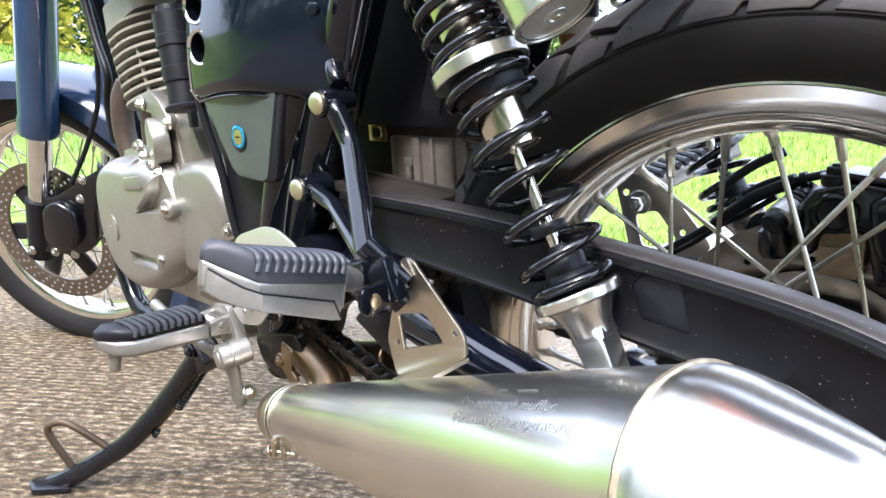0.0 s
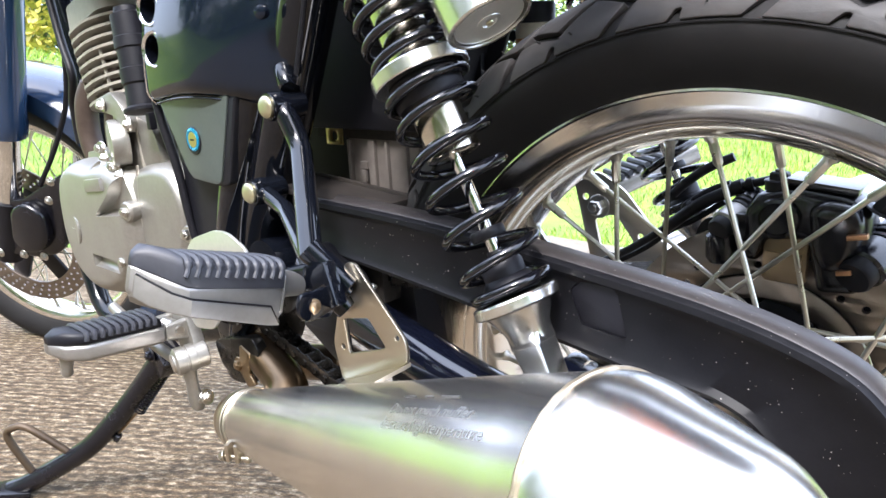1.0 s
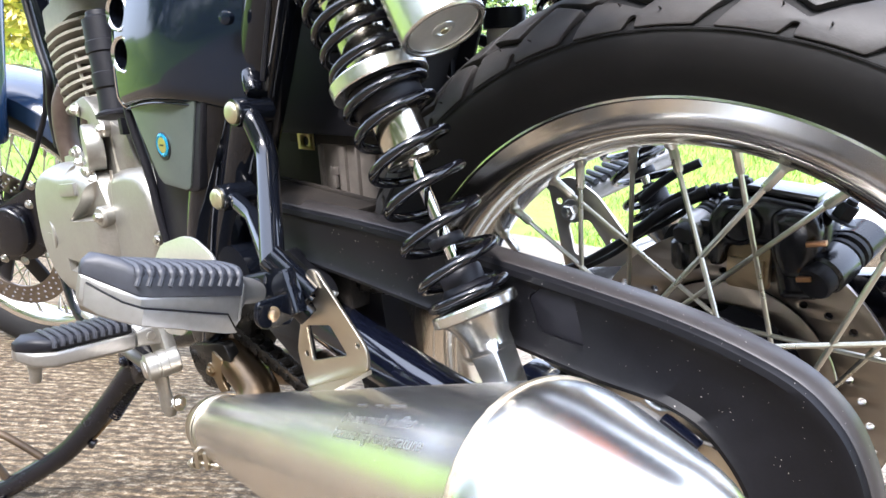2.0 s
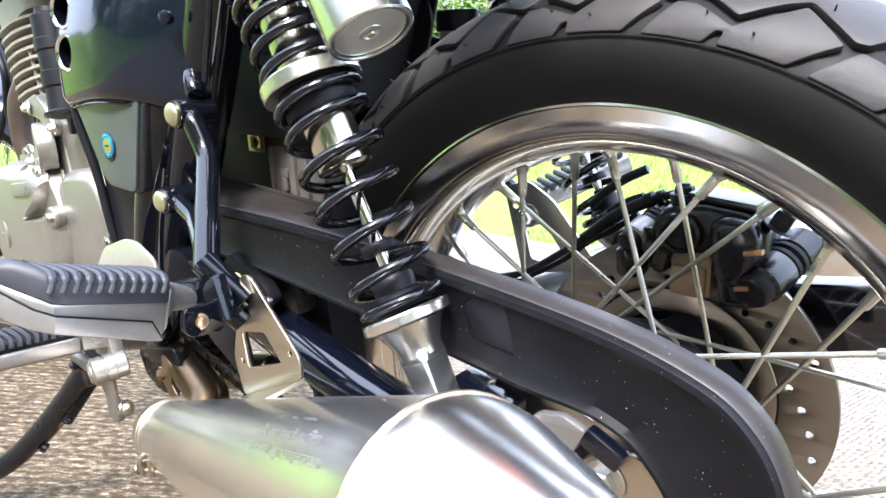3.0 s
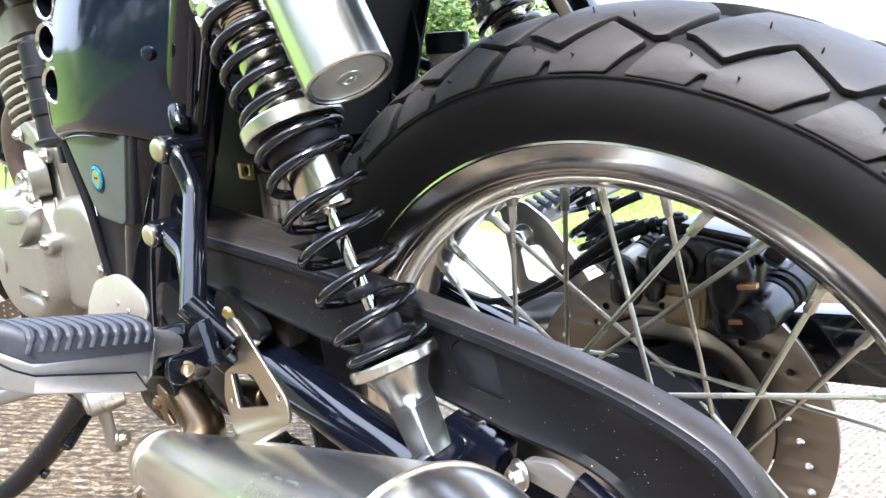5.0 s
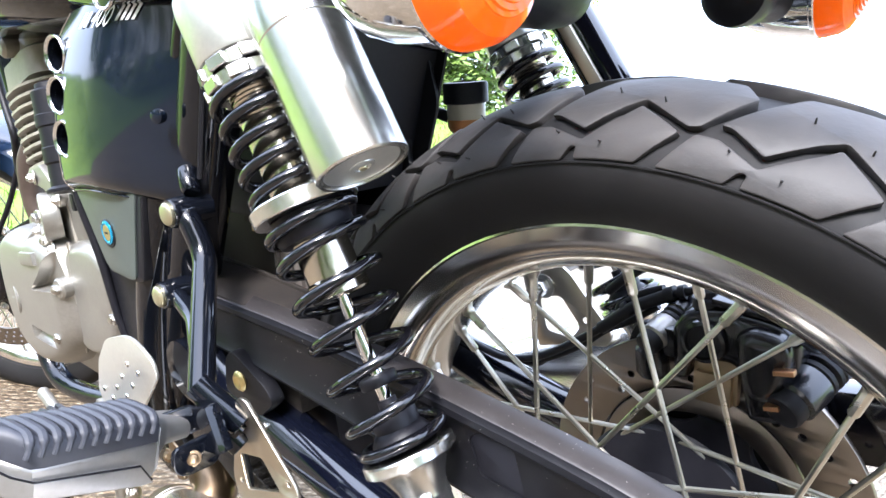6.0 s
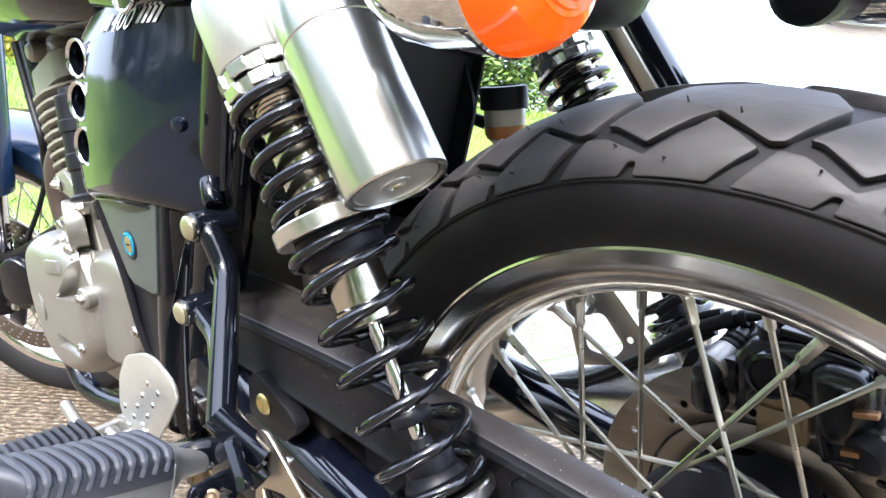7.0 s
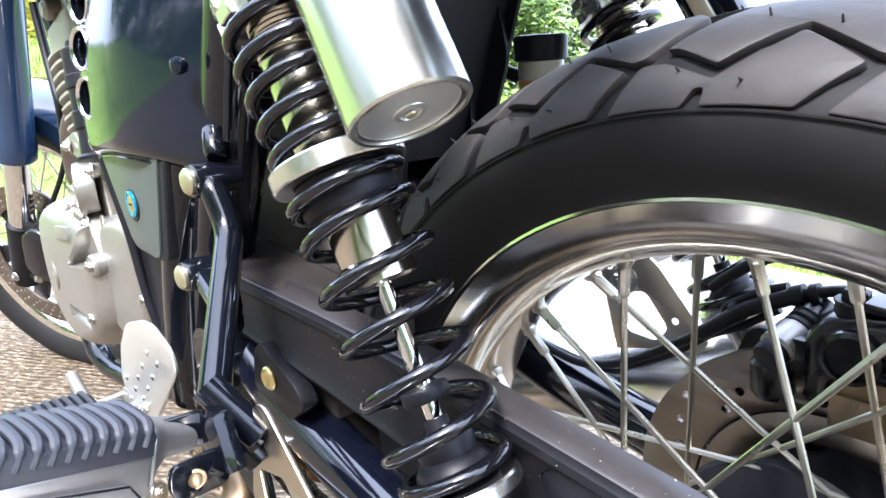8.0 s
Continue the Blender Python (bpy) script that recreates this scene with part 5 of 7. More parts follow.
rider_peg = part("rider_peg", rp_loft([(-0.006, -0.014, 0.014, -0.010, 0.003, 0.004), (0.0, -0.020, 0.020, -0.013, 0.004, 0.004), (0.006, -0.0205, 0.021, -0.0135, 0.004, 0.004), (0.072, -0.0205, 0.022, -0.0115, 0.004, 0.004), (0.086, -0.012, 0.020, -0.0095, 0.004, 0.004), (0.0945, 0.004, 0.016, -0.005, 0.004, 0.003)]), M_PEG, bike, "silver rider footrest with ribbed black rubber", 35)
part("rubber_pad", rp_loft([(0.001, -0.018, 0.018, 0.003, 0.011, 0.003), (0.005, -0.0200, 0.020, 0.003, 0.0145, 0.005), (0.073, -0.0195, 0.021, 0.003, 0.0150, 0.006), (0.086, -0.011, 0.019, 0.003, 0.0165, 0.006), (0.0945, 0.004, 0.015, 0.0035, 0.0110, 0.003)]), M_MATTE, rider_peg, "black ribbed rubber pad", 50)
for i in range(10):
    s = 0.008 + i * 0.0070
    path = [(s, 0.0205, 0.006), (s, 0.0195, 0.0135), (s, 0.010, 0.0160), (s, -0.006, 0.0162), (s, -0.016, 0.0155), (s, -0.0200, 0.0125), (s + 0.0008, -0.0208, 0.0080)]
    part("pad_rib", tube(smooth_path([rp(*q) for q in path], 3), 0.0021, 6), M_RUBBER, rider_peg)
part("feeler", lathe([(0.0075, -0.004), (0.0062, 0.004), (0.0050, 0.012), (0.0052, 0.018), (0.004, 0.020)], rp(0.080, 0.006, -0.010), (-0.15, -0.1, -1), 14), M_CAST, rider_peg, "cast peg feeler")
for a in (-0.016, 0.014):
    part("hinge_ear", loft([(rp(-0.030, a, -0.004), rrect(0.007, 0.022, 0.003)), (rp(-0.003, a, -0.004), rrect(0.007, 0.016, 0.003))], qd, qu), M_CAST, rider_peg)
part("hinge_pin", tube([rp(-0.016, -0.022, -0.003), rp(-0.016, 0.020, -0.003)], 0.0042, 14), M_BOLT, rider_peg)
bm = bmesh.new()
tube([rp(-0.016, 0, -0.003) + qs * (-0.010 + 0.018 * i / 60) + (qd * math.cos(i * 0.5) + qu * math.sin(i * 0.5)) * 0.0068 for i in range(61)], 0.0012, 6, bm)
part("return_spring", bm, M_BOLT, rider_peg)
mount = part("footrest_bracket", plate(soft([(-0.500, 0.334), (-0.470, 0.338), (-0.462, 0.312), (-0.454, 0.290), (-0.466, 0.278), (-0.486, 0.284), (-0.498, 0.310)], 0.008), 0.012, side(-0.153)), M_CAST, bike, "cast aluminium rider footrest bracket", 35)
part("pivot_boss", lathe([(0.0105, -0.002), (0.0138, 0.0), (0.0138, 0.0085), (0.0128, 0.0090), (0.0128, 0.0110), (0.0140, 0.0115), (0.0140, 0.0190), (0.0134, 0.0195), (0.0134, 0.0300), (0.012, 0.031)], (-0.4655, -0.1775, 0.2885), (0.22, 0.97, 0.06), 32), M_CAST, mount, "shift pedal pivot boss", 30)
part("hex_socket", joined(lathe([(0.0098, 0), (0.0098, 0.0022), (0.0090, 0.0030), (0.0062, 0.0032)], (-0.4655, -0.1782, 0.2884), (-0.22, -0.97, -0.06), 28), lathe([(0.0055, 0), (0.0055, 0.0034), (0.0040, 0.0036)], (-0.4655, -0.1782, 0.2884), (-0.22, -0.97, -0.06), 6)), M_BOLT, mount, "socket bolt in the boss")
part("shift_arm", loft([((-0.465, -0.1665, 0.282), rrect(0.020, 0.012, 0.005)), ((-0.466, -0.164, 0.258), rrect(0.013, 0.010, 0.004)), ((-0.466, -0.162, 0.238), rrect(0.020, 0.013, 0.006)), ((-0.466, -0.162, 0.230), rrect(0.012, 0.009, 0.003))], (0, 0, -1), (0, 1, 0)), M_CAST, mount, "shift arm")
part("ball_joint", joined(lathe([(0.0042, 0), (0.0058, 0.003), (0.0060, 0.007), (0.0045, 0.010), (0.0032, 0.011), (0.0032, 0.017), (0.002, 0.018)], (-0.467, -0.164, 0.2385), (0.75, 0.3, 0.35), 16), hexbolt((-0.452, -0.158, 0.2460), (0.75, 0.3, 0.35), 0.0058, 0.006)), M_BOLT, mount, "linkage joint with nut")
part("shift_pedal", tube(smooth_path([(-0.478, -0.170, 0.284), (-0.53, -0.178, 0.302), (-0.60, -0.176, 0.318)], 5), 0.006, 14), M_CAST, mount, "silver shift pedal")

# ---- side stand with its spring and loop
stand_pts = [(-0.588, -0.126, 0.256), (-0.606, -0.138, 0.231), (-0.6373, -0.1553, 0.1902), (-0.6663, -0.1814, 0.1491), (-0.6919, -0.2044, 0.1187), (-0.7255, -0.2346, 0.0924), (-0.7563, -0.2623, 0.0715), (-0.772, -0.2760, 0.0640)]
stand = part("side_stand", tube(smooth_path(stand_pts, 5), 0.0126, 20), M_CALI, bike, "black side stand with a foot loop")
part("stand_pivot", joined(block((-0.598, -0.132, 0.244), (0.046, 0.026, 0.030), 0.006, Matrix.Rotation(0.7, 3, "Y")), hexbolt((-0.594, -0.147, 0.250), (0, -1, 0), 0.006, 0.006)), M_CALI, stand)
lift = lambda p: Vector((p[0], p[1] * math.cos(radians(LEAN)) + p[2] * math.sin(radians(LEAN)), -p[1] * math.sin(radians(LEAN)) + p[2] * math.cos(radians(LEAN))))
foot_m = Matrix.Translation(lift((-0.768, -0.286, GROUND + 0.005))) @ Matrix.Rotation(radians(-LEAN), 4, "X")
part("stand_foot", plate(soft([(-0.026, -0.018), (0.006, -0.025), (0.031, 0.014), (-0.024, 0.018)], 0.006), 0.008, foot_m, bev=0.002), M_CALI, stand, "black stand foot")
part("foot_loop", tube(smooth_path([(-0.7120, -0.2225, 0.1120), (-0.7136, -0.2239, 0.1178), (-0.7412, -0.2487, 0.1488), (-0.7539, -0.2601, 0.1529), (-0.7640, -0.2692, 0.1400), (-0.7481, -0.2549, 0.0873), (-0.7460, -0.2530, 0.0810)], 6), 0.0046, 12), M_GRIME, stand, "rusty bent rod kick loop")
part("spring_peg", lathe([(0.0042, 0), (0.0042, 0.014), (0.0062, 0.015), (0.0062, 0.020), (0.004, 0.021)], (-0.6730, -0.1874, 0.1410), (0.62, 0.55, -0.55), 14), M_CALI, stand)
sa, sb = Vector((-0.606, -0.128, 0.222)), Vector((-0.6393, -0.1572, 0.1654))
sdir = (sb - sa).normalized()
s1, u1, _ = axes(sdir)
part("stand_spring", tube([sa + (sb - sa) * (i / 220) * 0.98 + (s1 * math.cos(i * 0.55) + u1 * math.sin(i * 0.55)) * 0.0072 for i in range(221)], 0.0014, 6), M_CALI, stand, "black tension spring")
part("spring_hook", tube([sb, (-0.6640, -0.1790, 0.1330)], 0.0016, 8), M_HEAT, stand)

# ---- side cover: glossy bulged panel with three bezelled holes
def cover_pt(u, v):
    """u from the front edge to the rear, v from the bottom up."""
    z = 0.538 + 0.215 * v
    front = -0.510 + 0.006 * math.sin(min(v, 0.6) / 0.6 * math.pi * 0.5) + 0.60 * max(0.0, v - 0.57) ** 1.5
    back = -0.318 + 0.055 * v
    x = front + (back - front) * u
    z += 0.010 * math.sin(u * math.pi) * (1 - v) - 0.006 * u * (1 - v)
    y = -0.1415 - 0.0075 * math.sin(min(1.0, u / 0.45) * math.pi * 0.5) if u < 0.45 else -0.149 + 0.030 * ((u - 0.45) / 0.55) ** 1.6
    y += 0.050 * max(0.0, v - 0.12) ** 1.6
    if u < 0.03:
        y += 0.004 * (1 - u / 0.03) ** 2
    if v < 0.06:
        y += 0.008 * (1 - v / 0.06) ** 2
    return Vector((x, y, z))


NU, NV, TOP_V = 36, 28, 0.715
bm = bmesh.new()
outer_g = [[bm.verts.new(cover_pt(i / NU, TOP_V * j / NV)) for i in range(NU + 1)] for j in range(NV + 1)]
inner_g = [[bm.verts.new(cover_pt(i / NU, TOP_V * j / NV) + Vector((0.002, 0.004, 0))) for i in range(NU + 1)] for j in range(NV + 1)]
for j in range(NV):
    for i in range(NU):
        bm.faces.new((outer_g[j][i], outer_g[j][i + 1], outer_g[j + 1][i + 1], outer_g[j + 1][i]))
        bm.faces.new((inner_g[j + 1][i], inner_g[j + 1][i + 1], inner_g[j][i + 1], inner_g[j][i]))
for j in range(NV):
    bm.faces.new((outer_g[j][0], outer_g[j + 1][0], inner_g[j + 1][0], inner_g[j][0]))
    bm.faces.new((outer_g[j][NU], inner_g[j][NU], inner_g[j + 1][NU], outer_g[j + 1][NU]))
for i in range(NU):
    bm.faces.new((outer_g[0][i], inner_g[0][i], inner_g[0][i + 1], outer_g[0][i + 1]))
    bm.faces.new((outer_g[NV][i], outer_g[NV][i + 1], inner_g[NV][i + 1], inner_g[NV][i]))
HOLES = [(-0.4755, -0.1440, 0.5875), (-0.4805, -0.1400, 0.6245), (-0.4815, -0.1345, 0.6590)]
HOLE_DIR = Vector((0.12, -0.985, 0.08)).normalized()
bm = carve(bm, *[lathe([(0.0128, -0.030), (0.0128, 0.030)], h, HOLE_DIR, 32) for h in HOLES])
cover = part("side_cover", bm, M_PANEL, bike, "glossy green-black side cover with chrome-rimmed holes", 50)
part("cover_trim", tube([cover_pt(0.0, TOP_V * j / 40) + Vector((-0.001, -0.001, 0)) for j in range(41)] , 0.0022, 8), M_CHROME, cover, "bright edge trim")
part("cover_trim", tube([cover_pt(i / 40, 0.0) + Vector((0, -0.001, -0.001)) for i in range(30)], 0.0010, 8), M_PANEL, cover)
for hx, hy, hz in HOLES:
    nrm = HOLE_DIR
    c = Vector((hx, hy, hz))
    bez = part("hole_bezel", lathe([(0.0128, -0.004), (0.0165, -0.0022), (0.0168, -0.0004), (0.0168, 0.0006), (0.0160, 0.0018), (0.0146, 0.0014), (0.0132, 0.0), (0.0124, -0.004)], c, nrm, 40, closed=True), M_CHROME, cover, "bright chrome bezel")
    cup_bm = lathe([(0.0126, 0.0004), (0.0120, -0.020), (0.0100, -0.0205), (0.0, -0.0205)], c, nrm, 28)
    mouth = max((f for f in cup_bm.faces if len(f.verts) == 28), key=lambda f: (f.calc_center_median() - c).dot(nrm))
    bmesh.ops.delete(cup_bm, geom=[mouth], context="FACES_ONLY")
    part("hole_cup", cup_bm, M_GLOSS, cover, "dark hollow behind the bezel")
part("cover_knob", lathe([(0.0050, -0.003), (0.0056, 0.0008), (0.0050, 0.0028), (0.0030, 0.0038), (0.0011, 0.0040)], (-0.3119, -0.1345, 0.6074), (0.35, -0.93, 0), 24), M_PANEL, cover, "gloss black fastener knob")


def on_cover(bm, u0, v0, su, sv, slant=0.0):
    for v in bm.verts:
        p = cover_pt(u0 + v.co.x * su + v.co.y * slant, v0 + v.co.y * sv)
        v.co = p + Vector((-0.0006, -0.0012, 0.0003))
    return bm


part("cover_lettering", on_cover(words("400", 1.0, 1.0), 0.432, 0.620, 0.092, 0.100, 0.035), M_WHITE, cover, "slanted white numerals")
bars = bmesh.new()
block((0.1, 0.5, 0), (0.28, 0.62, 0.0001), 0, None, 1, bars)
block((0.55, 0.5, 0), (0.28, 0.62, 0.0001), 0, None, 1, bars)
bmesh.ops.subdivide_edges(bars, edges=bars.edges[:], cuts=3)
part("cover_lettering", on_cover(bars, 0.325, 0.612, 0.105, 0.082, 0.035), M_WHITE, cover)
bars = bmesh.new()
for i in range(4):
    block((0.3 * i, 0.5, 0), (0.18, 0.66, 0.0001), 0, None, 1, bars)
bmesh.ops.subdivide_edges(bars, edges=bars.edges[:], cuts=3)
part("cover_lettering", on_cover(bars, 0.605, 0.622, 0.098, 0.080, 0.035), M_WHITE, cover)

# seat base above the cover, with its bezelled eye and a chrome rail
base_rim = part("seat_base", loft([(Vector((-0.455, -0.1180, 0.7220)), rrect(0.016, 0.050, 0.006)), (Vector((-0.400, -0.1215, 0.7120)), rrect(0.020, 0.046, 0.008)), (Vector((-0.340, -0.1230, 0.7075)), rrect(0.020, 0.042, 0.008)), (Vector((-0.262, -0.1180, 0.7060)), rrect(0.016, 0.040, 0.006))], (1, 0, 0), (0, 0, 1)), M_GLOSS, bike, "gloss black seat base above the side cover", 50)
part("eye_bezel", lathe([(0.0110, -0.004), (0.0140, -0.002), (0.0150, 0.0), (0.0140, 0.0018), (0.0122, 0.0010), (0.0108, -0.004)], (-0.3660, -0.1340, 0.6985), HOLE_DIR, 36, closed=True), M_CHROME, base_rim, "bright chrome bezel")
part("eye_cup", lathe([(0.0112, 0.0002), (0.0060, 0.0010), (0.0, 0.0012)], (-0.3660, -0.1340, 0.6985), HOLE_DIR, 28), M_NAVY, base_rim)
part("grab_rail", tube(smooth_path([(-0.318, -0.134, 0.6960), (-0.300, -0.136, 0.6920), (-0.272, -0.136, 0.6905), (-0.252, -0.134, 0.6960), (-0.244, -0.130, 0.7200)], 6), 0.0050, 16), M_CHROME, base_rim, "chrome grab rail end")

# grey lower cover with the lock
lower = part("lower_cover", plate(soft([(-0.501, 0.545), (-0.364, 0.5455), (-0.392, 0.4665), (-0.408, 0.4630), (-0.452, 0.466), (-0.462, 0.473)], 0.004), 0.050, side(-0.1095), bev=0.003), M_MATTE, bike, "dark plastic lower side cover")
part("cover_face", plate(soft([(-0.499, 0.545), (-0.374, 0.5455), (-0.4025, 0.4685), (-0.411, 0.4655), (-0.451, 0.4680), (-0.460, 0.4745)], 0.003), 0.004, side(-0.1345), bev=0.001), M_GREY, lower, "grey-green satin face plate")
part("lock_dish", lathe([(0.0125, 0.0012), (0.0131, 0.0006), (0.0125, 0.0), (0.0105, 0.0002)], (-0.4402, -0.1364, 0.5045), (0, -1, 0), 32), M_MATTE, lower, "dark rim round the lock")
part("lock", joined(lathe([(0.0082, 0), (0.0108, 0.0005), (0.0108, 0.0022), (0.0088, 0.0030), (0.0072, 0.0022)], (-0.4395, -0.1362, 0.5055), (0, -1, 0), 32)), M_LOCK, lower, "blue anodised key lock")
part("lock_barrel", joined(lathe([(0.0074, 0), (0.0072, 0.0020), (0.0, 0.0022)], (-0.4395, -0.1366, 0.5055), (0, -1, 0), 28)), M_BRASS, lower, "brass lock barrel")
part("key_slot", block((-0.4395, -0.1389, 0.5055), (0.0062, 0.0006, 0.0016), 0.0002), M_MATTE, lower)
part("side_hose", tube(smooth_path([(-0.520, -0.128, 0.548), (-0.515, -0.128, 0.520), (-0.505, -0.124, 0.470), (-0.496, -0.120, 0.395), (-0.480, -0.110, 0.34)], 6), 0.0045, 12), M_MATTE, bike, "black hose along the side cover")
part("inner_panel", plate(soft([(-0.514, 0.530), (-0.400, 0.500), (-0.425, 0.430), (-0.442, 0.375), (-0.468, 0.340), (-0.494, 0.372), (-0.503, 0.468)], 0.008), 0.006, side(-0.1165)), M_MATTE, bike, "dark green-black inner panel")

# ---- battery box, inner mudguard and yellow clip
inner_box = part("battery_box", block((-0.2975, 0.0, 0.4700), (0.098, 0.060, 0.062), 0.003), M_BOX, bike, "dusty grey battery box")
for x, w in ((-0.343, 0.004), (-0.312, 0.009), (-0.292, 0.003), (-0.268, 0.004), (-0.252, 0.004)):
    part("box_rib", block((x, -0.0315, 0.470), (w, 0.005, 0.054), 0.001), M_BOX, inner_box)
part("box_latch", joined(block((-0.322, -0.0325, 0.474), (0.011, 0.006, 0.007), 0.001), block((-0.322, -0.0345, 0.464), (0.006, 0.004, 0.012), 0.001)), M_BOX, inner_box, "small moulded latch")
part("box_lid", block((-0.318, 0.0, 0.5045), (0.142, 0.066, 0.013), 0.002), M_DUST, inner_box, "dark dusty strip over the box")
part("well_wall", block((-0.3575, 0.052, 0.520), (0.225, 0.006, 0.270), 0.002), M_MATTE, inner_box, "black plastic wall of the battery well")
# added dark block: keeps the gap ahead of the box black, not see-through
part("well_filler", block((-0.430, 0.020, 0.462), (0.154, 0.080, 0.125), 0.004), M_MATTE, inner_box, "black filler block closing the gap ahead of the battery box")
clip = part("metal_clip", plate(soft([(-0.371, 0.492), (-0.347, 0.492), (-0.347, 0.509), (-0.371, 0.509)], 0.001), 0.002, side(-0.036), [circle(-0.3585, 0.5005, 0.0045)]), M_BRASS, bike, "yellow zinc clip with a hole")
shell = bmesh.new()
rings = []
line = smooth_path([(-0.258, 0, 0.530), (-0.247, 0, 0.562), (-0.236, 0, 0.595), (-0.215, 0, 0.655), (-0.180, 0, 0.740), (-0.100, 0, 0.800), (0.02, 0, 0.835)], 5)
for i, p in enumerate(line):
    t = (line[min(i + 1, len(line) - 1)] - line[max(i - 1, 0)]).normalized()
    back = Vector((t.z, 0, -t.x))
    rings.append([p + Vector((0, y, 0)) + back * z for y, z in ((-0.080, 0.022), (-0.082, 0.004), (-0.074, -0.003), (0, -0.007), (0.060, -0.003), (0.067, 0.004), (0.065, 0.014), (0.062, 0.014), (0.063, 0.004), (0.058, 0.0), (0, -0.003), (-0.072, 0.0), (-0.078, 0.004), (-0.077, 0.022))])
skin(shell, rings)
mud = part("inner_mudguard", shell, M_MATTE, bike, "dark inner rear mudguard")
part("mud_wall", plate(soft([(-0.455, 0.508), (-0.40, 0.74), (-0.245, 0.74), (-0.205, 0.60), (-0.222, 0.508)], 0.01), 0.004, side(-0.040)), M_MATTE, mud, "dark blue-black plastic inner wall")
part("mud_wall", plate(soft([(-0.405, 0.505), (-0.365, 0.74), (-0.245, 0.74), (-0.215, 0.60), (-0.250, 0.505)], 0.01), 0.004, side(0.060)), M_MATTE, mud)
part("mud_clip", plate(soft([(-0.213, 0.523), (-0.203, 0.523), (-0.203, 0.541), (-0.213, 0.541)], 0.001), 0.002, side(-0.064), [circle(-0.208, 0.532, 0.0022)]), M_BOLT, mud)


# ---- engine
engine = part("engine", block((-0.68, 0.0, 0.375), (0.30, 0.19, 0.20), 0.03), M_CAST, bike, "cast aluminium single-cylinder engine")


def dome(outline, y_back, y_front, inset, place_mid, steps=6):
    """A cast cover: an outline drawn out towards the side with a rounded shoulder."""
    bm = bmesh.new()
    cx = sum(p[0] for p in outline) / len(outline)
    cz = sum(p[1] for p in outline) / len(outline)
    rings = [[Vector((x, y_back, z)) for x, z in outline]]
    for k in range(steps + 1):
        t = k / steps * math.pi / 2
        f = 1 - inset * (1 - math.cos(t))
        y = y_back + (y_front - y_back) * (0.35 + 0.65 * math.sin(t))
        rings.append([Vector((cx + (x - cx) * f, y, cz + (z - cz) * f)) for x, z in outline])
    f = (1 - inset) * 0.55
    rings.append([Vector((cx + (x - cx) * f, y_front - 0.0015, cz + (z - cz) * f)) for x, z in outline])
    skin(bm, rings)
    return bm


gen = soft([(-0.860, 0.415), (-0.845, 0.448), (-0.806, 0.464), (-0.735, 0.462), (-0.690, 0.470), (-0.640, 0.455), (-0.622, 0.405), (-0.628, 0.345), (-0.665, 0.312), (-0.720, 0.288), (-0.785, 0.280), (-0.838, 0.300), (-0.865, 0.350)], 0.03, 5)
slots = [tube([(x0, -0.131, z), (x1, -0.131, z)], 0.0085, 14) for x0, x1, z in ((-0.752, -0.682, 0.338),)]
pocket = dome(soft([(-0.724, 0.397), (-0.612, 0.411), (-0.575, 0.440), (-0.580, 0.480), (-0.645, 0.480), (-0.676, 0.430)], 0.012, 4), -0.160, -0.1165, 0.22, None, 8)
part("generator_cover", carve(dome(gen, -0.070, -0.131, 0.26, None, 10), *slots, pocket), M_CAST, engine, "smooth cast generator cover", 50)
part("cast_lug", block((-0.708, -0.126, 0.439), (0.050, 0.018, 0.016), 0.004, Matrix.Rotation(-0.12, 3, "Y")), M_CAST, engine, "squared lug on the cover")
gear = soft([(-0.660, 0.460), (-0.600, 0.472), (-0.555, 0.472), (-0.528, 0.440), (-0.526, 0.395), (-0.545, 0.350), (-0.600, 0.325), (-0.665, 0.320)], 0.03, 5)
part("gear_cover", dome(gear, -0.060, -0.114, 0.24, None, 10), M_CAST, engine, "cast gearbox cover", 50)
for z, x in ((0.412, -0.640), (0.347, -0.668)):
    part("bolt_boss", lathe([(0.0135, -0.020), (0.0125, 0.004), (0.0105, 0.006)], (x, -0.122, z), (0.12, -1, 0), 24), M_CAST, engine)
part("case_joint", tube(smooth_path([(-0.624, -0.112, 0.466), (-0.630, -0.1135, 0.420), (-0.634, -0.1135, 0.370), (-0.652, -0.108, 0.325)], 5), 0.0016, 8), M_BOLT, engine, "joint between the cases")
part("inspection_cap", joined(lathe([(0.0205, 0), (0.0215, 0.002), (0.0195, 0.004), (0.0, 0.0042)], (-0.797, -0.1275, 0.372), (-0.2, -0.98, 0), 32), block((-0.798, -0.1318, 0.372), (0.016, 0.002, 0.003), 0.0005)), M_CAST, engine, "round inspection cap with a slot")
part("oil_cap", lathe([(0.020, -0.025), (0.020, 0.006), (0.017, 0.009), (0.009, 0.010), (0.008, 0.007), (0, 0.007)], (-0.722, -0.113, 0.452), (0, -0.7, 0.7), 28), M_CAST, engine, "oil filler cap")
for x, y, z in ((-0.640, -0.126, 0.412), (-0.668, -0.127, 0.347), (-0.676, -0.116, 0.462), (-0.745, -0.10, 0.478), (-0.524, -0.114, 0.398)):
    part("case_bolt", hexbolt((x, y, z), (0.25, -1, 0.1), 0.0062, 0.007), M_BOLT, engine)
part("chain_case", dome(soft([(-0.700, 0.455), (-0.706, 0.500), (-0.700, 0.535), (-0.672, 0.540), (-0.640, 0.522), (-0.600, 0.512), (-0.585, 0.470), (-0.600, 0.455)], 0.014, 5), -0.03, -0.098, 0.07, None), M_CAST, engine, "cast cam chain case", 50)
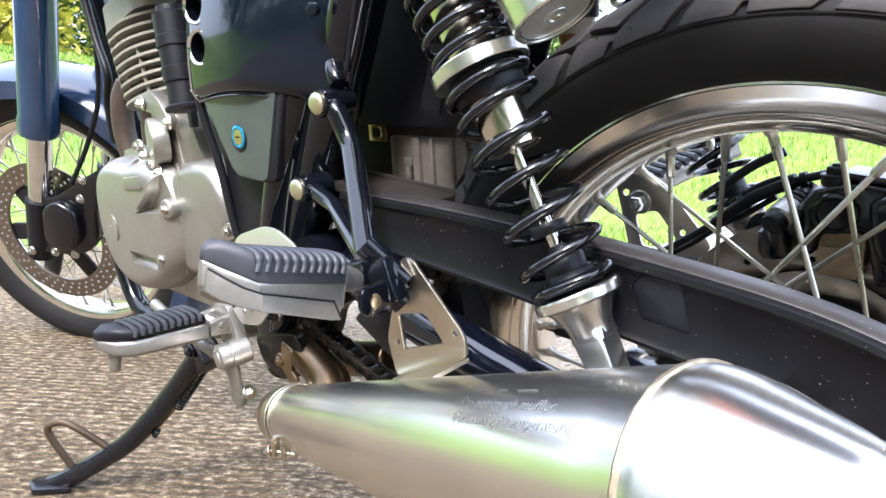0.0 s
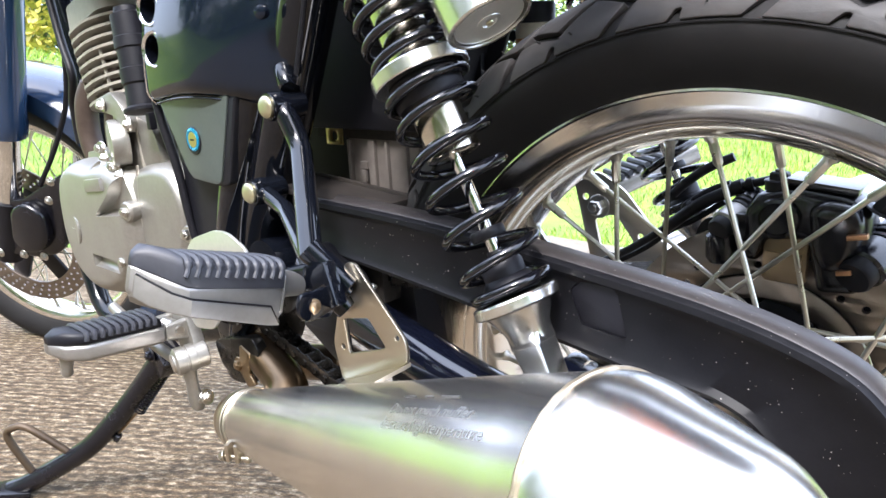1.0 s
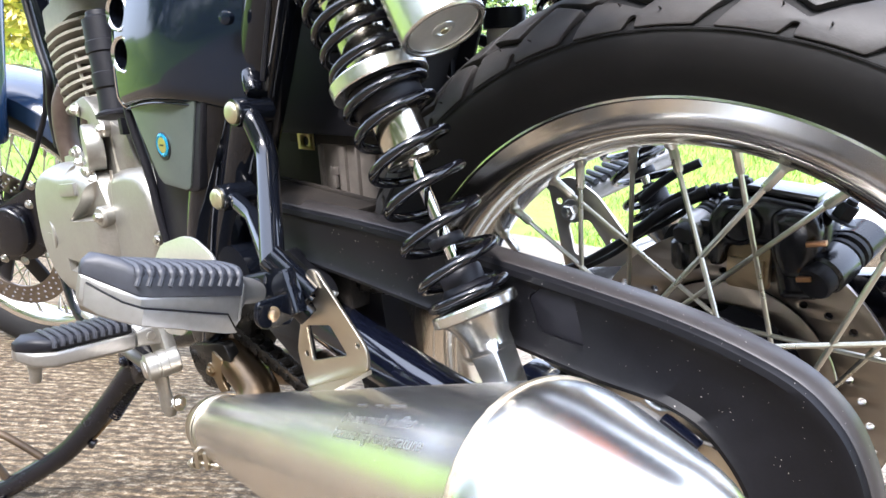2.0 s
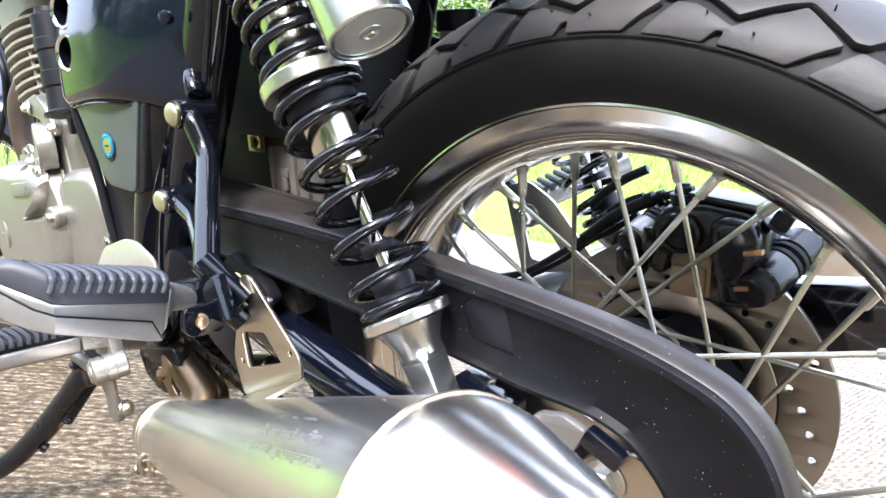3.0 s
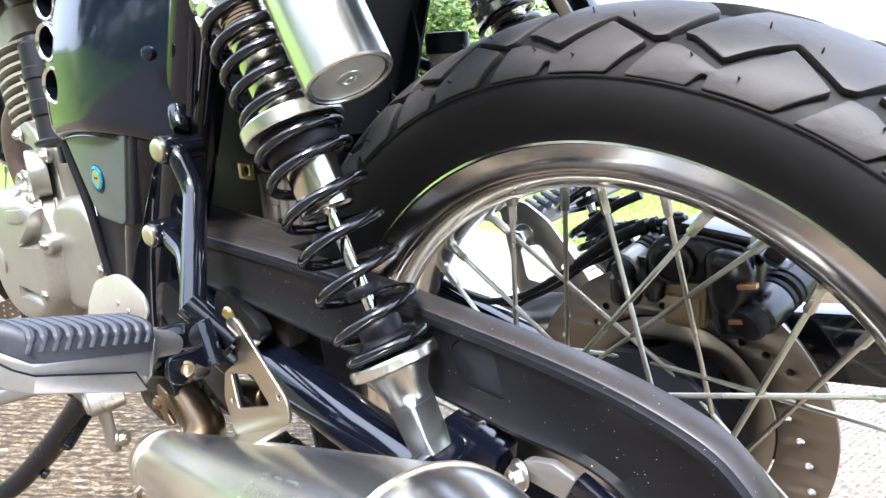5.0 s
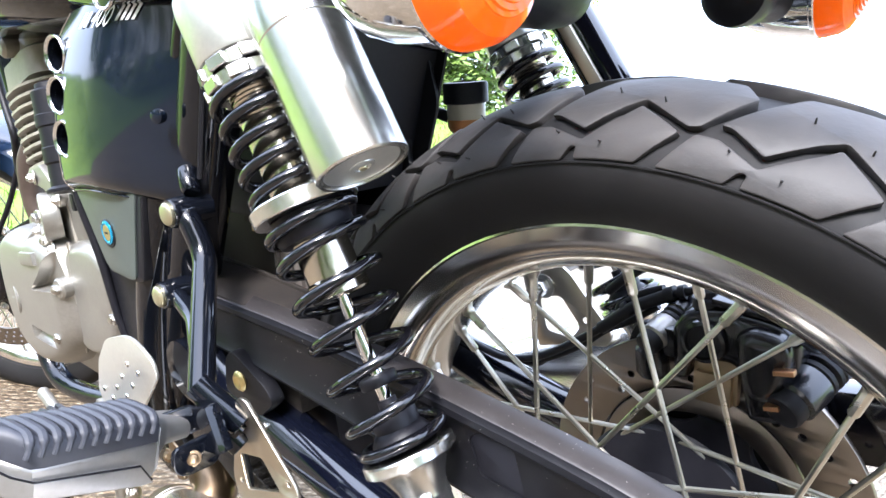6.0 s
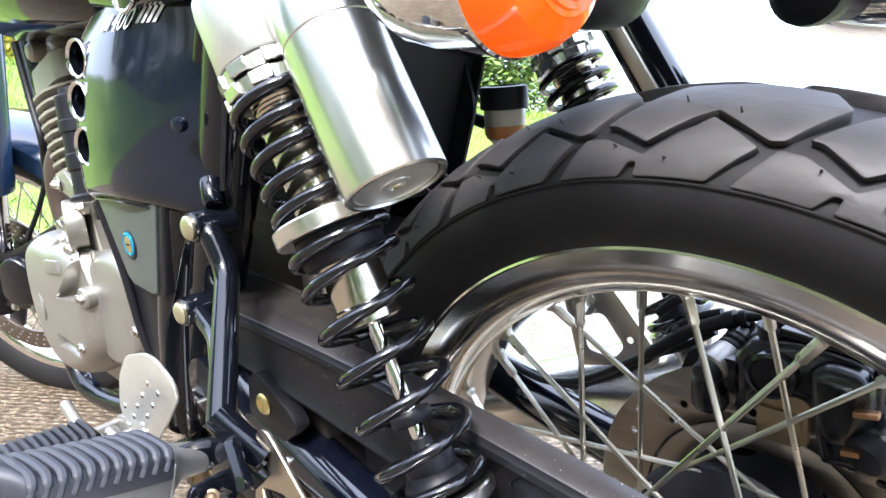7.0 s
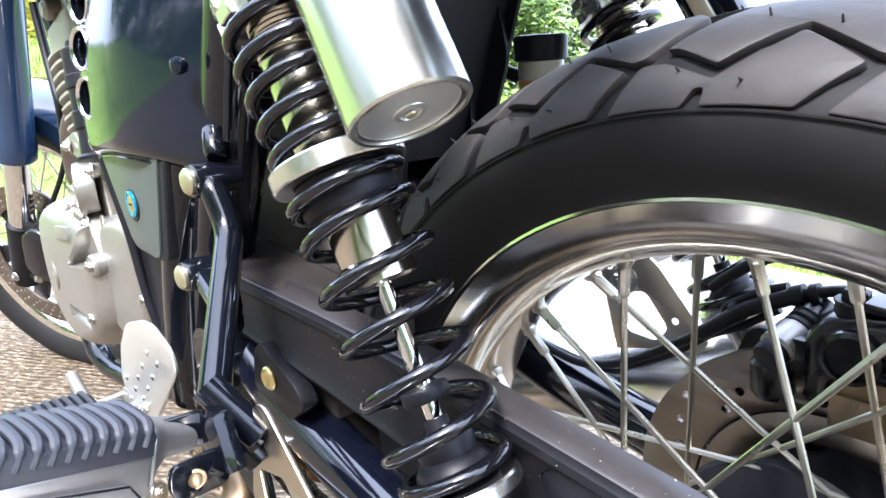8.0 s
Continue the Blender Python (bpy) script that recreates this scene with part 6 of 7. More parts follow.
part("case_flange", plate(soft([(-0.714, 0.538), (-0.670, 0.549), (-0.648, 0.535), (-0.632, 0.514), (-0.640, 0.500), (-0.668, 0.520), (-0.704, 0.526)], 0.006), 0.016, side(-0.102), (), 0.002), M_CAST, engine, "stepped flange of the case")
part("round_cover", lathe([(0.027, -0.01), (0.028, 0.006), (0.0265, 0.009), (0.022, 0.0100), (0.0, 0.0105)], (-0.672, -0.108, 0.489), (-0.30, -0.95, 0), 36), M_CAST, engine, "round cast cover")
part("case_groove", tube([(-0.638, -0.0985, 0.508), (-0.634, -0.0990, 0.460)], 0.0022, 8), M_FIN, engine)
for x, y, z in ((-0.690, -0.110, 0.533), (-0.692, -0.116, 0.472), (-0.664, -0.114, 0.453), (-0.632, -0.108, 0.512)):
    part("case_bolt", hexbolt((x, y, z), (-0.2, -1, 0), 0.0056, 0.007), M_BOLT, engine)
# cylinder with fins
cyl_c, cyl_d = Vector((-0.785, -0.005, 0.535)), Vector((-0.24, 0, 0.97)).normalized()
part("cylinder", lathe([(0.052, -0.004), (0.052, 0.100)], cyl_c, cyl_d, 32), M_FIN, engine)
part("intake_duct", tube(smooth_path([(-0.770, -0.052, 0.585), (-0.785, -0.054, 0.535), (-0.797, -0.055, 0.490), (-0.800, -0.055, 0.440)], 5), 0.0150, 22), M_HEADER, engine, "dull brown curved duct below the fins")
fin = finish("cooling_fin", loft([(Vector((0, 0, 0)), rrect(0.158, 0.152, 0.070, 10)), (Vector((0, 0, 0.0034)), rrect(0.158, 0.152, 0.070, 10))], (0, 0, 1), (1, 0, 0)), M_FIN)
fx, fu, fd = axes(cyl_d, (1, 0, 0))
fin_rot = Matrix((fx, fu, fd)).transposed().to_4x4()
for i in range(9):
    ob = new("cooling_fin", fin)
    ob.parent = engine
    ob.matrix_basis = Matrix.Translation(cyl_c + cyl_d * (-0.002 + 0.0120 * i)) @ fin_rot
for i in (0, 1, 3):
    part("fin_damper", block(cyl_c + cyl_d * 0.046 + Vector((-0.040 + 0.026 * i, -0.0660, -0.004 * i)), (0.0024, 0.004, 0.075), 0.0006, Matrix.Rotation(-0.24, 3, "Y")), M_FIN, engine)
part("cylinder_head", loft([(cyl_c + cyl_d * 0.103, rrect(0.128, 0.142, 0.03)), (cyl_c + cyl_d * 0.136, rrect(0.124, 0.134, 0.03)), (cyl_c + cyl_d * 0.142, rrect(0.108, 0.118, 0.03)), (cyl_c + cyl_d * 0.172, rrect(0.095, 0.100, 0.03)), (cyl_c + cyl_d * 0.192, rrect(0.075, 0.080, 0.03))], cyl_d, (1, 0, 0)), M_FIN, engine, "tan-grey cylinder head")
part("head_stud", lathe([(0.012, 0), (0.012, 0.02), (0.008, 0.024)], cyl_c + cyl_d * 0.150 + Vector((0.0, -0.048, 0)), (0, -1, 0), 16), M_FIN, engine)
# black canister with a flange
can = Vector((-0.5785, -0.1120, 0.5270))
canister = part("canister", lathe([(0.0200, -0.0005), (0.0225, 0.0), (0.0228, 0.0030), (0.0180, 0.006), (0.0172, 0.028), (0.0190, 0.030), (0.0192, 0.045), (0.0180, 0.046), (0.0180, 0.066), (0.0196, 0.067), (0.0196, 0.078), (0.0185, 0.079), (0.0185, 0.102), (0.0140, 0.105), (0.0135, 0.110), (0.009, 0.112)], can, (-0.20, 0.07, 0.97), 32), M_MATTE, bike, "black stepped plastic canister", 35)
part("canister_foot", block((-0.560, -0.117, 0.518), (0.008, 0.008, 0.018), 0.002), M_MATTE, canister)
# sprocket cover and grime behind the pegs
cs = part("sprocket_cover", dome(soft([(-0.555, 0.315), (-0.500, 0.365), (-0.395, 0.362), (-0.374, 0.350), (-0.374, 0.336), (-0.406, 0.322), (-0.416, 0.292), (-0.445, 0.258), (-0.486, 0.240), (-0.536, 0.250)], 0.02, 4), -0.055, -0.092, 0.12, None), M_CHAIN, bike, "grimy black sprocket housing")
for x, z in ((-0.487, 0.262), (-0.440, 0.300)):
    part("cover_bolt", hexbolt((x, -0.092, z), (0, -1, 0), 0.005, 0.006), M_GRIME, cs)
part("housing_lug", plate(soft([(-0.4960, 0.2840), (-0.4200, 0.3050), (-0.4080, 0.2880), (-0.4300, 0.2620), (-0.4480, 0.2440), (-0.4860, 0.2560)], 0.008), 0.012, side(-0.112)), M_CHAIN, cs, "oily black cast lug")
part("lug_bolt", hexbolt((-0.4480, -0.1185, 0.2680), (0, -1, 0), 0.0058, 0.005), M_HEAT, cs, "rusty hex bolt")
part("cover_lug", plate(soft([(-0.480, 0.276), (-0.462, 0.278), (-0.452, 0.256), (-0.458, 0.236), (-0.466, 0.232), (-0.472, 0.252)], 0.003), 0.005, side(-0.100), [circle(-0.462, 0.246, 0.003)]), M_GRIME, cs)
part("sprocket_shadow", lathe([(0.036, 0), (0.036, 0.01), (0.02, 0.012)], (-0.45, -0.062, 0.325), (0, -1, 0), 30), M_CHAIN, cs)

# ---- front wheel, turned on its stem
FC = Vector((-1.3825, 0.018, 0.279))
nf = Vector((0.4455, -0.8801, -0.1642)).normalized()      # towards the left side
FD = -nf
front_wheel_rim = [(-0.034, 0.2275), (-0.0335, 0.2298), (-0.0315, 0.2298), (-0.030, 0.222), (-0.026, 0.213), (-0.020, 0.207), (-0.012, 0.2035), (0, 0.202), (0.012, 0.2035), (0.020, 0.207), (0.026, 0.213), (0.030, 0.222), (0.0315, 0.2298), (0.0335, 0.2298), (0.034, 0.2275), (0.028, 0.2290), (0.020, 0.212), (-0.020, 0.212), (-0.028, 0.2290)]
front_wheel = part("front_wheel", ring_profile(front_wheel_rim, FC, FD, 112), M_RIM, bike, "bright spoked front wheel turned to the left", 32)
fs = [(-0.030, 0.224), (-0.0345, 0.229), (-0.042, 0.240), (-0.047, 0.254), (-0.046, 0.266), (-0.040, 0.278), (-0.025, 0.288), (0, 0.2925)]
part("tyre", ring_profile(fs + [(-y, r) for y, r in reversed(fs[:-1])] + [(0.028, 0.222), (-0.028, 0.222)], FC, FD, 112), M_TYRE, front_wheel, "black front tyre", 50)
part("hub", lathe([(0.018, -0.055), (0.03, -0.05), (0.052, -0.036), (0.052, -0.031), (0.028, -0.026), (0.028, 0.026), (0.052, 0.031), (0.052, 0.036), (0.018, 0.055)], FC, FD, 40), M_MATTE, front_wheel)
fxx, fuu, fdd = axes(FD)
frm = Matrix((fuu.cross(fdd), fdd, fuu)).transposed()
if frm.determinant() < 0:
    frm = Matrix((-fuu.cross(fdd), fdd, fuu)).transposed()
fspokes = {(s, g): spoke_mesh(s, g, 0.2025, 0.050, 0.034, 0.0017) for s in (-1, 1) for g in (-1, 1)}
for k in range(36):
    key = (-1 if k % 2 == 0 else 1, 1 if (k // 2) % 2 == 0 else -1)
    for nm, me in zip(("spoke", "spoke_nipple"), fspokes[key]):
        ob = new(nm, me)
        ob.parent = front_wheel
        ob.matrix_basis = Matrix.Translation(FC) @ frm.to_4x4() @ Matrix.Rotation(radians(10 * k + 4), 4, "Y")
fdisc = slim_disc(0, 0.148, 0.108, [(0.139, 40, 0.0032, 0.1), (0.127, 40, 0.0032, 0.4), (0.117, 40, 0.0030, 0.75)], (0, 0, 0))
fdisc.transform(Matrix.Translation(FC + nf * 0.062) @ frm.to_4x4())
part("brake_disc", fdisc, M_DISC, front_wheel, "drilled front brake disc")
arm2 = []
for i in range(6):
    t = math.tau * i / 6
    arm2 += [(math.cos(t - 0.42) * 0.045, math.sin(t - 0.42) * 0.045), (math.cos(t - 0.16) * 0.112, math.sin(t - 0.16) * 0.112), (math.cos(t + 0.16) * 0.112, math.sin(t + 0.16) * 0.112), (math.cos(t + 0.42) * 0.045, math.sin(t + 0.42) * 0.045)]
fcar = plate(soft(arm2, 0.008), 0.007, side(0.0))
fcar.transform(Matrix.Translation(FC + nf * 0.057) @ frm.to_4x4())
part("disc_carrier", fcar, M_MATTE, front_wheel, "black disc carrier")

# ---- fork, steered with the wheel
up = Vector((0.42, 0, 0.907)).normalized()
up = (up - nf * up.dot(nf)).normalized()
fork = None
for sgn in (1, -1):
    b0 = FC + nf * (0.098 * sgn) + up * 0.0
    leg = tube([b0 + up * -0.035, b0 + up * 0.095], [0.024, 0.027], 24)
    o = part("fork_leg", leg, M_MATTE, bike, "black fork bottom with a bright slider and dark navy outer tube") if sgn == 1 else part("fork_leg", leg, M_MATTE, bike, "second fork leg behind the front wheel")
    part("slider", tube([b0 + up * 0.090, b0 + up * 0.250], 0.0215, 28), M_CHROME, o, "bright chrome slider")
    part("outer_tube", lathe([(0.030, 0.230), (0.034, 0.233), (0.0345, 0.262), (0.0325, 0.268), (0.0325, 0.70), (0.030, 0.705)], b0, up, 32), M_BLUE, o, "deep blue fork tube")
    part("pinch_bolt", hexbolt(b0 + nf * (0.026 * sgn) + up * -0.012, nf * sgn, 0.006, 0.006), M_BOLT, o)
    if sgn == 1:
        fwd2 = nf.cross(up).normalized()
        if fwd2.x > 0:
            fwd2 = -fwd2
        wheel_plane = Matrix((-fwd2, up, nf)).transposed().to_4x4()
        wheel_plane.translation = b0
        arm_plate = soft([(-0.020, 0.094), (-0.019, 0.006), (0.006, -0.020), (0.070, 0.001), (0.114, 0.026), (0.132, 0.060), (0.126, 0.110), (0.136, 0.175), (0.180, 0.258), (0.150, 0.232), (0.094, 0.176), (0.040, 0.118)], 0.012)
        cal = plate(arm_plate, 0.022, wheel_plane @ Matrix.Translation((0, 0, 0.004)), (), 0.004)
        part("front_caliper", cal, M_CALI, o, "black front brake caliper and its carrier", 50)
        body = plate(soft([(0.036, 0.030), (0.030, 0.100), (0.058, 0.128), (0.096, 0.120), (0.110, 0.070), (0.098, 0.034), (0.064, 0.018)], 0.016), 0.026, wheel_plane @ Matrix.Translation((0, 0, 0.024)), (), 0.007)
        part("caliper_body", body, M_CALI, o, "rounded black caliper body", 50)
        for u, v in ((-0.012, 0.002), (0.042, -0.004), (0.086, 0.010), (0.097, 0.139), (0.100, 0.180)):
            part("caliper_bolt", hexbolt(b0 - fwd2 * u + up * v + nf * 0.014, nf, 0.006, 0.006), M_BOLT, o)
        part("brake_hose", tube(smooth_path([b0 - fwd2 * 0.075 + up * 0.16 + nf * 0.01, b0 - fwd2 * 0.10 + up * 0.25, b0 - fwd2 * 0.12 + up * 0.36, b0 - fwd2 * 0.10 + up * 0.52], 6), 0.0045, 10), M_MATTE, o, "black brake hose")
# front mudguard following the tyre
fm = bmesh.new()
rings = []
back_dir = -(nf.cross(up)).normalized() if (nf.cross(up)).x < 0 else (nf.cross(up)).normalized()
for i in range(27):
    t = radians(-25 + i * 6.0)
    rr = 0.318
    dirv = back_dir * math.cos(t) + up * math.sin(t)
    c = FC + dirv * rr
    rings.append([c + nf * y + dirv * z for y, z in ((-0.066, -0.045), (-0.066, -0.012), (-0.050, 0.006), (0, 0.016), (0.050, 0.006), (0.066, -0.012), (0.066, -0.045), (0.063, -0.045), (0.063, -0.013), (0.048, 0.003), (0, 0.013), (-0.048, 0.003), (-0.063, -0.013), (-0.063, -0.045))])
skin(fm, rings)
part("front_mudguard", fm, M_BLUE, bike, "deep blue glossy front mudguard")
part("headstock", tube([FC + up * 0.55, FC + up * 0.78], 0.032, 24), M_GLOSS, bike, "black steering head")
part("fork_yoke", loft([(FC + up * 0.60 + nf * -0.13, rrect(0.07, 0.035, 0.012)), (FC + up * 0.60 + nf * 0.13, rrect(0.07, 0.035, 0.012))], nf, up), M_GLOSS, bike, "black fork yoke")
# fuel tank and seat, mostly out of view above
tank = bmesh.new()
loft([(Vector((-1.00, 0, 0.86)), rrect(0.14, 0.10, 0.04, 6)), (Vector((-0.94, 0, 0.845)), rrect(0.24, 0.19, 0.07, 6)), (Vector((-0.80, 0, 0.815)), rrect(0.29, 0.25, 0.08, 6)), (Vector((-0.62, 0, 0.805)), rrect(0.27, 0.235, 0.07, 6)), (Vector((-0.50, 0, 0.785)), rrect(0.22, 0.185, 0.06, 6)), (Vector((-0.44, 0, 0.775)), rrect(0.14, 0.10, 0.03, 6))], (1, 0, 0), (0, 0, 1), tank)
part("fuel_tank", tank, M_PANEL, bike, "dark glossy fuel tank", 50)
seat = bmesh.new()
loft([(Vector((-0.48, 0, 0.80)), rrect(0.16, 0.05, 0.02, 5)), (Vector((-0.40, 0, 0.795)), rrect(0.24, 0.08, 0.03, 5)), (Vector((-0.10, 0, 0.805)), rrect(0.27, 0.09, 0.035, 5)), (Vector((0.16, 0, 0.83)), rrect(0.24, 0.08, 0.03, 5)), (Vector((0.22, 0, 0.84)), rrect(0.16, 0.05, 0.02, 5))], (1, 0, 0), (0, 0, 1), seat)
part("seat", seat, M_MATTE, bike, "black bench seat", 50)
part("carburettor", joined(lathe([(0.03, 0), (0.03, 0.09)], (-0.70, -0.02, 0.63), (1, 0, 0.1), 28), lathe([(0.024, 0), (0.024, 0.05), (0.018, 0.055)], (-0.62, -0.02, 0.60), (0, 0, -1), 24)), M_MATTE, bike, "black carburettor")
part("air_box", block((-0.52, 0, 0.62), (0.14, 0.17, 0.16), 0.02), M_MATTE, bike, "black air box")
part("wiring", tube(smooth_path([(-0.96, -0.05, 0.70), (-0.93, -0.055, 0.62), (-0.90, -0.06, 0.57), (-0.93, -0.055, 0.53), (-0.945, -0.05, 0.47)], 6), 0.006, 10), M_MATTE, bike, "black cable loom")


# ---- rear brake caliper on its bracket, on the right side
cal_out = soft([(-0.004, 0.411), (-0.007, 0.448), (0.001, 0.461), (0.016, 0.467), (0.032, 0.4695), (0.062, 0.466), (0.074, 0.455), (0.076, 0.430), (0.071, 0.397), (0.046, 0.394), (0.041, 0.415), (0.037, 0.431), (0.009, 0.428), (0.005, 0.411)], 0.005)
cal = part("rear_caliper", plate(cal_out, 0.042, side(0.067), bev=0.009), M_CALI, bike, "black rear brake caliper over the disc", 50)
part("outer_half", plate(soft([(0.038, 0.456), (0.048, 0.463), (0.066, 0.461), (0.072, 0.450), (0.071, 0.432), (0.066, 0.416), (0.050, 0.412), (0.043, 0.426)], 0.008), 0.026, side(0.049), bev=0.008), M_CALI, cal, "rounded outer half of the caliper", 50)
part("brake_pad", joined(block((0.022, 0.062, 0.414), (0.030, 0.008, 0.034), 0.002), block((0.022, 0.056, 0.408), (0.024, 0.004, 0.022), 0.001)), M_HEAT, cal, "brown worn brake pad")
part("piston_housing", lathe([(0.0135, 0.050), (0.0150, 0.044), (0.0142, 0.0405), (0.0118, 0.0395), (0.0108, 0.0420), (0.0, 0.0435)], (0.019, 0, 0.4465), (0, 1, 0), 36), M_CALI, cal, "round piston housing")
part("caliper_top", block((0.043, 0.066, 0.4700), (0.046, 0.034, 0.005), 0.0015, Matrix.Rotation(0.10, 3, "Y")), M_CALI, cal, "flat top plate catching the light")
for c, d, ln, r, tail, sleeve in (((-0.0230, 0.047, 0.4315), (0.25, 0.90, 0.38), 0.040, 0.0090, 0.0105, M_PEG), ((0.0690, 0.038, 0.4130), (0.31, 0.87, 0.39), 0.050, 0.0125, 0.0140, M_CALI)):
    o, dv = Vector(c), Vector(d).normalized()
    part("pin_tip", lathe([(r * 0.5, -0.001), (r * 0.9, 0.0), (r, 0.002), (r, ln * 0.22)], o, dv, 24), M_MATTE, cal, "black rubber cap on the slide pin")
    part("pin_sleeve", lathe([(r * 1.02, ln * 0.20), (r * 1.18, ln * 0.24), (r * 1.18, ln * 0.62), (r * 1.05, ln * 0.66)], o, dv, 24), sleeve, cal, "metal pin sleeve")
    part("slide_pin_boot", lathe([(r * 0.95, ln * 0.64), (r * 1.12, ln * 0.68), (r * 1.12, ln * 0.74), (r * 0.92, ln * 0.78), (r * 1.12, ln * 0.82), (r * 1.12, ln * 0.88), (r * 0.95, ln * 0.92)], o, dv, 24), M_MATTE, cal, "rubber slide pin bellows")
    part("pin_socket", lathe([(tail * 0.9, ln * 0.90), (tail, ln * 0.93), (tail, ln * 1.25), (tail * 0.8, ln * 1.3)], o, dv, 24), M_CALI, cal)
part("caliper_lug", joined(block((-0.014, 0.066, 0.434), (0.030, 0.024, 0.022), 0.006), lathe([(0.0085, 0), (0.0115, 0.003), (0.0120, 0.020), (0.0095, 0.024)], (-0.024, 0.058, 0.429), (0.1, 0, -1), 20)), M_CALI, cal)
for x, z, w in ((0.0703, 0.4422, 0.012), (0.0650, 0.4173, 0.009)):
    part("pad_plate", block((x, 0.0345, z), (w, 0.006, 0.0032), 0.0006, Matrix.Rotation(-0.2, 3, "Y")), M_COPPER, cal, "copper-coloured brake pad edge")
part("bleed_nipple", hexbolt((0.078, 0.056, 0.455), (0.5, 0, 1), 0.0070, 0.012), M_MATTE, cal)
part("hose_bolt", joined(lathe([(0.0095, 0), (0.0095, 0.006)], (0.014, 0.060, 0.464), (0, 0, 1), 20), hexbolt((0.014, 0.060, 0.470), (0, 0, 1), 0.0070, 0.007)), M_MATTE, cal)
part("caliper_bracket", plate(soft([(-0.060, 0.400), (-0.050, 0.432), (0.060, 0.425), (0.088, 0.390), (0.070, 0.340), (0.02, 0.300), (-0.03, 0.31)], 0.012), 0.008, side(0.092)), M_MATTE, cal, "dark caliper bracket plate")
part("brake_hose", tube(smooth_path([(0.014, 0.066, 0.472), (0.0028, 0.083, 0.4668), (-0.0140, 0.085, 0.4612), (-0.0319, 0.085, 0.4535), (-0.0512, 0.085, 0.4420), (-0.0717, 0.085, 0.4245), (-0.0945, 0.085, 0.4070), (-0.1286, 0.085, 0.3840), (-0.1574, 0.085, 0.3715), (-0.1892, 0.085, 0.3680), (-0.26, 0.085, 0.385)], 6), 0.0034, 12), M_MATTE, cal, "black brake hose")
part("hose_sleeve", tube(smooth_path([(-0.0240, 0.085, 0.4570), (-0.0512, 0.085, 0.4420), (-0.0717, 0.085, 0.4245), (-0.0790, 0.085, 0.4185)], 5), 0.0050, 12), M_MATTE, cal)
part("hose_collar", tube([(-0.0250, 0.085, 0.4566), (-0.0180, 0.085, 0.4598)], 0.0062, 14), M_MATTE, cal)
part("hose_collar", tube([(-0.0150, 0.085, 0.4608), (-0.0105, 0.085, 0.4624)], 0.0056, 14), M_MATTE, cal)
part("sensor_wire", tube(smooth_path([(-0.0330, 0.090, 0.4450), (-0.0571, 0.090, 0.4270), (-0.0760, 0.090, 0.4160), (-0.1000, 0.090, 0.3960), (-0.1310, 0.090, 0.3770), (-0.1570, 0.090, 0.3660), (-0.24, 0.092, 0.372)], 7), 0.0026, 10), M_MATTE, cal)
part("wire_loop", tube(smooth_path([(-0.0300, 0.092, 0.4590), (-0.0440, 0.092, 0.4530), (-0.0590, 0.092, 0.4430), (-0.0660, 0.092, 0.4370), (-0.0640, 0.092, 0.4335), (-0.0520, 0.090, 0.4390), (-0.0400, 0.089, 0.4470)], 6), 0.0034, 10), M_MATTE, cal, "looped black wire")
part("wire_tie", tube([(-0.0555, 0.088, 0.4400), (-0.0590, 0.088, 0.4370)], 0.0066, 12), M_MATTE, cal)
part("cable_sheath", tube(smooth_path([(-0.0800, 0.100, 0.4450), (-0.0690, 0.100, 0.4560), (-0.0520, 0.100, 0.4690), (-0.0330, 0.104, 0.4790)], 5), 0.0040, 10), M_MATTE, cal, "black cable sheath")

# far swingarm end and axle adjuster
part("far_arm_end", block((0.100, 0.112, 0.382), (0.090, 0.024, 0.052), 0.005, Matrix.Rotation(-0.15, 3, "Y")), M_NAVY, swing)
part("far_axle_nut", hexbolt((0.0, 0.125, 0.314), (0, 1, 0), 0.0105, 0.012), M_BOLT, swing)

# ---- right-hand peg bracket, its peg and muffler
fb = soft([(-0.220, 0.437), (-0.190, 0.446), (-0.160, 0.428), (-0.112, 0.372), (-0.125, 0.352), (-0.150, 0.352), (-0.160, 0.330), (-0.195, 0.335)], 0.008)
fwin = [soft([(-0.194, 0.396), (-0.170, 0.402), (-0.148, 0.374), (-0.158, 0.360), (-0.186, 0.362)], 0.006), circle(-0.205, 0.418, 0.0035), circle(-0.142, 0.382, 0.003)]
far_bracket = part("far_peg_bracket", plate(fb, 0.004, side(0.172), fwin), M_PLATE, bike, "raw steel hanger plate with a window")
part("far_hanger_bolt", hexbolt((-0.189, 0.170, 0.409), (0, -1, 0), 0.0085, 0.012), M_BOLT, far_bracket, "large bolt with washer")
FA, FB = Vector((-0.215, 0.215, 0.412)), Vector((-0.150, 0.300, 0.452))
fpd = (FB - FA).normalized()
part("far_peg", loft([(FA, rrect(0.040, 0.018, 0.005)), (FB, rrect(0.050, 0.020, 0.006))], fpd, (0, 0, 1)), M_PEG, bike, "silver right passenger footrest")
fpo = bpy.data.objects["far_peg"]
for i in range(10):
    p = FA + (FB - FA) * (0.08 + 0.09 * i) + Vector((0, 0, 0.014))
    w = fpd.cross(Vector((0, 0, 1))).normalized()
    part("pad_rib", tube([p - w * 0.022, p + w * 0.022], 0.0036, 8), M_RUBBER, fpo)
part("far_hanger_tube", tube(rounded([(-0.31, 0.138, 0.536), (-0.272, 0.146, 0.505), (-0.215, 0.188, 0.425)], 0.012), 0.0088, 16), M_GLOSS, bike, "gloss black right footrest hanger tube")
QF, QR = Vector((-0.3999, 0.1437, 0.2306)), Vector((0.0498, 0.2448, 0.3933))
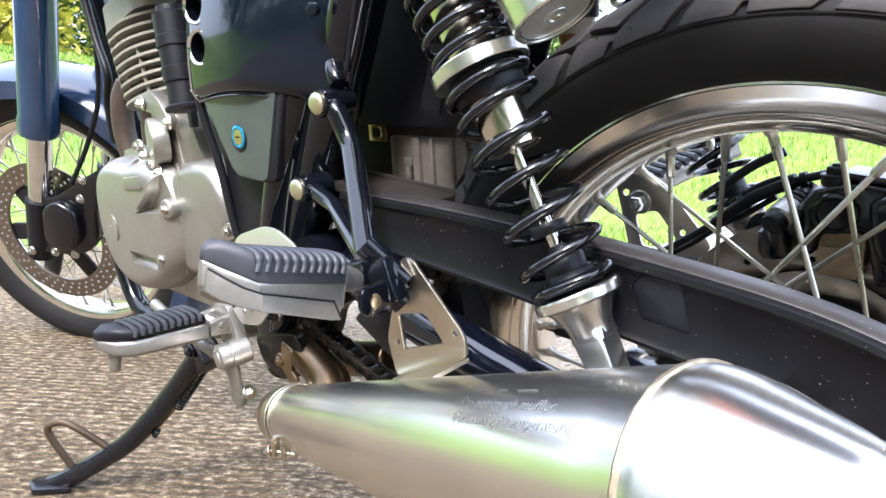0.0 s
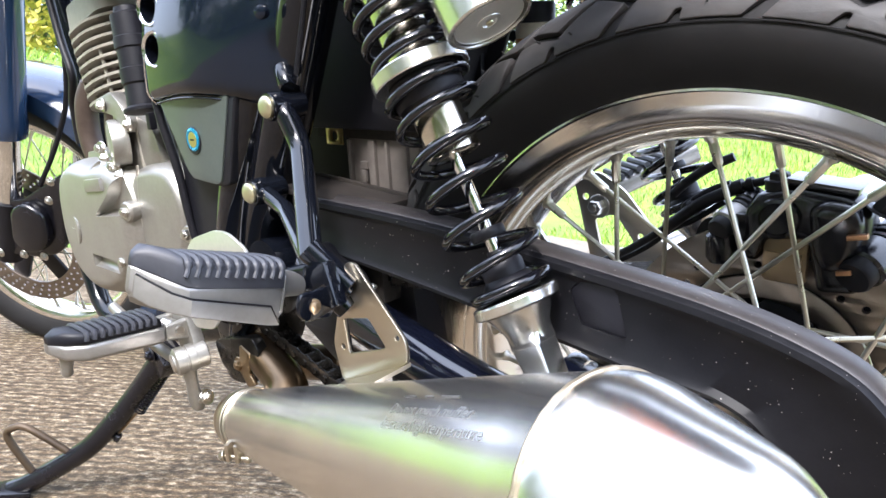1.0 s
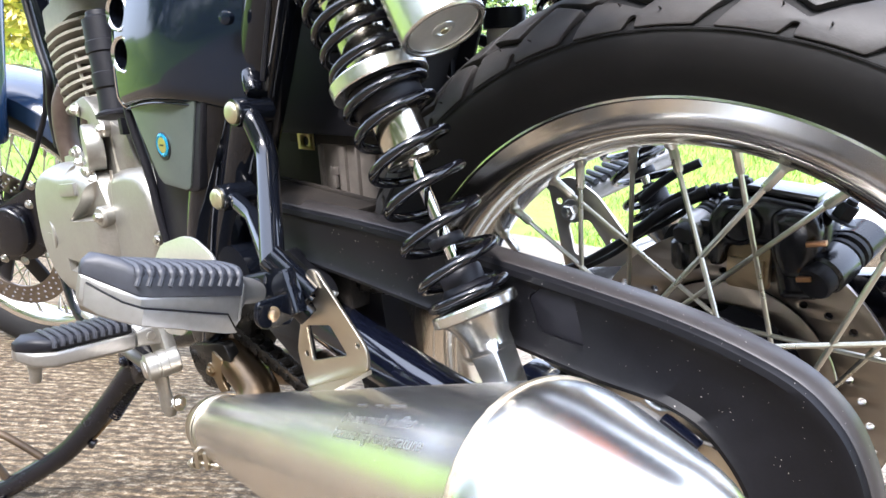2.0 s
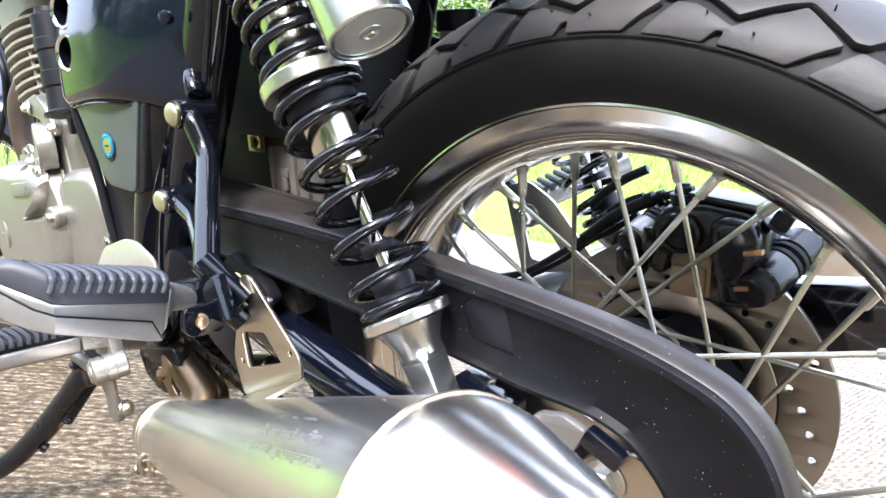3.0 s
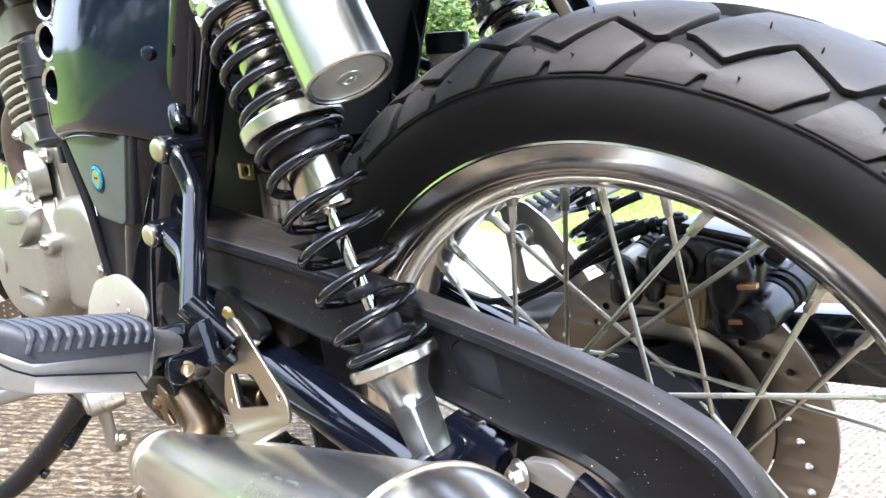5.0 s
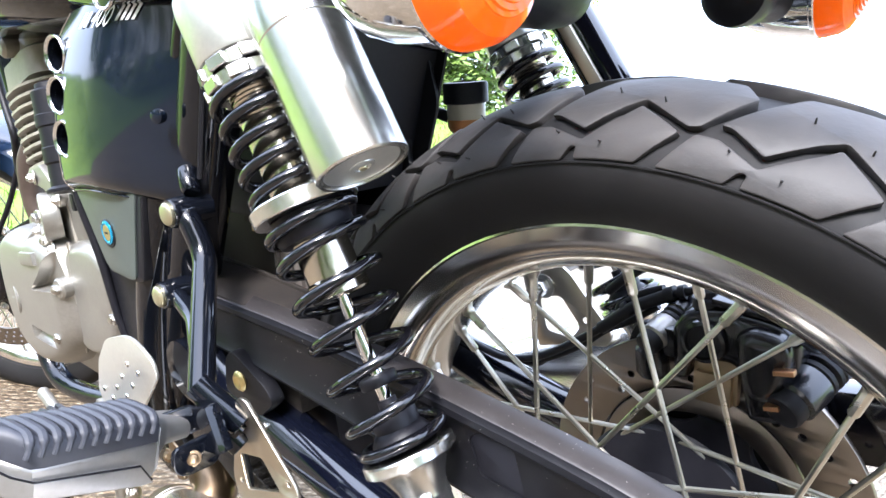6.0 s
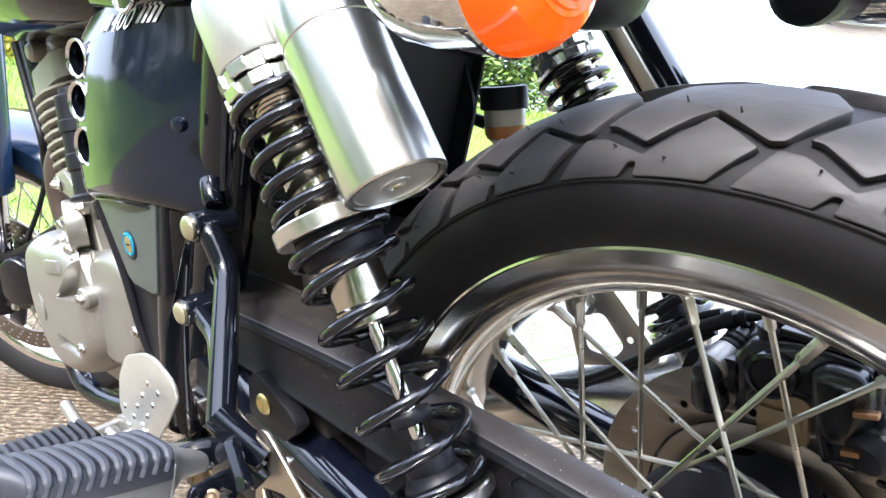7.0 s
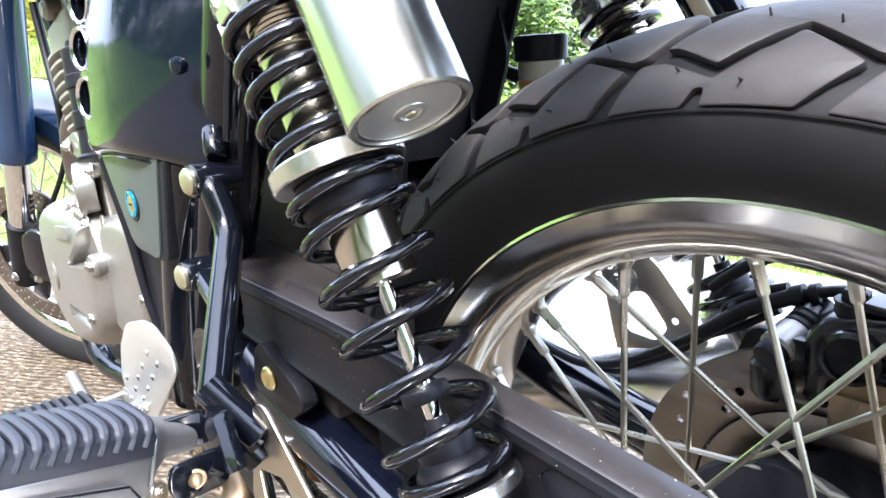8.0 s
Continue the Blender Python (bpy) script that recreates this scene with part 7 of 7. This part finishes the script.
part("far_muffler", lathe(prof, QF, (QR - QF).normalized(), 64), M_MUFF, bike, "brushed stainless right muffler", 40)

# ---- brake fluid cup on the right
cup_c = Vector((-0.2275, 0.1095, 0.5703))
cup = part("fluid_cup", lathe([(0.010, -0.006), (0.0155, 0.0), (0.0172, 0.004), (0.0175, 0.022), (0.0165, 0.026)], cup_c, (0, 0, 1), 32), M_CUPW, bike, "milky plastic brake fluid cup with a black cap")
part("fluid", lathe([(0.0158, -0.0004), (0.0176, 0.004), (0.0179, 0.010), (0.0170, 0.0105)], cup_c, (0, 0, 1), 32), M_FLUID, cup, "amber fluid level")
part("cup_cap", lathe([(0.0195, 0.024), (0.0205, 0.025), (0.0205, 0.040), (0.0195, 0.0425), (0.014, 0.0430), (0.0135, 0.0418), (0.0, 0.0418)], cup_c, (0, 0, 1), 36), M_MATTE, cup, "black ribbed cap")
part("cup_bracket", tube([cup_c + Vector((-0.016, -0.006, 0.012)), cup_c + Vector((-0.042, -0.022, 0.026))], 0.0055, 12), M_MATTE, cup)

# ---- tail: rails, rear mudguard and indicators
tail = part("tail_tube", tube(smooth_path([(-0.150, 0.100, 0.717), (-0.111, 0.100, 0.657), (-0.070, 0.098, 0.594)], 4), 0.017, 20), M_NAVY, bike, "dark navy tail support tube")
part("tail_strut", block((-0.103, 0.082, 0.645), (0.010, 0.005, 0.12), 0.002, Matrix.Rotation(-0.575, 3, "Y")), M_PLATE, tail)



def indicator(sgn, label):
    k, far = 0.97, 1.0 if sgn < 0 else 0.50
    c = Vector((-0.014, -0.146, 0.670)) if sgn < 0 else Vector((0.034, 0.200, 0.665))
    d = Vector((1.0, 0.0, -0.05)).normalized()
    turned = lambda prof, o, dv, segs, closed=False: lathe([(r * k, h * k) for r, h in prof], o, dv, segs, closed=closed)
    o = part("indicator", turned([(0.006, -0.066), (0.016, -0.063), (0.024, -0.056), (0.030, -0.043), (0.0335, -0.025), (0.0345, -0.006), (0.0345, 0.0), (0.033, 0.0005)], c, d, 48), M_CHROME, bike, label)
    part("indicator_lens", turned([(0.0338, 0.0), (0.0348, 0.0012), (0.0345, 0.006), (0.0325, 0.014), (0.029, 0.020), (0.022, 0.0245), (0.0215, 0.0252), (0.0195, 0.0254), (0.019, 0.0268), (0.0165, 0.0270), (0.016, 0.0283), (0.0135, 0.0285), (0.013, 0.0295), (0.0105, 0.0297), (0.010, 0.0306), (0.006, 0.0309), (0, 0.0310)], c, d, 56), M_LENS, o, "amber ribbed lens", 20)
    part("lens_ring", turned([(0.0346, -0.001), (0.0356, 0.0), (0.0356, 0.002), (0.0346, 0.003)], c, d, 48, True), M_CHROME, o)
    part("indicator_stalk", turned([(0.019, -0.006), (0.0215, 0.0), (0.0215, 0.010), (0.0190, 0.022), (0.0190, 0.070 * far), (0.0235, 0.084 * far), (0.0245, 0.110 * far), (0.0235, 0.124 * far), (0.018, 0.132 * far)], c + Vector((-0.028, -0.020 * sgn, 0.0)), (-0.12, -sgn, 0.0), 28), M_MATTE, o, "black rubber stalk")
    return o


indicator(-1, "chrome indicator with an amber lens")
indicator(1, "second chrome indicator with an amber lens")
